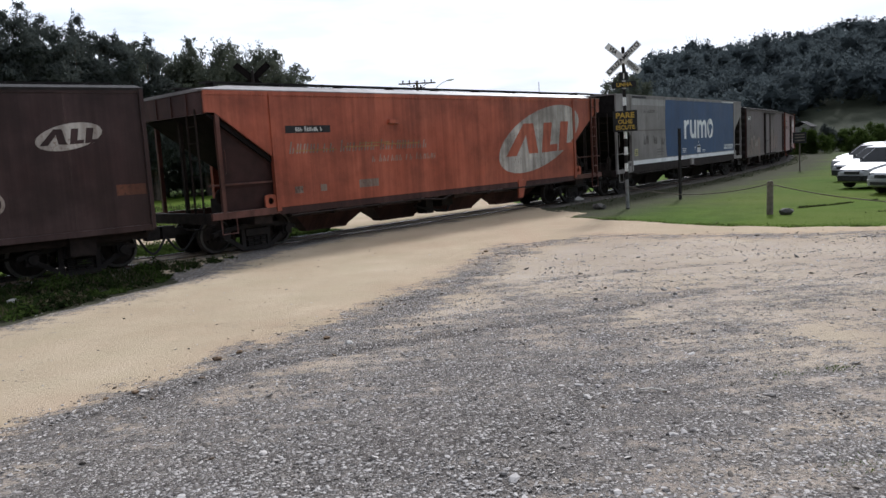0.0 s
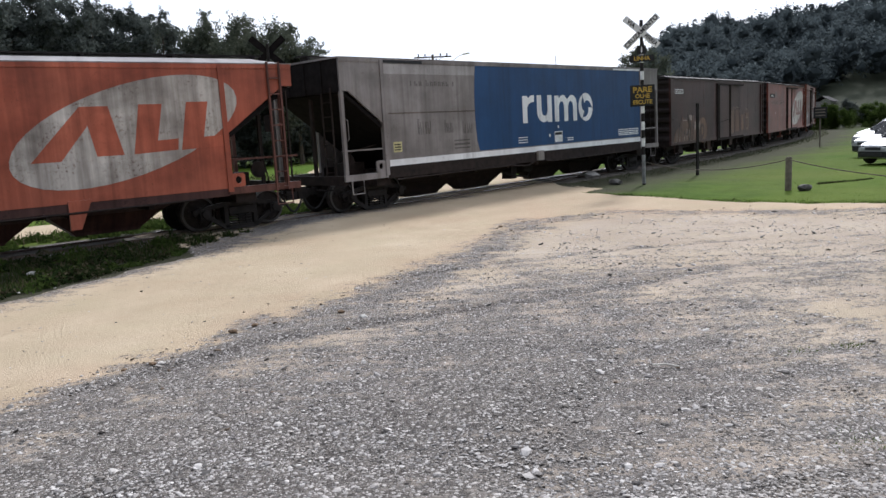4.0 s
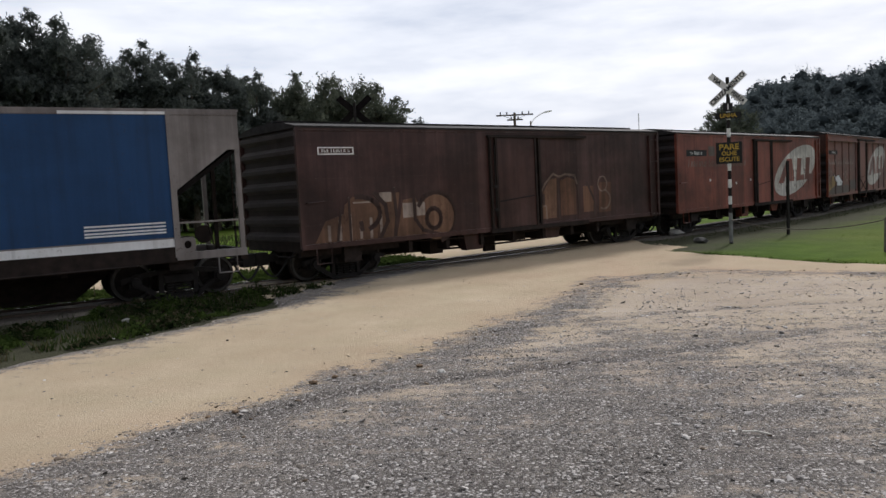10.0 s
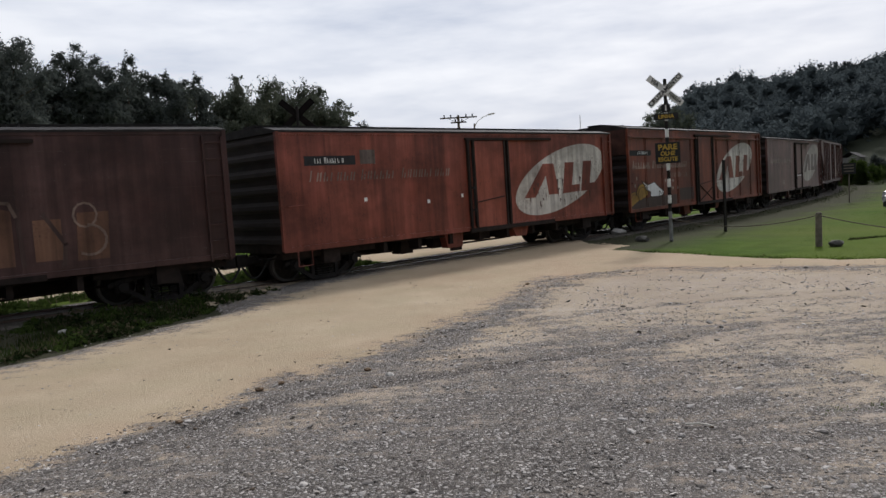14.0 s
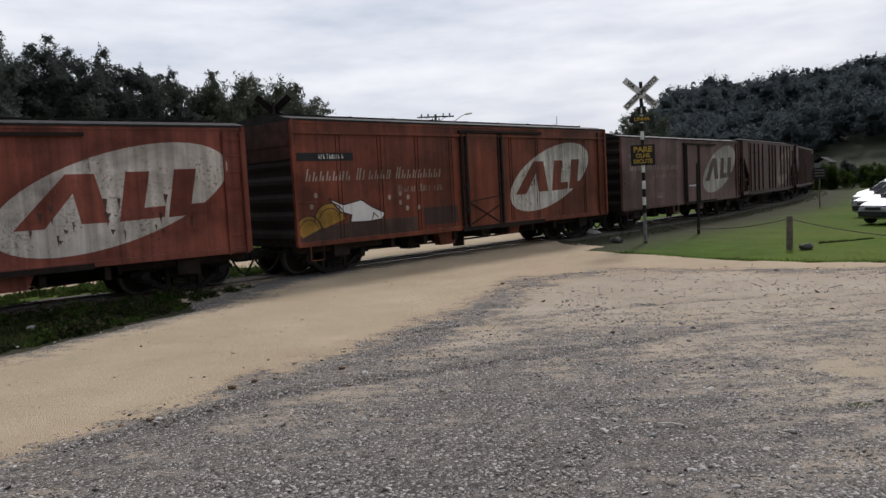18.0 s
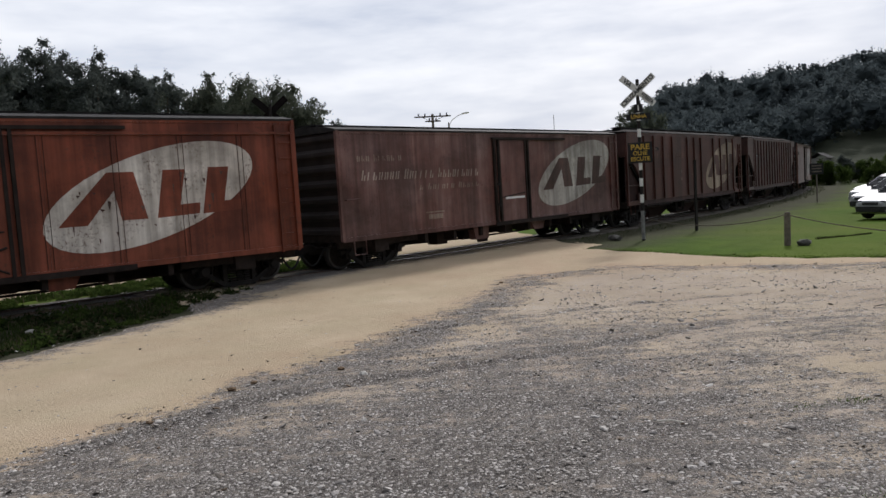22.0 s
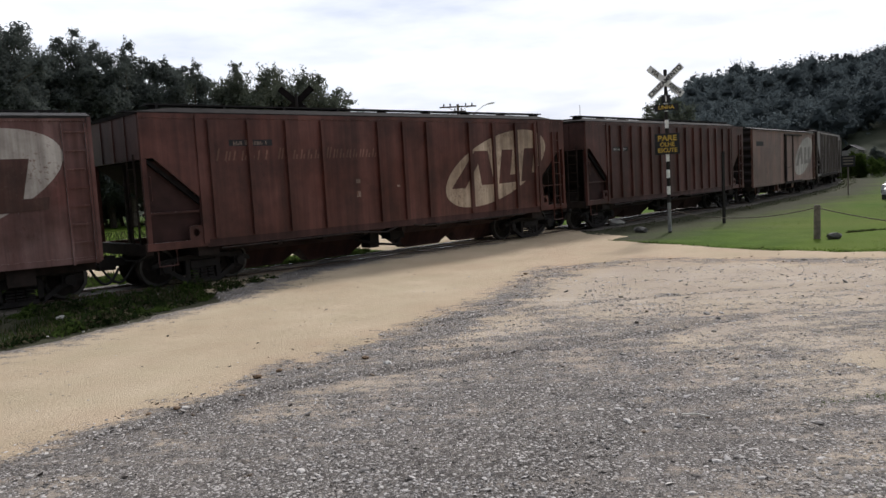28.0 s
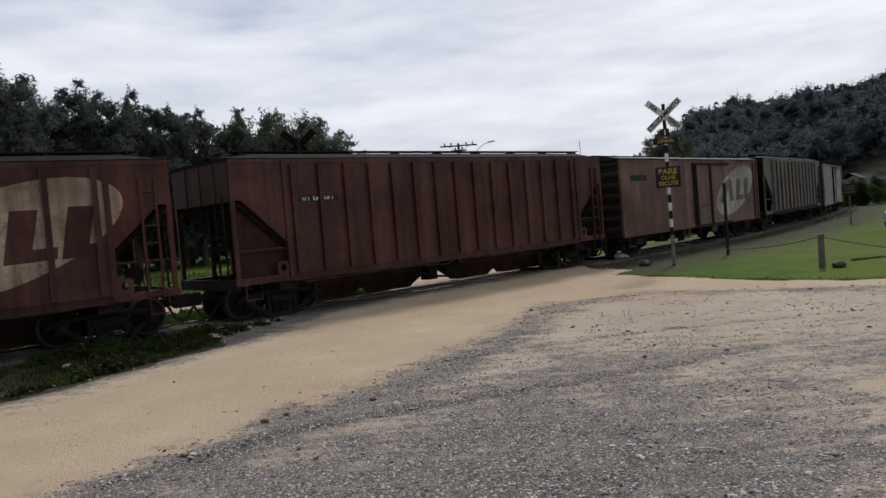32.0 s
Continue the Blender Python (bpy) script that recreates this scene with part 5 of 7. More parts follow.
    mark(w, "number_plate", [rect(-6.4, -5.4, 3.16, 3.34)], MAT_SIGNWHITE, "pale plate with unreadable number")
    mark(w, "plate_field", [rect(-6.36, -5.44, 3.19, 3.31)], maroon, "", 0.007)
    mark(w, "number_mark", bars(-6.3, -5.5, 3.21, 0.08, (3, 6, 1), rng, 0), MAT_SIGNWHITE, "", 0.01)
    mud = worn_paint("dull_pale_spray", (0.20, 0.145, 0.115), (0.09, 0.045, 0.037), 0.9, 0.6)
    rustic = worn_paint("rusty_spray", (0.16, 0.078, 0.045), (0.09, 0.045, 0.037), 0.9, 0.8)
    # tan and orange fills
    fills = [[(-6.6, 1.1), (-5.95, 1.1), (-5.75, 1.75), (-6.3, 1.6)], [(-5.9, 1.06), (-4.85, 1.06), (-4.72, 1.7), (-4.95, 2.1), (-5.5, 2.15), (-5.75, 1.95)], [(-4.8, 1.08), (-4.3, 1.08), (-4.1, 2.2), (-4.7, 2.2)],
             [(-4.25, 1.06), (-3.4, 1.06), (-3.3, 1.5), (-3.6, 2.05), (-4.0, 2.0)]]
    mark(w, "graffiti_fill", fills, graffiti, "faded orange spray fill", 0.0035)
    mark(w, "graffiti_ring", [arc(-2.93, 1.52, 0.62, 0.6, 0, 350, 26)], graffiti, "", 0.0036)
    mark(w, "graffiti_block", [rect(-4.72, -4.36, 1.98, 2.22), rect(-4.02, -3.68, 1.55, 1.92), rect(-3.58, -3.3, 1.58, 1.92)], cream, "pale sprayed block", 0.0055)
    mark(w, "graffiti_run", [rect(-6.25 + 0.3 * k, -6.17 + 0.3 * k, 1.12, 1.5 + 0.12 * (k % 3)) for k in range(6)] + [rect(-4.7, -4.3, 0.99, 1.05), rect(-3.9, -3.2, 0.99, 1.05), rect(-5.5, -4.95, 1.98, 2.02)], cream, "", 0.005)
    dark = stroke(arc(-5.35, 1.72, 0.62, 0.42, 95, -60), 0.12) + stroke([(-5.62, 2.12), (-5.62, 1.05)], 0.07) + stroke([(-4.86, 2.2), (-4.55, 1.9), (-4.5, 1.5), (-4.75, 1.1)], 0.11) + stroke([(-4.28, 2.28), (-4.22, 1.6), (-4.32, 1.0)], 0.10) + stroke([(-3.65, 2.0), (-3.64, 1.5), (-3.4, 1.2), (-2.6, 0.98)], 0.10)
    dark += stroke(arc(-2.93, 1.52, 0.66, 0.64, 150, -75, 16), 0.12) + stroke(arc(-3.02, 1.48, 0.24, 0.26, 0, 360, 14), 0.12) + stroke([(-5.3, 1.5), (-5.28, 1.35)], 0.12) + stroke([(-6.0, 1.05), (-5.85, 1.9)], 0.07)
    mark(w, "graffiti_outline", dark, soot, "dark sprayed outlines", 0.007)
    # the second, fainter piece behind the door
    mark(w, "graffiti_fill", [[(1.15, 1.2), (1.75, 1.2), (1.8, 2.4), (1.5, 2.35), (1.15, 1.95)]], graffiti, "", 0.0035)
    mark(w, "graffiti_fill", [[(1.95, 1.25), (2.65, 1.25), (2.65, 2.3), (2.3, 2.4), (1.95, 2.3)], [(3.0, 1.3), (3.5, 1.3), (3.5, 2.1), (3.0, 2.1)], [(3.75, 1.25), (4.35, 1.25), (4.4, 2.2), (3.8, 2.2)]], rustic, "", 0.0035)
    pale = stroke([(1.0, 1.2), (1.0, 1.85), (1.3, 2.25), (1.65, 2.52), (1.9, 2.42), (2.2, 2.50), (2.62, 2.45), (2.72, 2.2)], 0.06) + stroke([(1.02, 1.55), (1.3, 1.58), (1.32, 1.2)], 0.05) + stroke(arc(3.95, 2.15, 0.22, 0.24, 0, 360, 12), 0.04) + stroke(arc(4.0, 1.65, 0.32, 0.3, 90, -120, 10), 0.05)
    mark(w, "graffiti_arch", pale, mud, "pale sprayed line", 0.007)
    mark(w, "graffiti_outline", stroke([(1.85, 2.4), (1.88, 1.2)], 0.09) + stroke([(2.75, 2.3), (2.8, 1.25)], 0.08) + stroke([(3.2, 2.2), (3.55, 1.6), (3.5, 1.2)], 0.08) + stroke([(1.2, 1.9), (1.2, 1.65)], 0.1), soot, "", 0.0065)
    for k in range(9):
        bm = bmesh.new()
        box(bm, -6.85, 6.85, -HALF - 0.0015, -HALF + 0.01, 1.25 + 0.27 * k, 1.258 + 0.27 * k)
        part("plank_seam", bm, soot, w)

    # brick-orange boxcar
    w = boxcar("brick-orange boxcar with worn white oval", 13.65, 3.79, brick, 0.97, (-0.25, 1.1))
    logo(w, 4.0, 2.32, brick, 2.34, 1.0, MAT_OVAL)
    mark(w, "rust_run", drips(rng, 3.9, 1.95, 1.7, 0.42, 26), mulch, "dark rust runs over the oval", 0.014)
    mark(w, "number_plate", [rect(-6.1, -4.55, 2.97, 3.2)], MAT_BLACK, "dark plate with unreadable number")
    mark(w, "number_mark", bars(-5.8, -4.9, 3.02, 0.12, (3, 6, 1), rng, 0), MAT_SIGNWHITE, "", 0.008)
    mark(w, "faded_lettering", bars(-6.0, -1.2, 2.58, 0.22, (7, 6, 9), rng), MAT_FADED)
    mark(w, "green_patch", [rect(-4.4, -3.9, 2.98, 3.34)], slate)
    mark(w, "bare_spot", [rect(-4.35, -4.25, 2.02, 2.12), rect(-2.15, -2.05, 1.85, 1.95), rect(-0.8, -0.72, 1.95, 2.05)], MAT_SIGNWHITE)

    # tall orange boxcar with a painted bird and lemons
    w = boxcar("tall faded orange boxcar with eave ledge, painted white bird and oval", 13.93, 4.0, amber, 0.93, (-0.75, 0.72), eave=True)
    logo(w, 3.58, 2.40, amber, 2.2, 1.0, MAT_OVAL)
    mark(w, "rust_run", drips(rng, 3.5, 2.2, 1.7, 0.7, 22), mulch, "dark rust runs over the oval", 0.014)
    mark(w, "number_plate", [rect(-6.85, -5.1, 3.0, 3.2)], MAT_BLACK, "dark plate with unreadable number", 0.012)
    mark(w, "number_mark", bars(-6.2, -5.4, 3.05, 0.11, (3, 6, 1), rng, 0), MAT_SIGNWHITE, "", 0.016)
    mark(w, "faded_lettering", bars(-6.65, -1.75, 2.50, 0.25, (7, 6, 9), rng), cream)
    mark(w, "small_lettering", bars(-3.6, -1.8, 2.12, 0.17, (6, 4, 3), rng), MAT_FADED)
    mark(w, "soot_band", [[(-6.9, 1.02), (-2.9, 1.02), (-2.9, 1.42), (-5.0, 1.42), (-6.2, 1.36), (-6.9, 1.3)], rect(-2.6, -1.2, 1.15, 1.65)], soot)
    mark(w, "painted_bird", [[(-5.95, 2.05), (-5.5, 1.88), (-4.9, 1.98), (-4.55, 1.78), (-4.1, 1.60), (-4.2, 1.44), (-4.7, 1.40), (-5.3, 1.42), (-5.25, 1.60), (-5.6, 1.70)]], white, "white painted bird shape", 0.008)
    for cx, cz, r in ((-6.62, 1.33, 0.33), (-5.95, 1.52, 0.42)):
        mark(w, "painted_lemon", [[(cx + 1.15 * r * math.cos(q), cz + r * math.sin(q)) for q in (math.pi * k / 14 for k in range(15))] + [(cx - 0.2, cz - 0.2)]], yellow, "yellow half-round shape", 0.006)
    bird = [(-5.95, 2.05), (-5.5, 1.88), (-4.9, 1.98), (-4.55, 1.78), (-4.1, 1.60), (-4.2, 1.44), (-4.7, 1.40), (-5.3, 1.42), (-5.25, 1.60), (-5.6, 1.70)]
    ink = stroke(bird + bird[:1], 0.035) + stroke([(-4.55, 1.45), (-4.5, 1.62), (-4.35, 1.5)], 0.03)
    for cx, cz, r in ((-6.62, 1.33, 0.33), (-5.95, 1.52, 0.42)):
        ink += stroke(arc(cx, cz, 1.15 * r, r, 0, 180, 12), 0.03) + stroke(arc(cx, cz, 0.8 * r, 0.7 * r, 10, 170, 8), 0.02)
    mark(w, "painted_outline", ink, soot, "thin dark outlines", 0.012)
    dots = [(-6.35, 2.15), (-6.5, 1.88), (-3.9, 2.0), (-3.5, 2.08), (-3.5, 1.85), (-3.2, 1.98), (-3.25, 1.68), (-2.8, 1.68)]
    mark(w, "bare_spot", [[(x + 0.06 * math.cos(q), z + 0.07 * math.sin(q)) for q in (2 * math.pi * k / 10 for k in range(10))] for x, z in dots], cream)

    # chalky red boxcar
    w = boxcar("chalky pinkish-red boxcar with worn white oval", 13.57, 3.78, pink, 0.95, (-0.35, 1.0))
    logo(w, 4.0, 2.45, mulch, 2.2)
    mark(w, "number_mark", bars(-6.15, -4.5, 2.98, 0.15, (3, 5, 1), rng, 0), MAT_FADED)
    mark(w, "faded_lettering", bars(-6.05, -1.3, 2.48, 0.22, (7, 6, 9), rng), cream)
    mark(w, "small_lettering", bars(-3.9, -1.3, 2.15, 0.14, (1, 6, 5), rng), MAT_FADED)
    mark(w, "stencil_box", [rect(-3.7, -2.95, 1.48, 1.52), rect(-3.6, -3.0, 1.3, 1.44)], MAT_FADED)
    mark(w, "bare_strip", [rect(-0.12, 0.88, 1.69, 1.76)], white, "", 0.062)

    tarnish = worn_paint("rust_stained_oval", (0.42, 0.32, 0.23), (0.13, 0.06, 0.035), 0.9, 0.6, pale=(0.58, 0.48, 0.37))
    # ribbed russet hopper with an oval
    w = hopper("russet ribbed hopper wagon with worn white oval", 14.1, 3.88, russet, (-5.45, -4.5, -3.5, -2.5, -0.75, 0.1, 0.95, 2.6, 3.6, 4.6, 5.5), sheet_end=1.36, open_top=2.95, open_in=2.0, closed=chute)
    logo(w, 3.8, 2.45, oxide, 2.15, 1.0, tarnish)
    mark(w, "number_plate", [rect(-5.0, -3.9, 3.18, 3.32)], MAT_BLACK)
    mark(w, "number_mark", bars(-4.9, -4.0, 3.20, 0.09, (3, 6, 1), rng, 0), MAT_FADED, "", 0.008)
    mark(w, "faded_lettering", bars(-5.35, -0.6, 2.86, 0.22, (7, 6, 9), rng), tan)
    mark(w, "bare_spot", [rect(-1.55, -1.42, 2.2, 2.3), rect(-1.55, -1.42, 1.85, 2.0), rect(-0.2, -0.1, 2.05, 2.1)], MAT_FADED)

    # ribbed oxide hopper
    ribs = [-5.5 + 10.9 * i / 14 for i in range(15)]
    w = hopper("dark red-brown ribbed hopper wagon", 14.37, 3.87, oxide, ribs, sheet_end=1.5, open_top=2.95, open_in=1.85, closed=chute)
    mark(w, "number_plate", [rect(-5.35, -4.2, 2.84, 3.0)], MAT_BLACK)
    mark(w, "number_mark", bars(-5.25, -4.3, 2.87, 0.09, (3, 6, 1), rng, 0), MAT_SIGNWHITE, "", 0.008)

    # tan boxcar
    w = boxcar("tan-brown boxcar with worn white oval", 14.0, 3.8, tan, 0.95, (-0.4, 1.0))
    logo(w, 4.1, 2.4, slate)
    mark(w, "number_plate", [rect(-6.2, -4.9, 2.98, 3.2)], MAT_BLACK)
    # grey-brown ribbed hopper
    ribs = [-5.4 + 10.8 * i / 12 for i in range(13)]
    w = hopper("grey-brown ribbed hopper wagon", 14.3, 3.92, slate, ribs, sheet_end=1.5, open_top=3.0, open_in=1.9)
    w = boxcar("ash-grey boxcar with worn white oval", 14.0, 3.8, ash, 0.95, (-0.4, 1.0))
    logo(w, 4.1, 2.4, slate)
    w = boxcar("brown boxcar near the end of the train", 14.0, 3.8, tan, 0.95, (-0.4, 1.0))
    w = hopper("dark brown ribbed hopper wagon", 14.3, 3.9, oxide, ribs, sheet_end=1.5, open_top=3.0, open_in=1.9)


build_train()

# front end of each wagon behind the front of the first one
FRONTS = (0.0, 16.15, 33.97, 52.02, 67.05, 81.85, 96.93, 111.25, 126.43, 141.95, 157.11, 172.55, 187.7, 202.85)

# ---------------------------------------------------------------- plants
# leaf green lifted towards blue-grey to paint a little haze on the trees
MAT_LEAF = leafy("hazed_tree_leaves", (0.078, 0.092, 0.088), (0.132, 0.148, 0.134), 0.35, None, 0.6, 0.42)
MAT_LEAF_PALE = leafy("pale_tree_leaves", (0.080, 0.094, 0.074), (0.145, 0.160, 0.120), 0.4, None, 0.6, 0.42)
# distance haze is mixed into the hill leaves as a paler, bluer colour
MAT_WOODS = leafy("hazed_hill_woods_leaves", (0.100, 0.124, 0.134), (0.124, 0.148, 0.155), 0.22, None, 0.40, 0.5)
MAT_WEED = leafy("weed_leaves", (0.015, 0.025, 0.010), (0.044, 0.064, 0.022), 1.2, (0.085, 0.075, 0.046))
MAT_BLADE = leafy("grass_blades", (0.056, 0.098, 0.011), (0.094, 0.142, 0.021), 0.5, None, 0.7, 0.55)
MAT_RANK = leafy("rank_grass_blades", (0.026, 0.042, 0.014), (0.066, 0.094, 0.032), 0.8, (0.11, 0.096, 0.056), 0.6, 0.45)
MAT_FRESH = leafy("fresh_weed_leaves", (0.040, 0.068, 0.018), (0.088, 0.124, 0.034), 0.9, None, 0.55, 0.45)
NPR = np.random.RandomState(11)


def leaf_cards(centres, ways, size, slim=0.5):
    """Small pointed leaves: a triangle at each centre, roughly facing its way."""
    n = len(centres)
    a = ways + 0.75 * NPR.normal(size=(n, 3))
    a /= np.linalg.norm(a, axis=1)[:, None]
    r = NPR.normal(size=(n, 3))
    u = np.cross(a, r)
    u /= np.linalg.norm(u, axis=1)[:, None]
    v = np.cross(a, u)
    s = (size * NPR.uniform(0.6, 1.35, n))[:, None]
    q = np.stack([centres - u * s * 0.8 - v * s * slim, centres + u * s * 1.2, centres - u * s * 0.6 + v * s * slim], 1).reshape(-1, 3)
    return q, np.arange(3 * n).reshape(n, 3)


def spray_points(centre, radius, twigs, per, rise=0.35, droop=0.18):
    """Leaves strung along twigs that fan out from a limb's end."""
    d = NPR.normal(size=(twigs, 3)) + np.array((0, 0, rise))
    d /= np.linalg.norm(d, axis=1)[:, None]
    reach = radius * NPR.uniform(0.55, 1.15, twigs)
    u = NPR.uniform(0.12, 1.0, (twigs, per)) ** 0.75
    p = d[:, None, :] * (reach[:, None] * u)[..., None]
    p[..., 2] -= droop * reach[:, None] * u * u
    p += NPR.normal(size=p.shape) * (0.04 + 0.05 * radius * u)[..., None]
    return np.asarray(centre) + p.reshape(-1, 3), np.repeat(d, per, 0)


def make_tree(height, spread, label, leaf=None, low=0.25, flat=False, limbs=11, full=1.0, seed=0):
    """A tapered trunk, rising limbs, and sprays of leaves at their ends with gaps between."""
    root = thing("tree", label, "tree", group="trees behind the track")
    rng = random.Random(int(height * 100 + spread * 10) + seed)
    blobs = []
    bm = bmesh.new()
    bend = [(0, 0, -0.2), (rng.uniform(-0.2, 0.2), 0.1, height * 0.25), (rng.uniform(-0.35, 0.35), rng.uniform(-0.3, 0.3), height * 0.55), (rng.uniform(-0.4, 0.4), 0, height * 0.86)]
    tube(bm, bend, 0.024 * height, 8, 0.04)
    for i in range(limbs):
        t = (i + 0.5) / limbs
        h = low + (0.90 - low) * t
        q = 2 * math.pi * (i * 0.382 + rng.uniform(-0.12, 0.12))
        env = (0.45 + 0.55 * t) if flat else max(0.25, math.sin(math.pi * min(0.93, 0.22 + 0.78 * t)) ** 0.7)
        r = spread * env * rng.uniform(0.55, 1.12)
        z0, z1 = height * h * rng.uniform(0.72, 0.86), height * h + rng.uniform(-0.3, 0.5)
        mid = (0.5 * r * math.cos(q), 0.5 * r * math.sin(q), (z0 + z1) / 2 + 0.2)
        end = (r * math.cos(q + 0.2), r * math.sin(q + 0.2), z1)
        tube(bm, [(0.02, 0.05, z0), mid, end], 0.008 * height, 5, 0.015)
        k = (spread / 4.0) ** 0.5
        blobs.append((end, rng.uniform(0.75, 1.25) * k))
        blobs.append((tuple(a + rng.uniform(-0.5, 0.5) for a in mid), rng.uniform(0.7, 1.15) * k))
        blobs.append(((0.2 * mid[0], 0.2 * mid[1], z0 + 0.4), rng.uniform(0.7, 1.1) * k))
        if rng.random() < 0.6:
            blobs.append((tuple(a + rng.uniform(-0.9, 0.9) for a in end), rng.uniform(0.45, 0.8) * k))
    blobs.append(((bend[-1][0], 0.0, height * 0.90), 0.9))
    blobs.append(((bend[-1][0] + rng.uniform(-0.4, 0.4), 0.2, height * 0.98), 0.5))
    part("trunk", bm, MAT_BARK, root)
    cs, ws = [], []
    for c, r in blobs:
        p, d = spray_points(c, r * 1.15, max(12, int(56 * r * r * full)), 17)
        cs.append(p), ws.append(d)
    v, f = leaf_cards(np.concatenate(cs), np.concatenate(ws), 0.105, 0.42)
    part("crown", from_arrays("crown", v.tolist(), f.tolist(), leaf or MAT_LEAF), None, root)
    root["top"] = float(np.percentile(v[:, 2], 99.7))
    return root


def make_palm(height, label):
    root = thing("palm_tree", label, "palm tree", group="trees behind the track")
    bm = bmesh.new()
    tube(bm, [(0, 0, -0.2), (0.15, 0, height * 0.4), (0.05, 0.1, height)], 0.17, 8, 0.11)
    part("trunk", bm, MAT_BARK, root)
    rng = random.Random(3)
    cs, ws = [], []
    for i in range(12):
        q, up = 2 * math.pi * i / 12 + rng.uniform(-0.2, 0.2), rng.uniform(0.35, 1.4)
        for k in range(40):
            t = k / 40
            r = 1.9 * t * math.cos(up) + 0.25 * t
            z = height + 2.3 * t * math.sin(up) - 1.3 * t * t
            for s in (-1, 1):
                w = 0.34 * math.sin(math.pi * min(1, t + 0.12)) * s
                cs.append((r * math.cos(q) - w * math.sin(q) * 0.6, r * math.sin(q) + w * math.cos(q) * 0.6, z - abs(w) * 0.35))
                ws.append((0, 0, 1))
    v, f = leaf_cards(np.array(cs), np.array(ws), 0.24, 0.22)
    part("crown", from_arrays("crown", v.tolist(), f.tolist(), MAT_LEAF), None, root)
    return root


def at_bearing(deg, dist, z=0.0, turn=0.0, size=1.0):
    a = radians(deg)
    return Matrix.Translation((dist * math.sin(a), dist * math.cos(a), z)) @ Matrix.Rotation(turn, 4, "Z") @ Matrix.Diagonal((size, size, size, 1))


def icosa():
    g = (1 + 5 ** 0.5) / 2
    v = np.array([(-1, g, 0), (1, g, 0), (-1, -g, 0), (1, -g, 0), (0, -1, g), (0, 1, g), (0, -1, -g), (0, 1, -g), (g, 0, -1), (g, 0, 1), (-g, 0, -1), (-g, 0, 1)], float)
    f = np.array([(0, 11, 5), (0, 5, 1), (0, 1, 7), (0, 7, 10), (0, 10, 11), (1, 5, 9), (5, 11, 4), (11, 10, 2), (10, 7, 6), (7, 1, 8), (3, 9, 4), (3, 4, 2), (3, 2, 6), (3, 6, 8), (3, 8, 9), (4, 9, 5), (2, 4, 11), (6, 2, 10), (8, 6, 7), (9, 8, 1)])
    return v / np.linalg.norm(v[0]), f


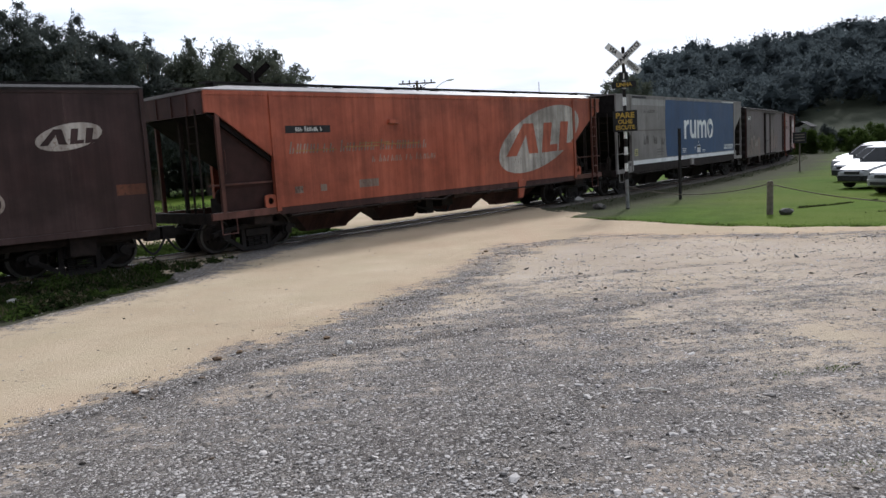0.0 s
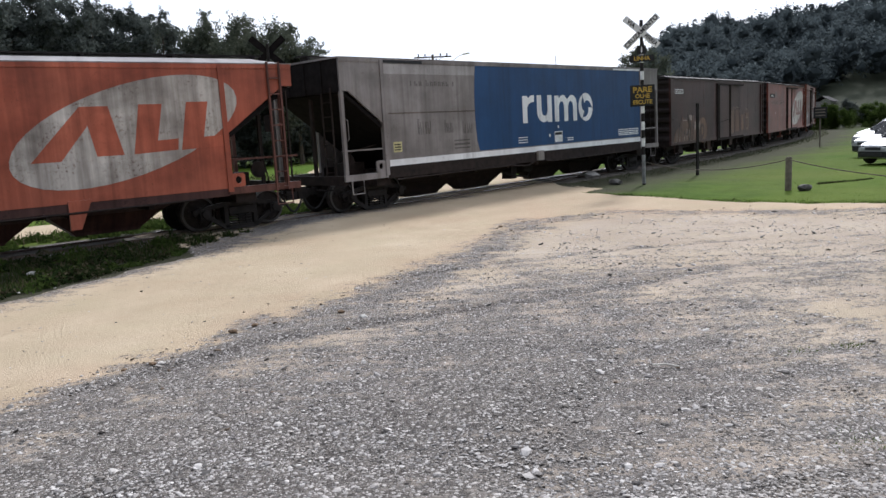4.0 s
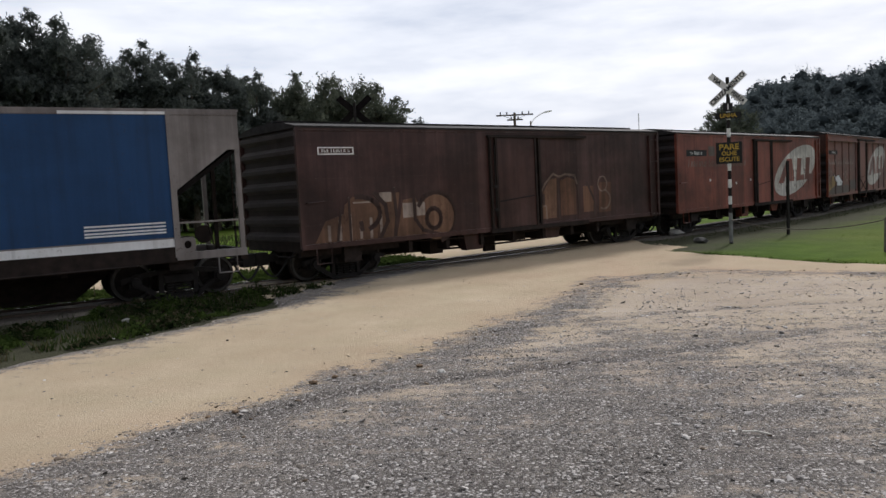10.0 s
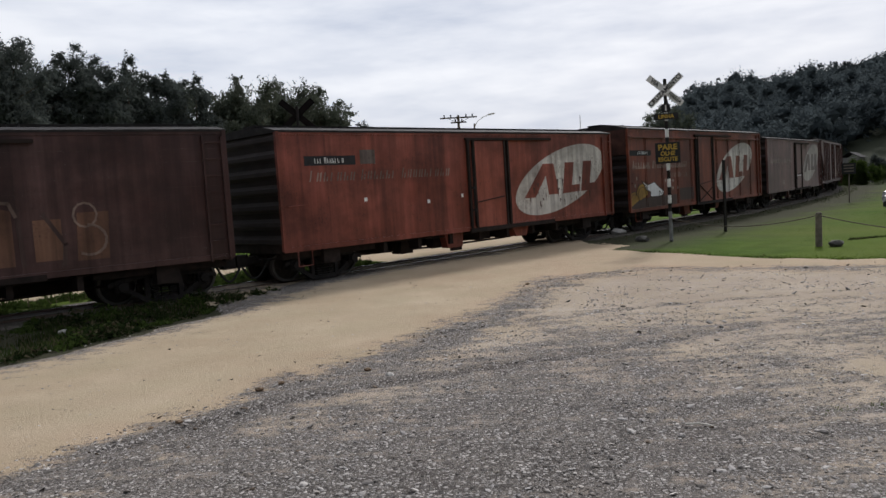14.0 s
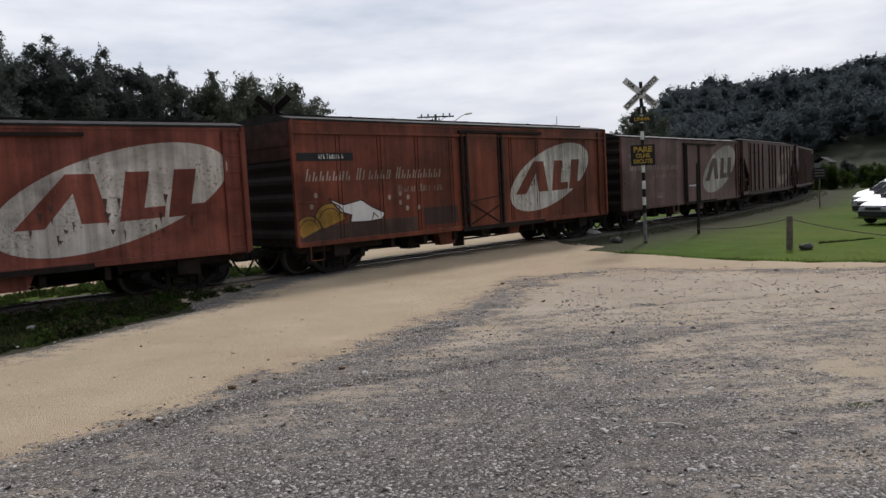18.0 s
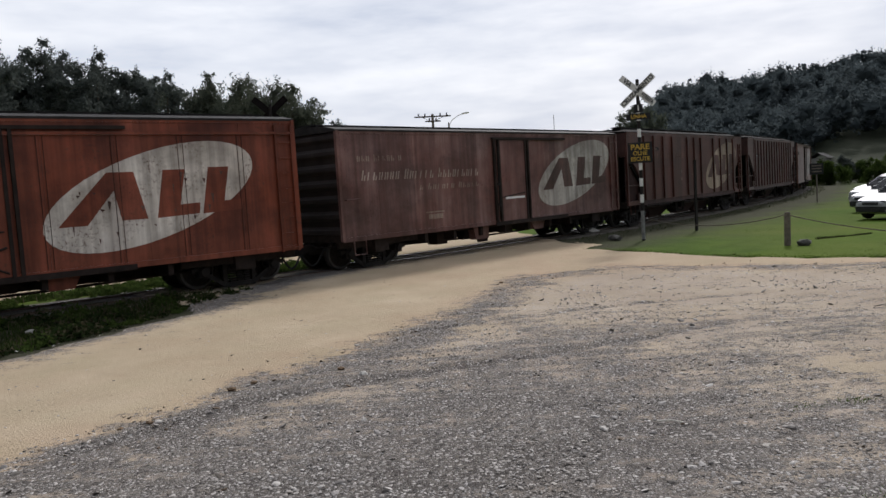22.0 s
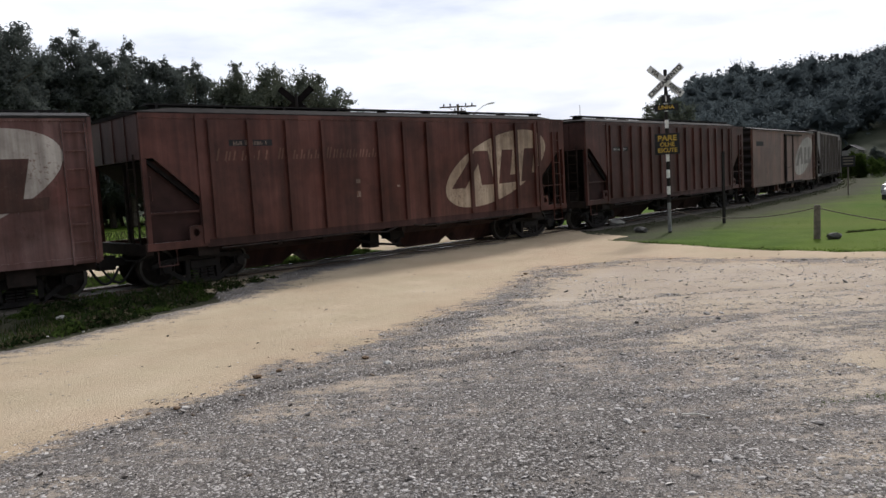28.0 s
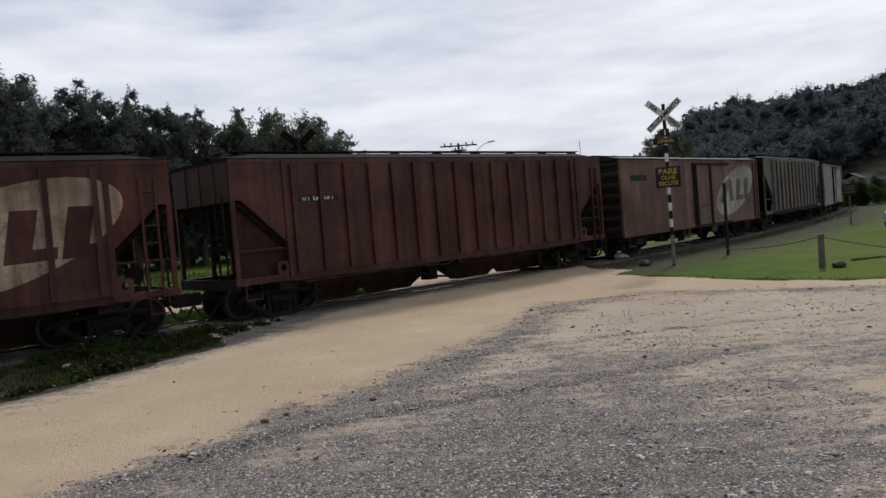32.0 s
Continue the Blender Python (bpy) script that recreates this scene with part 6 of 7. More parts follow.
def build_trees():
    kinds = {
        "a": make_tree(12.0, 4.2, "tall dark broadleaf tree with dense crown", None, 0.16, limbs=17, full=1.15),
        "b": make_tree(11.0, 3.3, "dark broadleaf tree with ragged crown", None, 0.20, limbs=14),
        "f": make_tree(12.5, 2.8, "slender dark tree with narrow uneven crown", None, 0.25, limbs=13, seed=5),
        "c": make_tree(9.0, 4.4, "broad flat-topped tree with open crown", MAT_LEAF_PALE, 0.40, True, 12, 0.8),
        "d": make_tree(8.0, 3.0, "smaller pale-leaved tree with gaps in the crown", MAT_LEAF_PALE, 0.28, limbs=10, full=0.7),
        "g": make_tree(3.0, 2.6, "low green shrub at the edge of the field", MAT_FRESH, 0.06, limbs=10),
        "e": make_tree(5.0, 3.0, "low dark shrubby tree", None, 0.10, limbs=12),
    }
    tall = {k: o["top"] for k, o in kinds.items()}
    # bearing, distance, elevation of the top, kind
    rows = [(-44, 56, 13.6, "a"), (-40.5, 58, 12.8, "b"), (-38.5, 57, 12.6, "f"), (-37, 55, 12.7, "a"), (-35.2, 57, 12.6, "b"), (-33.6, 59, 12.3, "a"), (-32.3, 58, 12.2, "f"), (-31.2, 56, 12.1, "b"),
            (-29.9, 60, 10.9, "a"), (-28.4, 63, 10.1, "b"), (-26.7, 61, 11.0, "f"), (-25.4, 64, 10.0, "a"), (-24.0, 62, 10.2, "b"), (-22.6, 64, 9.1, "a"), (-20.9, 65, 9.0, "b"), (-19.6, 64, 8.8, "b")]
    # lower and thinner trees towards the road
    rows += [(-17.2, 70, 7.9, "d"), (-16.1, 68, 8.8, "c"), (-13.9, 70, 8.3, "c"), (-14.9, 74, 7.4, "d"), (-12.2, 75, 7.2, "d"), (-10.7, 70, 7.8, "d"), (-9.6, 73, 6.9, "d"), (-8.4, 84, 5.1, "e"), (-6.8, 88, 3.8, "e")]
    # a second row behind
    rows += [(-36, 70, 10.5, "b"), (-32.5, 72, 10.2, "a"), (-30.8, 74, 9.6, "b"), (-28.0, 74, 9.0, "a"), (-24.4, 76, 8.6, "b"), (-21.8, 76, 8.0, "b"), (-15.6, 80, 6.0, "e"), (-13.0, 78, 6.0, "e")]
    # the low hedge at their feet
    rows += [(-42 + 2.15 * k, 60 + 0.8 * k, 6.6 - 0.20 * k, "e") for k in range(16) if k != 11]
    # single trees at the foot of the hill
    rows += [(13.6, 82, 4.9, "d"), (14.6, 84, 4.7, "d"), (12.4, 95, 3.3, "e"), (24.0, 86, -0.2, "g"), (25.0, 92, 0.1, "g"), (26.1, 90, 0.3, "g"), (27.0, 96, 0.5, "e"), (27.9, 95, 0.2, "g"), (29.0, 92, 0.1, "g"), (30.0, 97, 0.4, "g"), (31.3, 95, 0.2, "g")]
    used = {}
    for i, (deg, dist, el, kind) in enumerate(rows):
        top = 2.15 + dist * math.tan(radians(el))
        a = radians(deg)
        z = float(land(np.array([dist * math.sin(a)]), np.array([dist * math.cos(a)]))[0])
        slim = {"a": 0.88, "b": 0.90, "c": 0.85, "d": 0.88, "e": 1.05, "f": 0.95, "g": 1.0}[kind]
        m = at_bearing(deg, dist, z, i * 1.9, max(0.25, (top - z)) / tall[kind]) @ Matrix.Diagonal((slim, slim, 1, 1))
        if kind in used:
            copy_thing(kinds[kind], m @ Matrix.Diagonal((*used[kind], 1)))
        else:
            used[kind] = [1 / v for v in m.to_scale()]
            kinds[kind].matrix_basis = m
    palm = make_palm(10.4, "feathery palm standing above the tree row")
    palm.matrix_basis = at_bearing(-22.0, 71, 0, 0.4, 1.18)
    copy_thing(palm, at_bearing(-20.6, 72, 0, 2.0, 0.99))
    copy_thing(palm, at_bearing(-18.9, 73, 0, 1.1, 0.92))


def build_woods():
    """The wooded hill and the far ridge: nobody could count these crowns."""
    cs, ws, cores = [], [], []
    bv, bf = icosa()
    for n, (b0, b1), (r0, r1), per, crown, ridge in ((1450, (11.0, 40), (128, 250), 330, (1.7, 4.0), False), (420, (-60, 14), (300, 520), 60, (5, 9), True)):
        for i in range(n):
            deg, r = NPR.uniform(b0, b1), NPR.uniform(r0, r1)
            if not ridge and r < np.interp(deg, (11, 20, 23, 26, 40, 60), (130, 134, 142, 156, 160, 160)):
                continue
            a = radians(deg)
            x, y = r * math.sin(a), r * math.cos(a)
            z = float(hill(np.array([x]), np.array([y]))[0])
            h = (NPR.uniform(4.2, 8.2) + 3.0 * (NPR.uniform() < 0.07)) * (1.3 if ridge else 1) * (0.75 if deg < 15 and not ridge else 1)
            c = NPR.uniform(*crown)
            for k, (dx, dz, q) in enumerate(((0.0, h - c * 0.75, 1.0), (NPR.normal() * 1.6, h * 0.62, 0.75), (NPR.normal() * 1.6, h * 0.32, 0.8))):
                at = np.array((x + dx, y + NPR.normal() * 0.6 * k, z + dz))
                core = bv * NPR.uniform(0.35, 0.66, (12, 1)) * c * q * np.array((1, 1, 0.8)) + at
                cores.append(core)
                p, d = spray_points(at, c * q, max(4, int(per * q) // (10 if k == 0 else 18)), 10, 0.5, 0.1)
                cs.append(p), ws.append(d)
    # thin tall crowns that stand clear of the crest
    for i in range(46):
        deg = NPR.uniform(13.5, 34)
        a, r = radians(deg), NPR.uniform(205, 235)
        x, y = r * math.sin(a), r * math.cos(a)
        z = float(hill(np.array([x]), np.array([y]))[0])
        h = NPR.uniform(7.0, 9.5)
        for k in range(5):
            p, d = spray_points((x + NPR.normal() * 1.3, y + NPR.normal() * 0.8, z + h - NPR.uniform(0, 2.2)), NPR.uniform(0.6, 1.1), 9, 9, 0.5, 0.1)
            cs.append(p), ws.append(d)
        p = np.stack([x + 0.05 * NPR.normal(size=14), np.full(14, y), z + np.linspace(0.5, h - 0.8, 14)], 1)
        cs.append(p), ws.append(np.tile((1.0, 0, 0), (14, 1)))
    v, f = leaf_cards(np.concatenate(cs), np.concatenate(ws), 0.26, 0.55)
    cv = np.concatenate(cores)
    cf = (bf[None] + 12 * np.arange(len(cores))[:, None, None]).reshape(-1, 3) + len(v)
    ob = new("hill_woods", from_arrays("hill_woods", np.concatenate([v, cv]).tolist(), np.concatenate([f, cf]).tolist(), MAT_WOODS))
    tagged(ob, "dense woods covering the hill, haze painted into the leaf colour", "woods", kind="stuff")


def weed_mounds(name, label, x, y, height, mat, size=0.045, per=55):
    """Low leafy plants: arching stems with leaves, each plant a mound of its own height."""
    cs, ws = [], []
    z = land(x, y)
    for px, py, pz, h in zip(x, y, z, height):
        n = max(14, int(per * (0.4 + 2.0 * h)))
        u, q = NPR.uniform(0.0, 1.0, n) ** 0.6, NPR.uniform(0, 2 * math.pi, n)
        r = (0.10 + 0.55 * h) * u
        leaf = np.stack([px + r * np.cos(q), py + r * np.sin(q), pz + h * (1 - 0.75 * u * u) * NPR.uniform(0.25, 1.1, n)], 1)
        cs.append(leaf)
        ws.append(np.stack([0.6 * np.cos(q), 0.6 * np.sin(q), np.ones(n)], 1))
    v, f = leaf_cards(np.concatenate(cs), np.concatenate(ws), size, 0.5)
    tagged(new(name, from_arrays(name, v.tolist(), f.tolist(), mat)), label, "weeds", kind="stuff")


def build_verge_weeds():
    pts = np.array(VERGE[2:])

    def verge_places(n, off0, off1):
        i, t, off = NPR.randint(0, len(pts) - 1, n), NPR.uniform(size=n)[:, None], NPR.uniform(off0, off1, n)[:, None]
        p, d = pts[i] * (1 - t) + pts[i + 1] * t, pts[i + 1] - pts[i]
        d = d / np.linalg.norm(d, axis=1)[:, None]
        q = p + np.stack([-d[:, 1], d[:, 0]], 1) * off
        dist, s = track_distance(q[:, 0], q[:, 1])
        return q[:, 0], q[:, 1], dist, s, off[:, 0]
    x, y, dist, s, off = verge_places(2400, 0.25, 2.6)
    lush = wobble(x, y, 0.7, 51.0) + 0.6 * wobble(x, y, 2.2, 52.0)
    keep = (dist > 1.0) & (s < -8.6 + 1.5 * NPR.uniform(size=len(x)) ** 3) & (lush > -0.15) & ((dist > 1.45) | (NPR.uniform(size=len(x)) < 0.4))
    h = (0.06 + 0.36 * np.clip(lush + 0.1, 0, 1)) * NPR.uniform(0.6, 1.3, len(x)) * (0.5 + 0.5 * np.clip(off / 0.9, 0, 1)) * np.where(dist < 1.6, 0.5, 1)
    dark = wobble(x, y, 1.6, 55.0) < 0.12
    weed_mounds("verge_weeds", "low leafy dark green weeds along the track verge", x[keep & dark], y[keep & dark], h[keep & dark], MAT_WEED)
    weed_mounds("verge_herbs", "fresh light green herbs among the weeds", x[keep & ~dark], y[keep & ~dark], h[keep & ~dark] * 1.1, MAT_FRESH)
    # rank growth on the far side of the rails
    n = 3000
    q, off = NPR.uniform(-46, -3.0, n), 0.72 + 3.4 * NPR.uniform(size=n) ** 1.3
    px, py, th = np.interp(q, TRACK_S, TX), np.interp(q, TRACK_S, TY), np.interp(q, TRACK_S, TH)
    x, y = px - np.sin(th) * off, py + np.cos(th) * off
    lush = wobble(x, y, 0.6, 56.0) + 0.5 * wobble(x, y, 2.0, 57.0)
    road = np.minimum(-polyline_side(FAR_LEFT, x, y), polyline_side(FAR_RIGHT, x, y))
    keep = (lush > -0.3) & (road < -0.2)
    weed_mounds("far_side_weeds", "lush green weeds beyond the rails", x[keep], y[keep], ((0.08 + 0.32 * np.clip(lush + 0.1, 0, 1)) * NPR.uniform(0.6, 1.2, n) * np.clip((off - 0.3) / 1.2, 0.3, 1))[keep], MAT_FRESH, 0.055)


def blade_points(n):
    """Places for tall grass in the verge between the road and the rails."""
    pts = np.array(VERGE[2:])
    i, t, off = NPR.randint(0, len(pts) - 1, n), NPR.uniform(size=n)[:, None], NPR.uniform(0.35, 2.3, n)[:, None]
    p, d = pts[i] * (1 - t) + pts[i + 1] * t, pts[i + 1] - pts[i]
    d = d / np.linalg.norm(d, axis=1)[:, None]
    q = p + np.stack([-d[:, 1], d[:, 0]], 1) * off
    dist, s = track_distance(q[:, 0], q[:, 1])
    clump = wobble(q[:, 0], q[:, 1], 0.9, 31.0) + 0.5 * wobble(q[:, 0], q[:, 1], 3.0, 32.0)
    keep = (dist > 1.0) & (s < -8.5) & (clump > -0.05)
    return q[keep, 0], q[keep, 1]


def blades(name, x, y, h, lean, label, mat=None, wide=0.09):
    n = len(x)
    z = land(x, y)
    q = NPR.uniform(0, 2 * math.pi, n)
    w = 0.006 + wide * h * NPR.uniform(0.5, 1, n)
    tip = np.stack([x + lean * h * NPR.normal(size=n), y + lean * h * NPR.normal(size=n), z + h], 1)
    a = np.stack([x - w * np.cos(q), y - w * np.sin(q), z - 0.02], 1)
    b = np.stack([x + w * np.cos(q), y + w * np.sin(q), z - 0.02], 1)
    v = np.stack([a, b, tip], 1).reshape(-1, 3)
    ob = new(name, from_arrays(name, v.tolist(), np.arange(3 * n).reshape(n, 3).tolist(), mat or MAT_BLADE))
    return tagged(ob, label, "grass", kind="stuff")


def build_grass():
    n = 170000
    y = 16.5 + 34 * NPR.uniform(size=n) ** 1.7
    x = NPR.uniform(2, 34, n)
    d, s = track_distance(x, y)
    edge = polyline_side(LAWN_EDGE, x, y)
    jag = 0.32 * wobble(x, y, 0.9, 3.0) + 0.13 * wobble(x, y, 3.7, 5.0)
    right = (x - np.interp(y, TY, TX)) > 0
    keep = (edge - jag > -0.08) & (d > 1.9) & right & ((edge < 0.7) | (NPR.uniform(size=n) < 0.12))
    x, y, edge = x[keep], y[keep], edge[keep]
    h = NPR.uniform(0.008, 0.020, len(x)) * (0.8 + 1.6 * np.exp(-edge / 0.35))
    blades("lawn_grass", x, y, h, 0.7, "short mown green grass beside the crossing", None, 0.34)
    # longer grass left standing in strips and along the ragged edge
    cs = []
    for line, n, wide in (([(10.2, 22.6), (12.0, 22.9), (13.6, 23.6)], 2600, 0.06), ([(11.2, 20.1), (12.6, 20.2)], 350, 0.06), ([(11.0, 17.4), (12.6, 17.1), (15.0, 16.6)], 1500, 0.12), (LAWN_EDGE[2:7], 1500, 0.16)):
        pts = np.array(line)
        i, t = NPR.randint(0, len(pts) - 1, n), NPR.uniform(size=n)[:, None]
        cs.append(pts[i] * (1 - t) + pts[i + 1] * t + NPR.normal(size=(n, 2)) * wide)
    q = np.concatenate(cs)
    q = q[wobble(q[:, 0], q[:, 1], 1.6, 71.0) > -0.05]
    blades("ragged_grass", q[:, 0], q[:, 1], NPR.uniform(0.02, 0.07, len(q)), 0.7, "ragged strips of longer grass in the lawn", MAT_RANK, 0.12)
    n = 26000
    x, y = NPR.uniform(-26, -1, n), NPR.uniform(4, 48, n)
    d, s = track_distance(x, y)
    far = (x - np.interp(y, TY, TX)) < 0
    road = np.minimum(-polyline_side(FAR_LEFT, x, y), polyline_side(FAR_RIGHT, x, y))
    keep = far & (d > 1.7) & (road < -0.1) & ((d < LANE[0]) | (d > LANE[1]))
    x, y = x[keep], y[keep]
    blades("rough_grass", x, y, NPR.uniform(0.08, 0.3, len(x)), 0.4, "rough grass on the far side of the track", MAT_RANK)
    x, y = blade_points(11000)
    blades("verge_grass", x, y, NPR.uniform(0.05, 0.20, len(x)), 0.5, "uncut grass in the verge beside the rails", MAT_RANK)
    # grass over the ballast edge
    n = 5000
    q = NPR.uniform(-40, 70, n)
    off = NPR.uniform(1.2, 2.6, n)
    px, py, th = np.interp(q, TRACK_S, TX), np.interp(q, TRACK_S, TY), np.interp(q, TRACK_S, TH)
    keep = (q < -9.5) | (q > 4.0)
    x, y = (px + np.sin(th) * off)[keep], (py - np.cos(th) * off)[keep]
    blades("trackside_grass", x, y, NPR.uniform(0.03, 0.12, len(x)), 0.6, "uneven grass growing along the ballast", MAT_RANK)


def build_tufts():
    for px, py, r, k in ((3.51, 6.78, 0.16, 130), (3.05, 6.68, 0.2, 70), (3.9, 6.0, 0.25, 120), (2.6, 4.7, 0.3, 160), (3.4, 4.6, 0.25, 130), (4.6, 6.9, 0.2, 60)):
        x, y = px + r * NPR.normal(size=k) * 0.5, py + r * 0.6 * NPR.normal(size=k) * 0.5
        ob = blades("grass_tuft", x, y, NPR.uniform(0.012, 0.036, k), 0.9, "small flattened grass tuft in the gravel")
        ob.location.z = 0.035
        ob["group"] = "tufts in the yard"


# ---------------------------------------------------------------- loose stones
def stone_material():
    m, N, K, b = nodes_of("yard_stones", 0.9, 0, 0.2)
    g = N("ShaderNodeNewGeometry")
    c = ramp_of(N, K, g.outputs["Random Per Island"], 0.0, 1.0, (0.070, 0.064, 0.060, 1), (0.62, 0.58, 0.545, 1))
    warm = mixed(N, K, ramp_of(N, K, noise_tex(N, K, g.outputs["Position"], 1.1, 3), 0.45, 0.65), c, (0.33, 0.27, 0.20))
    c = mixed(N, K, 0.35, c, warm)
    K(mixed(N, K, 0.4, c, ramp_of(N, K, noise_tex(N, K, g.outputs["Position"], 60, 4), 0.3, 0.7, (0.6, 0.6, 0.6, 1), (1, 1, 1, 1)), "MULTIPLY"), b.inputs["Base Color"])
    return m


def stones_at(x, y, z, r, flat):
    bv, bf = icosa()
    n = len(x)
    jit = bv[None] * NPR.uniform(0.72, 1.2, (n, 12, 1))
    sc = np.stack([r * NPR.uniform(0.8, 1.5, n), r * NPR.uniform(0.6, 1.1, n), r * flat * NPR.uniform(0.6, 1.2, n)], 1)
    v = jit * sc[:, None]
    q = NPR.uniform(0, 2 * math.pi, n)
    c, s = np.cos(q)[:, None], np.sin(q)[:, None]
    tilt = NPR.normal(size=n)[:, None] * 0.25
    vx, vy, vz = v[..., 0], v[..., 1], v[..., 2]
    vz = vz + vx * tilt
    v = np.stack([x[:, None] + c * vx - s * vy, y[:, None] + s * vx + c * vy, z[:, None] + vz + (r * flat * 0.35)[:, None]], -1)
    f = (bf[None] + 12 * np.arange(n)[:, None, None]).reshape(-1, 3)
    return v.reshape(-1, 3), f


def build_stones():
    mat = stone_material()
    n = 52000
    y = 3.9 + 13.5 * NPR.uniform(size=n) ** 1.9
    x = NPR.uniform(-0.62, 0.72, n) * (y + 1.0)
    low = -polyline_side(SAND_EDGE, x, y)
    dens = np.clip(0.02 + 0.5 * np.exp(-((low - 0.15) / 0.22) ** 2) * (y < 13) + smooth(-0.35, 0.9, low + 0.5 * wobble(x, y, 0.8, 2.0)) * (0.40 + 0.75 * wobble(x, y, 0.55, 7.0) + 0.35 * smooth(11, 5, y)), 0.012, 1)
    bare = np.zeros(n)
    for px, py, r in ((3.5, 7.35, 0.9), (4.5, 8.0, 1.4), (5.6, 9.6, 1.8), (4.9, 6.6, 0.9)):
        bare = np.maximum(bare, np.exp(-(((x - px) / r) ** 2 + ((y - py) / (r * 0.7)) ** 2)))
    keep = NPR.uniform(size=n) < dens * (1 - 0.85 * bare)
    x, y = x[keep], y[keep]
    r = 0.007 + 0.012 * NPR.uniform(size=len(x)) ** 2.0 + 0.022 * (NPR.uniform(size=len(x)) < 0.010)
    r = r * (1 + 0.055 * np.clip(y - 5.5, 0, 9))
    v, f = stones_at(x, y, land(x, y) + 0.043, r, 0.42)
    tagged(new("loose_gravel", from_arrays("loose_gravel", v.tolist(), f.tolist(), mat)), "loose grey crushed stones scattered over the yard", "gravel", kind="stuff")
    # brown clods and crumbs where the sand meets the stone
    earth = plain("dark_earth_crumb", (0.15, 0.112, 0.080), 0.95, 0, 0.45, 9, 0.6)
    n = 26000
    y = 4.5 + 14 * NPR.uniform(size=n)
    x = NPR.uniform(-6, 9, n)
    low = -polyline_side(SAND_EDGE, x, y)
    clump = wobble(x, y, 1.4, 61.0) + 0.6 * wobble(x * 0.5, y, 4.0, 62.0)
    chance = 0.5 * np.exp(-((low - 0.15) / 0.5) ** 2) * smooth(-0.1, 0.5, clump) + 0.008 * smooth(0.0, 1.0, low) * smooth(0.1, 0.5, clump) + 0.004
    keep = NPR.uniform(size=n) < chance
    x, y = x[keep], y[keep]
    v, f = stones_at(x, y, land(x, y) + 0.043, 0.010 + 0.022 * NPR.uniform(size=len(x)) ** 2.5, 0.5)
    tagged(new("earth_crumbs", from_arrays("earth_crumbs", v.tolist(), f.tolist(), earth)), "brown earth crumbs along the sandy road", "earth", kind="stuff")
    pale = plain("pale_stone", (0.42, 0.40, 0.37), 0.9, 0, 0.25, 20, 0.4)
    rock = plain("dark_rock", (0.10, 0.095, 0.088), 0.95, 0, 0.4, 12, 0.6)
    clay = plain("earth_clod", (0.20, 0.135, 0.085), 0.95, 0, 0.35, 30, 0.8)
    for px, py, r, mt, label, cat in ((-1.11, 8.82, 0.06, pale, "pale stone at the border of the gravel", "stone"), (-3.39, 4.73, 0.085, pale, "flat pale stone lying in the gravel", "stone"), (-3.0, 4.55, 0.06, pale, "flat pale stone lying in the gravel", "stone"),
                                      (-2.54, 8.47, 0.05, clay, "brown clod of earth beside the sand", "clod"), (-2.36, 8.75, 0.04, clay, "brown clod of earth beside the sand", "clod"), (-3.03, 7.35, 0.036, clay, "brown clod of earth beside the sand", "clod"), (-3.25, 7.2, 0.03, clay, "brown clod of earth beside the sand", "clod"), (-1.41, 9.18, 0.045, clay, "brown clod of earth beside the sand", "clod"), (1.02, 16.5, 0.045, clay, "brown clod of earth beside the sand", "clod"),
                                      (9.54, 20.96, 0.22, rock, "dark rock lying on the grass by the post", "rock"), (5.59, 26.4, 0.25, rock, "dark rock lying on the grass", "rock"), (-7.4, 13.3, 0.10, pale, "white stone in the weeds", "stone"), (5.3, 29.2, 0.3, pale, "pale rock lying beside the track", "rock")):
        bv, bf = icosa()
        bm = bmesh.new()
        rng = random.Random(int(px * 100))
        vs = [bm.verts.new((a * r * rng.uniform(0.9, 1.5), b * r * rng.uniform(0.7, 1.1), c * r * 0.6 * rng.uniform(0.8, 1.1))) for a, b, c in bv]
        for t in bf:
            bm.faces.new([vs[i] for i in t])
        bmesh.ops.subdivide_edges(bm, edges=bm.edges[:], cuts=1, smooth=0.6, fractal=0.25, seed=int(abs(px) * 10))
        ob = new(cat, mesh_of(cat, bm, mt))
        ob.location = (px, py, float(land(np.array([px]), np.array([py]))[0]) + (0.05 if py < 19 else 0.0) + r * 0.3)
        ob.rotation_euler.z = rng.uniform(0, 6)
        tagged(ob, label, cat, "loose stones")
    bm = bmesh.new()
    tube(bm, [(-0.11, 0, 0), (0, 0.012, 0.008), (0.11, -0.01, 0)], 0.009, 6, 0.006)
    ob = new("stick", mesh_of("stick", bm, plain("bleached_wood", (0.66, 0.62, 0.55), 0.85, 0, 0.2, 20, 0.3)))
    ob.matrix_basis = pose(1.76, 6.42, 0.065, 0, 0, -18)
    tagged(ob, "pale bleached stick lying on the gravel", "stick")


# ---------------------------------------------------------------- signs, posts, poles
def letters(body, size, depth=0.004):
    cu = bpy.data.curves.new("letters", "FONT")
    cu.body, cu.size, cu.extrude, cu.align_x, cu.align_y = body, size, depth, "CENTER", "CENTER"
    cu.offset = 0.006 * size / 0.2
    ob = bpy.data.objects.new("letters", cu)
    scene.collection.objects.link(ob)
    me = bpy.data.meshes.new_from_object(ob.evaluated_get(bpy.context.evaluated_depsgraph_get()))
    bpy.data.objects.remove(ob)
    return me


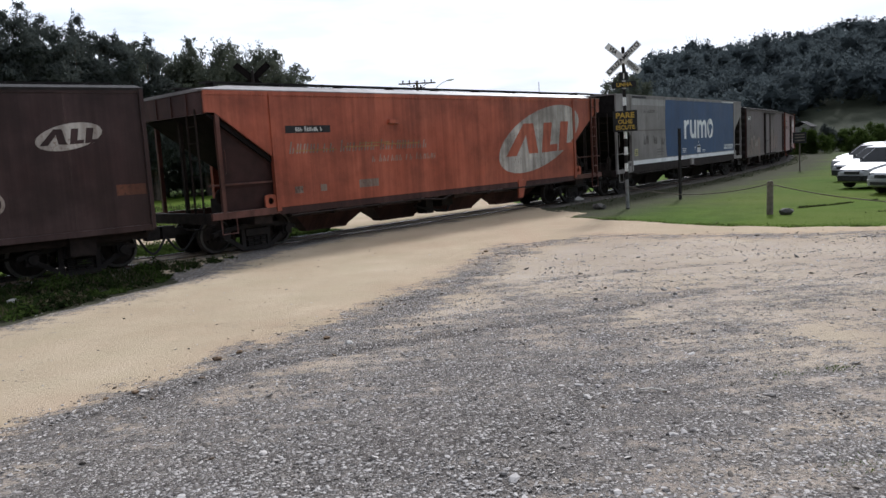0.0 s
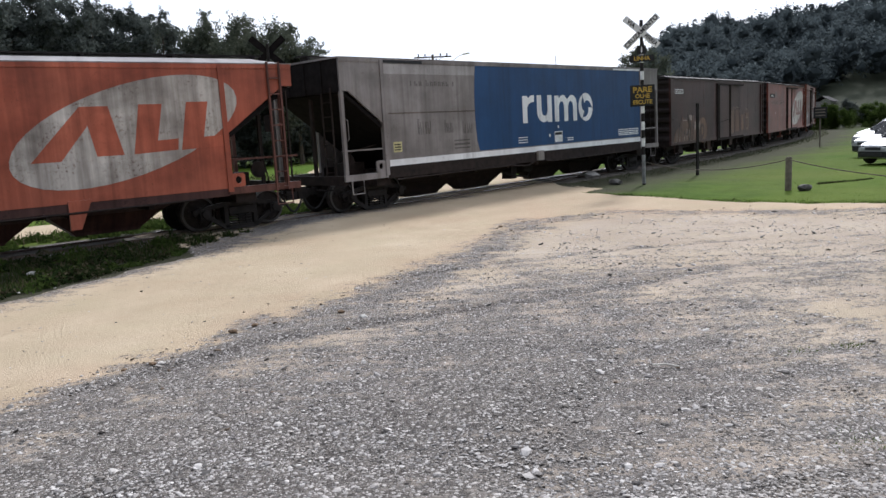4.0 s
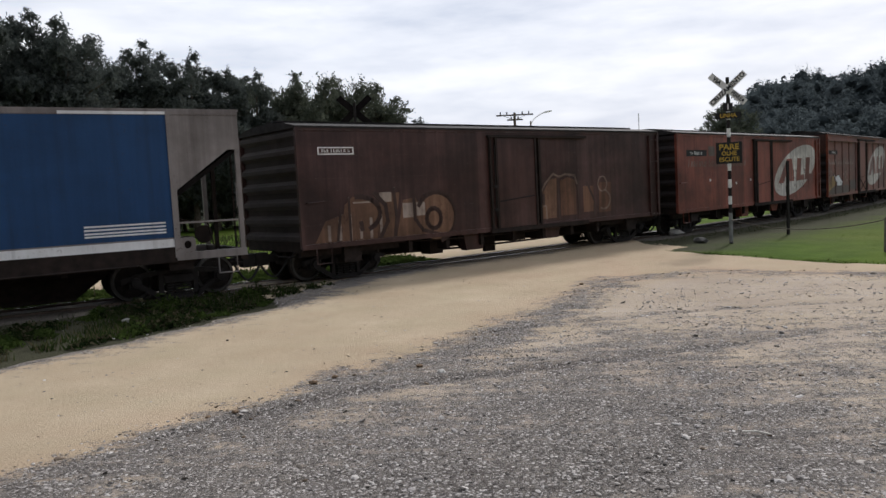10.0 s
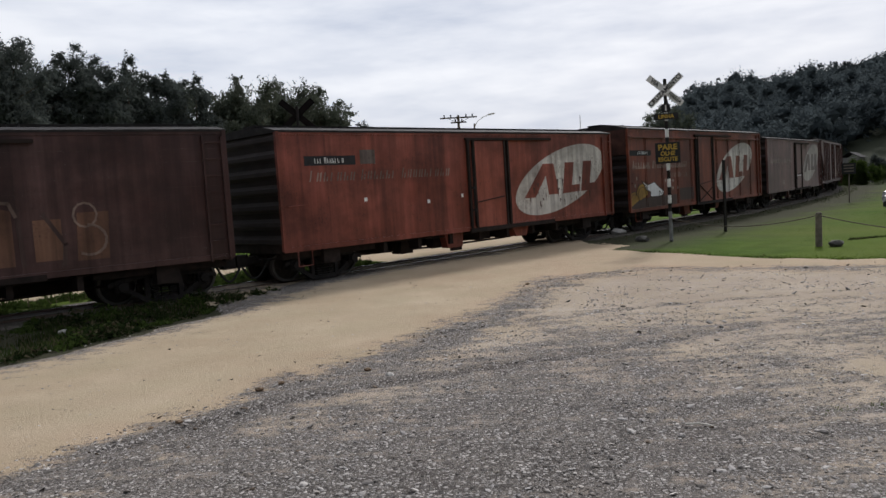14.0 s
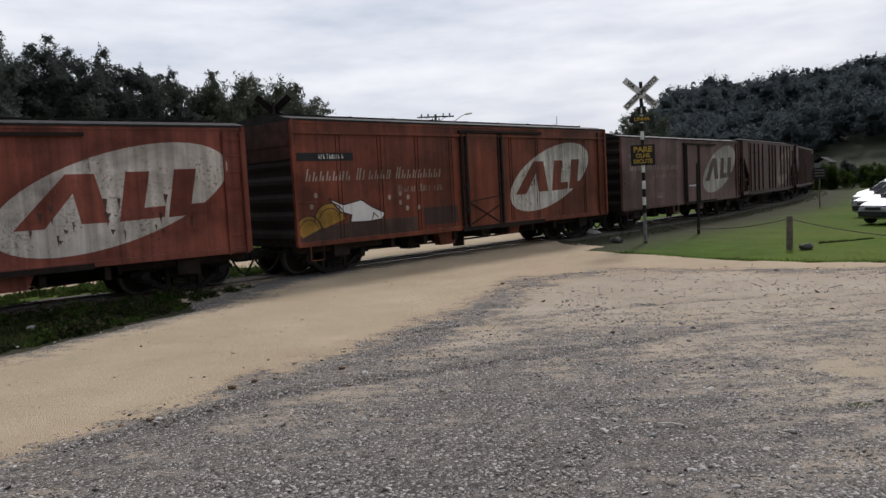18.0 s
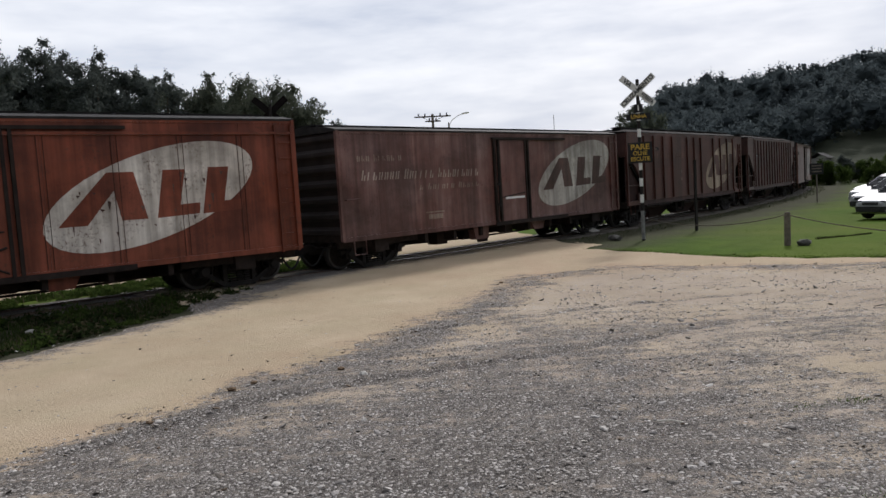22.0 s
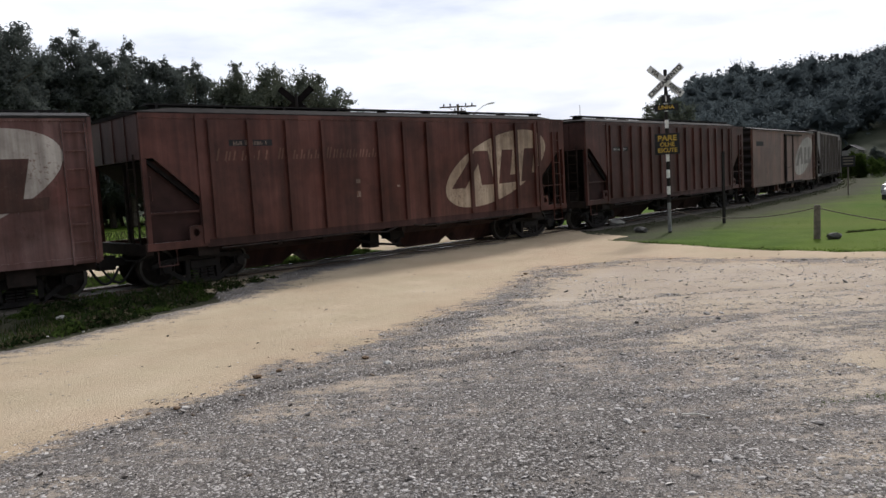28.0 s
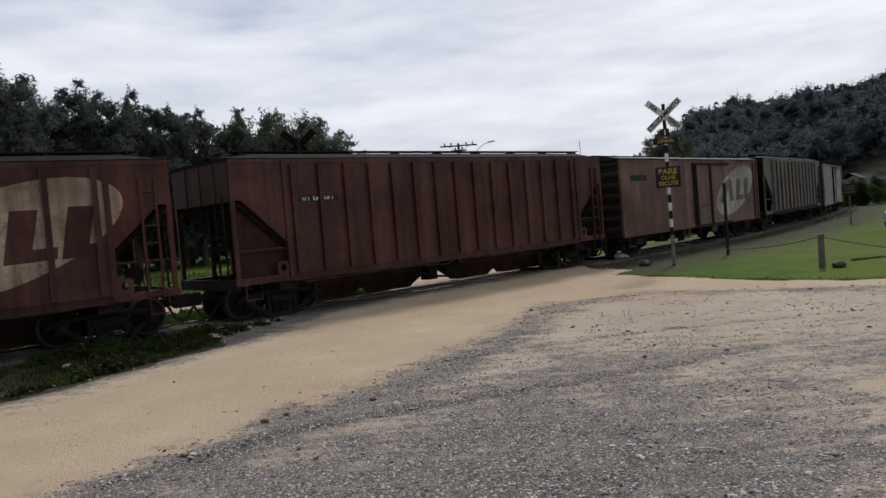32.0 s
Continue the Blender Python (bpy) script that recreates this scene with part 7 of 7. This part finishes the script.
def written(name, body, size, mat, parent, m, wide=1.0):
    me = letters(body, size)
    me.materials.clear()
    me.materials.append(mat)
    ob = part(name, me, None, parent)
    ob.matrix_basis = m @ Matrix.Diagonal((wide, 1, 1, 1))
    return ob


UPRIGHT = Matrix.Rotation(math.pi / 2, 4, "X")


def crossing_sign():
    root = thing("crossing_sign", "level-crossing sign post with white crossbuck and black boards", "road sign", pose(6.42, 25.8, 0, 0, 0, -14))
    bm = bmesh.new()
    lathe(bm, [(0.055, -0.3), (0.055, 5.3), (0.04, 5.32)], 12, "z")
    pole = part("pole", bm, MAT_STEEL, root, "dark steel pole")
    z = 0.05
    k = 0
    while z < 4.2:
        h = 0.95 if k == 0 else 0.27
        if k % 2 == 0:
            bm = bmesh.new()
            lathe(bm, [(0.0585, z), (0.0585, z + h)], 12, "z")
            part("white_band" if k else "lower_shaft", bm, MAT_SIGNWHITE if k else MAT_GREYPAINT, pole)
        z += h
        k += 1
    for a, name in ((42, "crossbuck_arm"), (-42, "crossbuck_arm")):
        bm = bmesh.new()
        y0 = -0.10 if a > 0 else -0.075
        box(bm, -0.70, 0.70, y0, y0 + 0.02, -0.105, 0.105)
        bmesh.ops.bevel(bm, geom=bm.edges[:], offset=0.006, segments=1, affect="EDGES")
        arm = part(name, bm, MAT_SIGNWHITE, root)
        arm.matrix_basis = Matrix.Translation((0, 0, 4.94)) @ Matrix.Rotation(radians(-a), 4, "Y")
        if a > 0:
            written("lettering", "CRUZAMENTO", 0.20, MAT_BLACK, arm, Matrix.Translation((0, y0 - 0.003, 0)) @ UPRIGHT, 0.98)
        else:
            written("lettering", "VIA", 0.19, MAT_BLACK, arm, Matrix.Translation((-0.42, y0 - 0.003, 0)) @ UPRIGHT)
            written("lettering", "FERREA", 0.18, MAT_BLACK, arm, Matrix.Translation((0.40, y0 - 0.003, 0)) @ UPRIGHT, 0.8)
    bm = bmesh.new()
    box(bm, -0.14, 0.14, -0.085, -0.06, 4.24, 4.50)
    b = part("number_board", bm, MAT_BLACK, root)
    written("lettering", "1", 0.24, MAT_SIGNWHITE, b, Matrix.Translation((0, -0.088, 4.37)) @ UPRIGHT)
    bm = bmesh.new()
    box(bm, -0.38, 0.38, -0.085, -0.06, 4.0, 4.2)
    b = part("track_board", bm, MAT_BLACK, root)
    written("lettering", "LINHA", 0.17, MAT_YELLOW, b, Matrix.Translation((0, -0.088, 4.10)) @ UPRIGHT)
    bm = bmesh.new()
    box(bm, -0.39, 0.39, -0.085, -0.06, 2.58, 3.26)
    bmesh.ops.bevel(bm, geom=bm.edges[:], offset=0.008, segments=1, affect="EDGES")
    b = part("stop_board", bm, MAT_BLACK, root)
    for body, size, z, wide in (("PARE", 0.245, 3.10, 1.08), ("OLHE", 0.19, 2.90, 0.95), ("ESCUTE", 0.185, 2.71, 0.95)):
        written("lettering", body, size, MAT_YELLOW, b, Matrix.Translation((0, -0.088, z)) @ UPRIGHT, wide)
    bm = bmesh.new()
    for z in (2.75, 3.1, 4.1, 4.85):
        box(bm, -0.07, 0.07, -0.065, 0.06, z - 0.02, z + 0.02)
    part("clamps", bm, MAT_STEEL, pole)


def far_crossing_sign(m, label, dark):
    root = thing("crossing_sign", label, "road sign", m)
    bm = bmesh.new()
    lathe(bm, [(0.055, -0.3), (0.055, 5.65)], 10, "z")
    part("pole", bm, MAT_STEEL, root)
    for a in (42, -42):
        bm = bmesh.new()
        y0 = 0.06 if a > 0 else 0.085
        box(bm, -0.80, 0.80, y0, y0 + 0.02, -0.12, 0.12)
        arm = part("crossbuck_arm", bm, dark, root, "dark back of a crossbuck arm")
        arm.matrix_basis = Matrix.Translation((0, 0, 5.34)) @ Matrix.Rotation(radians(a), 4, "Y")
    bm = bmesh.new()
    box(bm, -0.36, 0.36, 0.06, 0.085, 2.5, 3.1)
    part("stop_board", bm, dark, root)


def low_board():
    root = thing("warning_board", "black warning board on a thin grey pole", "road sign", pose(21.3, 45.0, 0, 0, 0, -25))
    bm = bmesh.new()
    lathe(bm, [(0.04, -0.3), (0.04, 2.25)], 8, "z")
    part("pole", bm, MAT_WOOD, root)
    bm = bmesh.new()
    box(bm, -0.36, 0.36, -0.07, -0.045, 1.62, 2.25)
    b = part("board", bm, MAT_BLACK, root)
    for z in (1.75, 1.92, 2.08):
        bm = bmesh.new()
        box(bm, -0.26, 0.26, -0.075, -0.069, z, z + 0.07)
        part("writing_bar", bm, MAT_WOOD, b)


def posts_and_cable():
    root = thing("fence_post", "weathered wooden fence post on the grass", "fence post", pose(9.21, 21.23, 0, 0, 1.0, 10), "lawn fence")
    bm = bmesh.new()
    lathe(bm, [(0.088, -0.3), (0.084, 0.5), (0.080, 0.90), (0.062, 0.925)], 10, "z")
    part("shaft", bm, MAT_WOOD, root)
    copy_thing(root, pose(11.6, 12.6, 0, 0, -1, 60))
    root = thing("steel_post", "dark rusty steel post beside the track", "post", pose(9.13, 28.7, 0, 0, 0.6, 30))
    bm = bmesh.new()
    box(bm, -0.05, 0.05, -0.008, 0.008, -0.3, 2.62)
    box(bm, -0.008, 0.008, 0.0081, 0.09, -0.3, 2.62)
    part("angle_bar", bm, MAT_STEEL, root)
    bm = bmesh.new()
    a, b, c = Vector((6.42, 25.74, 0.77)), Vector((9.21, 21.23, 0.85)), Vector((11.6, 12.6, 0.85))
    pts = []
    for p, q, sag in ((a, b, 0.28), (b, c, 0.34)):
        for k in range(15):
            t = k / 14
            pts.append(p.lerp(q, t) - Vector((0, 0, sag * 4 * t * (1 - t))))
    tube(bm, pts[:15] + pts[16:], 0.014, 5)
    ob = new("fence_cable", mesh_of("fence_cable", bm, MAT_WOOD))
    tagged(ob, "sagging grey cable strung between the posts", "cable")


def utility_pole(m):
    root = thing("utility_pole", "concrete utility pole with crossarms and insulators", "utility pole", m)
    bm = bmesh.new()
    lathe(bm, [(0.17, -0.4), (0.11, 8.85)], 10, "z")
    part("pole", bm, MAT_WOOD, root)
    for z, w in ((8.62, 1.65), (8.2, 0.7)):
        bm = bmesh.new()
        box(bm, -w, w, -0.16, -0.06, z - 0.06, z + 0.06)
        arm = part("crossarm", bm, MAT_BARK, root)
        for x in (-0.92, -0.5, 0.5, 0.92):
            if abs(x) < w:
                bm = bmesh.new()
                lathe(bm, [(0.03, z + 0.05), (0.07, z + 0.12), (0.05, z + 0.2), (0.08, z + 0.24), (0.03, z + 0.3)], 8, "z")
                for v in bm.verts:
                    v.co += Vector((x * w / 1.2 + 0.0, -0.11, 0))
                part("insulator", bm, MAT_BLACK, arm)
    bm = bmesh.new()
    tube(bm, [(0, -0.1, 8.15), (-0.95, -0.11, 8.57)], 0.02, 5)
    tube(bm, [(0, -0.1, 8.15), (0.95, -0.11, 8.57)], 0.02, 5)
    part("brace", bm, MAT_STEEL, root)


def street_lamp(m):
    root = thing("street_lamp", "street lamp with a curved arm and flat head", "street lamp", m)
    bm = bmesh.new()
    lathe(bm, [(0.11, -0.3), (0.07, 7.6)], 10, "z")
    part("pole", bm, MAT_WOOD, root)
    bm = bmesh.new()
    tube(bm, [(0, 0, 7.3), (0.35, 0, 7.8), (0.9, 0, 8.15), (1.3, 0, 8.28)], 0.035, 6)
    part("arm", bm, MAT_SIGNWHITE, root)
    bm = bmesh.new()
    loft(bm, [[(x, y * w, 8.28 + z * h + 0.12 * (x - 1.25)) for y, z in ((-1, 0), (-0.6, 0.8), (0.6, 0.8), (1, 0), (0.6, -0.7), (-0.6, -0.7))] for x, w, h in ((1.2, 0.05, 0.04), (1.4, 0.14, 0.09), (1.75, 0.15, 0.09), (1.95, 0.06, 0.04))])
    part("lamp_head", bm, MAT_SIGNWHITE, root)


def thin_mast(m):
    root = thing("thin_mast", "thin grey antenna mast far off", "mast", m)
    bm = bmesh.new()
    lathe(bm, [(0.06, -0.3), (0.035, 8.9)], 8, "z")
    part("shaft", bm, MAT_SIGNWHITE, root)


def far_fence():
    root = thing("field_fence", "old wooden field fence of upright posts", "fence")
    bm = bmesh.new()
    box(bm, -0.11, 0.11, -0.10, 0.10, -0.2, 1.6)
    me = mesh_of("post", bm, MAT_BARK)
    a, b = Vector((46, 99)), Vector((74, 86))
    n = 52
    for i in range(n):
        p = a.lerp(b, i / (n - 1))
        ob = part("post", me, None, root)
        ob.matrix_basis = pose(p.x, p.y, float(land(np.array([p.x]), np.array([p.y]))[0]), 0, random.uniform(-2, 2), -25, ) @ Matrix.Diagonal((1, 1, random.uniform(0.85, 1.1), 1))
    for z in (0.6, 1.25):
        bm = bmesh.new()
        tube(bm, [(a.lerp(b, i / 8).x, a.lerp(b, i / 8).y, z + float(land(np.array([a.lerp(b, i / 8).x]), np.array([a.lerp(b, i / 8).y]))[0])) for i in range(9)], 0.04, 5)
        part("rail", bm, MAT_BARK, root)


def small_house(m):
    root = thing("farmhouse", "small pale farmhouse with a dark tiled roof", "house", m)
    wall = plain("lime_wall", (0.26, 0.25, 0.235), 0.9, 0, 0.2, 2.0, 0.2)
    roof = plain("dark_roof_tiles", (0.030, 0.027, 0.028), 0.9, 0, 0.3, 3.0, 0.5)
    bm = bmesh.new()
    plate(bm, [(-4, -1), (4, -1), (4, 2.5), (-4, 2.5)], -2.5, 2.5)
    part("wall", bm, wall, root)
    bm = bmesh.new()
    loft(bm, [[(x, -3.1, 2.35), (x, 0, 4.1), (x, 3.1, 2.35), (x, 3.1, 2.5), (x, 0, 4.28), (x, -3.1, 2.5)] for x in (-4.5, 4.5)])
    part("roof", bm, roof, root)
    for x in (-2.4, 2.2):
        bm = bmesh.new()
        box(bm, x - 0.5, x + 0.5, -2.53, -2.48, 0.9, 1.9)
        w = part("window", bm, MAT_BLACK, root)
        bm = bmesh.new()
        box(bm, x - 0.58, x + 0.58, -2.56, -2.5, 0.82, 0.9)
        part("sill", bm, wall, w)
    bm = bmesh.new()
    box(bm, -0.45, 0.45, -2.53, -2.48, -0.2, 1.95)
    part("door", bm, MAT_BARK, root)


# ---------------------------------------------------------------- parked cars
def car_glass():
    m, N, K, b = nodes_of("car_glass", 0.12, 0, 0.2)
    b.inputs["Base Color"].default_value = (0.012, 0.014, 0.016, 1)
    return m


def car_paint(name, base):
    m, N, K, b = nodes_of(name, 0.5, 0, 0.4)
    v = coords(N, K)
    K(mixed(N, K, ramp_of(N, K, noise_tex(N, K, v, 3.0, 4), 0.4, 0.75), base, tuple(c * 0.9 for c in base)), b.inputs["Base Color"])
    b.inputs["Coat Weight"].default_value = 0.2
    return m


MAT_GLASS = car_glass()
MAT_CARWHITE, MAT_CARSILVER = car_paint("white_car_paint", (0.33, 0.335, 0.345)), car_paint("silver_car_paint", (0.45, 0.46, 0.47))
MAT_PLASTIC = plain("black_plastic", (0.03, 0.03, 0.032), 0.6, 0, 0.2, 10, 0.1)
MAT_RIM = plain("wheel_rim", (0.35, 0.35, 0.36), 0.4, 0.6, 0.2, 10, 0.1)


def car(m, label, paint, dark_bumper=False, van=0.0):
    """A parked hatchback; its nose points along -x."""
    root = thing("car", label, "car", m, "cars parked on the grass")
    W = 0.83
    # stations: x, half width, sill, shoulder
    st = [(-2.02, 0.55, 0.34, 0.62), (-1.95, 0.70, 0.26, 0.72), (-1.7, 0.79, 0.22, 0.80), (-1.2, W, 0.2, 0.90), (-0.8, W, 0.2, 0.95), (0.0, W, 0.2, 0.97), (1.2, W, 0.2, 1.0), (1.75, 0.80, 0.24, 1.0), (1.92, 0.72, 0.3, 0.95), (1.98, 0.6, 0.4, 0.85)]
    bm = bmesh.new()
    loft(bm, [[(x, -w * 0.93, s), (x, -w, s + 0.14), (x, -w, h - 0.14), (x, -w * 0.90, h), (x, w * 0.90, h), (x, w, h - 0.14), (x, w, s + 0.14), (x, w * 0.93, s)] for x, w, s, h in st])
    body = part("body", bm, paint, root)
    cab = [(-0.85, 0.74, 0.93, 0.95), (-0.15, 0.62, 0.93, 1.40 + van), (0.35, 0.61, 0.95, 1.47 + van), (1.2, 0.61, 0.97, 1.43 + van), (1.62, 0.62, 0.97, 1.28 + van), (1.88, 0.70, 0.95, 0.98)]
    bm = bmesh.new()
    loft(bm, [[(x, -0.76, z0), (x, -w, z1), (x, w, z1), (x, 0.76, z0)] for x, w, z0, z1 in cab])
    part("cabin", bm, paint, body)
    for s in (-1, 1):
        bm = bmesh.new()
        for x0, x1 in ((-0.45, 0.32), (0.42, 1.15)):
            top0, top1 = (1.16 if x0 < -0.3 else 1.36), 1.37
            yb, yt = s * 0.772, s * 0.652
            vs = [bm.verts.new(p) for p in ((x0, yb, 1.0), (x1, yb, 1.0), (x1, yt, top1 + van), (x0 + (0.42 if x0 < -0.3 else 0.02), yt, 1.36 + van))]
            bm.faces.new(vs if s < 0 else vs[::-1])
        bmesh.ops.solidify(bm, geom=bm.faces[:], thickness=0.012)
        part("side_windows", bm, MAT_GLASS, body)
        bm = bmesh.new()
        box(bm, -0.55, -0.38, min(s * 0.80, s * 0.98), max(s * 0.80, s * 0.98), 0.98, 1.10)
        part("mirror", bm, MAT_PLASTIC, body)
        bm = bmesh.new()
        loft(bm, [[(-1.98 + dx, s * (0.42 + k * 0.18), 0.66 + z) for dx, z in ((0, -0.06), (0.0, 0.05), (0.16 + 0.1 * k, 0.09), (0.16 + 0.1 * k, -0.05))] for k in (0, 1)])
        part("headlight", bm, MAT_GLASS, body)
    bm = bmesh.new()
    vs = [bm.verts.new(p) for p in ((-0.86, -0.70, 0.965), (-0.86, 0.70, 0.965), (-0.19, 0.58, 1.39 + van), (-0.19, -0.58, 1.39 + van))]
    bm.faces.new(vs[::-1])
    bmesh.ops.solidify(bm, geom=bm.faces[:], thickness=0.014)
    part("windscreen", bm, MAT_GLASS, body)
    bm = bmesh.new()
    loft(bm, [[(-2.06 + a, y, 0.30), (-2.08 + a, y, 0.50), (-1.9 + a, y, 0.52), (-1.9 + a, y, 0.28)] for a, y in ((0.2, -0.80), (0.02, -0.6), (0, 0), (0.02, 0.6), (0.2, 0.80))])
    part("bumper", bm, MAT_PLASTIC if dark_bumper else paint, root)
    for name, y, z0, z1, x in (("grille", 0.34, 0.55, 0.66, -2.03), ("air_intake", 0.46, 0.33, 0.43, -2.10)):
        bm = bmesh.new()
        box(bm, x, x + 0.10, -y, y, z0, z1)
        part(name, bm, MAT_PLASTIC, root)
    for s in (-1, 1):
        bm = bmesh.new()
        box(bm, -1.05, 1.55, min(s * 0.828, s * 0.842), max(s * 0.828, s * 0.842), 0.24, 0.34)
        part("side_skirt", bm, MAT_PLASTIC, root)
        for x in (-1.28, 1.22):
            bm = bmesh.new()
            n0 = [(x + 0.36 * math.cos(q), 0.30 + 0.36 * math.sin(q)) for q in (math.pi * k / 12 for k in range(13))]
            plate(bm, n0, min(s * 0.80, s * 0.836), max(s * 0.80, s * 0.836))
            part("wheel_arch", bm, MAT_PLASTIC, root)
    for x in (-1.28, 1.22):
        for s in (-1, 1):
            bm = bmesh.new()
            lathe(bm, [(0.17, -0.09), (0.28, -0.10), (0.30, -0.06), (0.30, 0.06), (0.28, 0.10), (0.17, 0.09)], 18)
            wh = part("wheel", bm, MAT_RUBBER, root)
            wh.matrix_basis = Matrix.Translation((x, s * 0.77, 0.30))
            bm = bmesh.new()
            lathe(bm, [(0.02, -0.095), (0.17, -0.085), (0.19, -0.06), (0.19, 0.06), (0.02, 0.07)], 14)
            part("rim", bm, MAT_RIM, wh)


def build_site():
    crossing_sign()
    far_crossing_sign(at_bearing(-12.45, 29.6, 0, radians(12)), "back of the far crossing sign", MAT_NEARBLACK)
    low_board()
    posts_and_cable()
    utility_pole(at_bearing(-0.8, 70, 0, radians(8)))
    street_lamp(at_bearing(0.35, 71, 0.5, radians(-10)))
    thin_mast(at_bearing(8.0, 80, 0))
    far_fence()
    small_house(at_bearing(25.6, 141, 2.0, radians(52), 0.5))
    for x, y, turn, name, paint, dark, van in ((24.4, 42.9, 14, "silver hatchback at the end of the row of cars", MAT_CARSILVER, False, 0.0), (21.9, 38.5, 17, "small white hatchback parked on the grass", MAT_CARWHITE, False, 0.0),
                                               (19.4, 33.5, 15, "white hatchback with dark headlights on the grass", MAT_CARWHITE, True, 0.0), (17.4, 29.3, 19, "white car with black bumper on the grass", MAT_CARWHITE, True, 0.08),
                                               (16.65, 25.8, 15, "white saloon car parked on the grass", MAT_CARWHITE, False, 0.0)):
        car(pose(x, y, 0, 0, 0, turn), name, paint, dark, van)


build_site()
build_trees()
build_woods()
build_verge_weeds()
build_grass()
build_tufts()
build_stones()


# ---------------------------------------------------------------- the train under way
# where the first wagon's front is, second by second
TRAIN_AT = (-24.89, -28.55, -32.2, -35.83, -39.45, -43.05, -46.65, -50.25, -53.84, -57.43, -60.97, -64.51, -68.03, -71.54, -75.03, -78.49, -81.93,
            -85.36, -88.78, -92.22, -95.63, -99.04, -102.46, -105.88, -109.26, -112.6, -115.88, -119.12, -122.39, -125.71, -129.07, -132.4, -135.71)


def train_place(t):
    """A smooth curve through the whole seconds."""
    i = min(max(int(t), 0), 31)
    u = t - i
    q = [TRAIN_AT[k] for k in (max(i - 1, 0), i, i + 1, min(i + 2, 32))]
    m0 = (q[2] - q[0]) / (2 if i > 0 else 1)
    m1 = (q[3] - q[1]) / (2 if i < 31 else 1)
    return (2 * u ** 3 - 3 * u * u + 1) * q[1] + (u ** 3 - 2 * u * u + u) * m0 + (3 * u * u - 2 * u ** 3) * q[2] + (u ** 3 - u * u) * m1


def wagon_pose(k, length, t):
    a = train_place(t) + FRONTS[k]
    p, _ = on_track(a + 0.17 * length)
    q, _ = on_track(a + 0.83 * length)
    m, d = (p + q) / 2, q - p
    return pose(m[0], m[1], 0, 0, 0, math.degrees(math.atan2(d[1], d[0])))


def motions():
    for k, (root, length) in enumerate(WAGONS):
        walk(root, [(t / 2, wagon_pose(k, length, t / 2)) for t in range(65)])
    for ob, x in WHEELSETS:
        rows = []
        for i in range(193):
            t = i / 6
            turn = -math.degrees((train_place(0) - train_place(t)) / WHEEL_R)
            rows.append((t, pose(x, 0, WHEEL_R, 0, turn, 0)))
        walk(ob, rows)


motions()
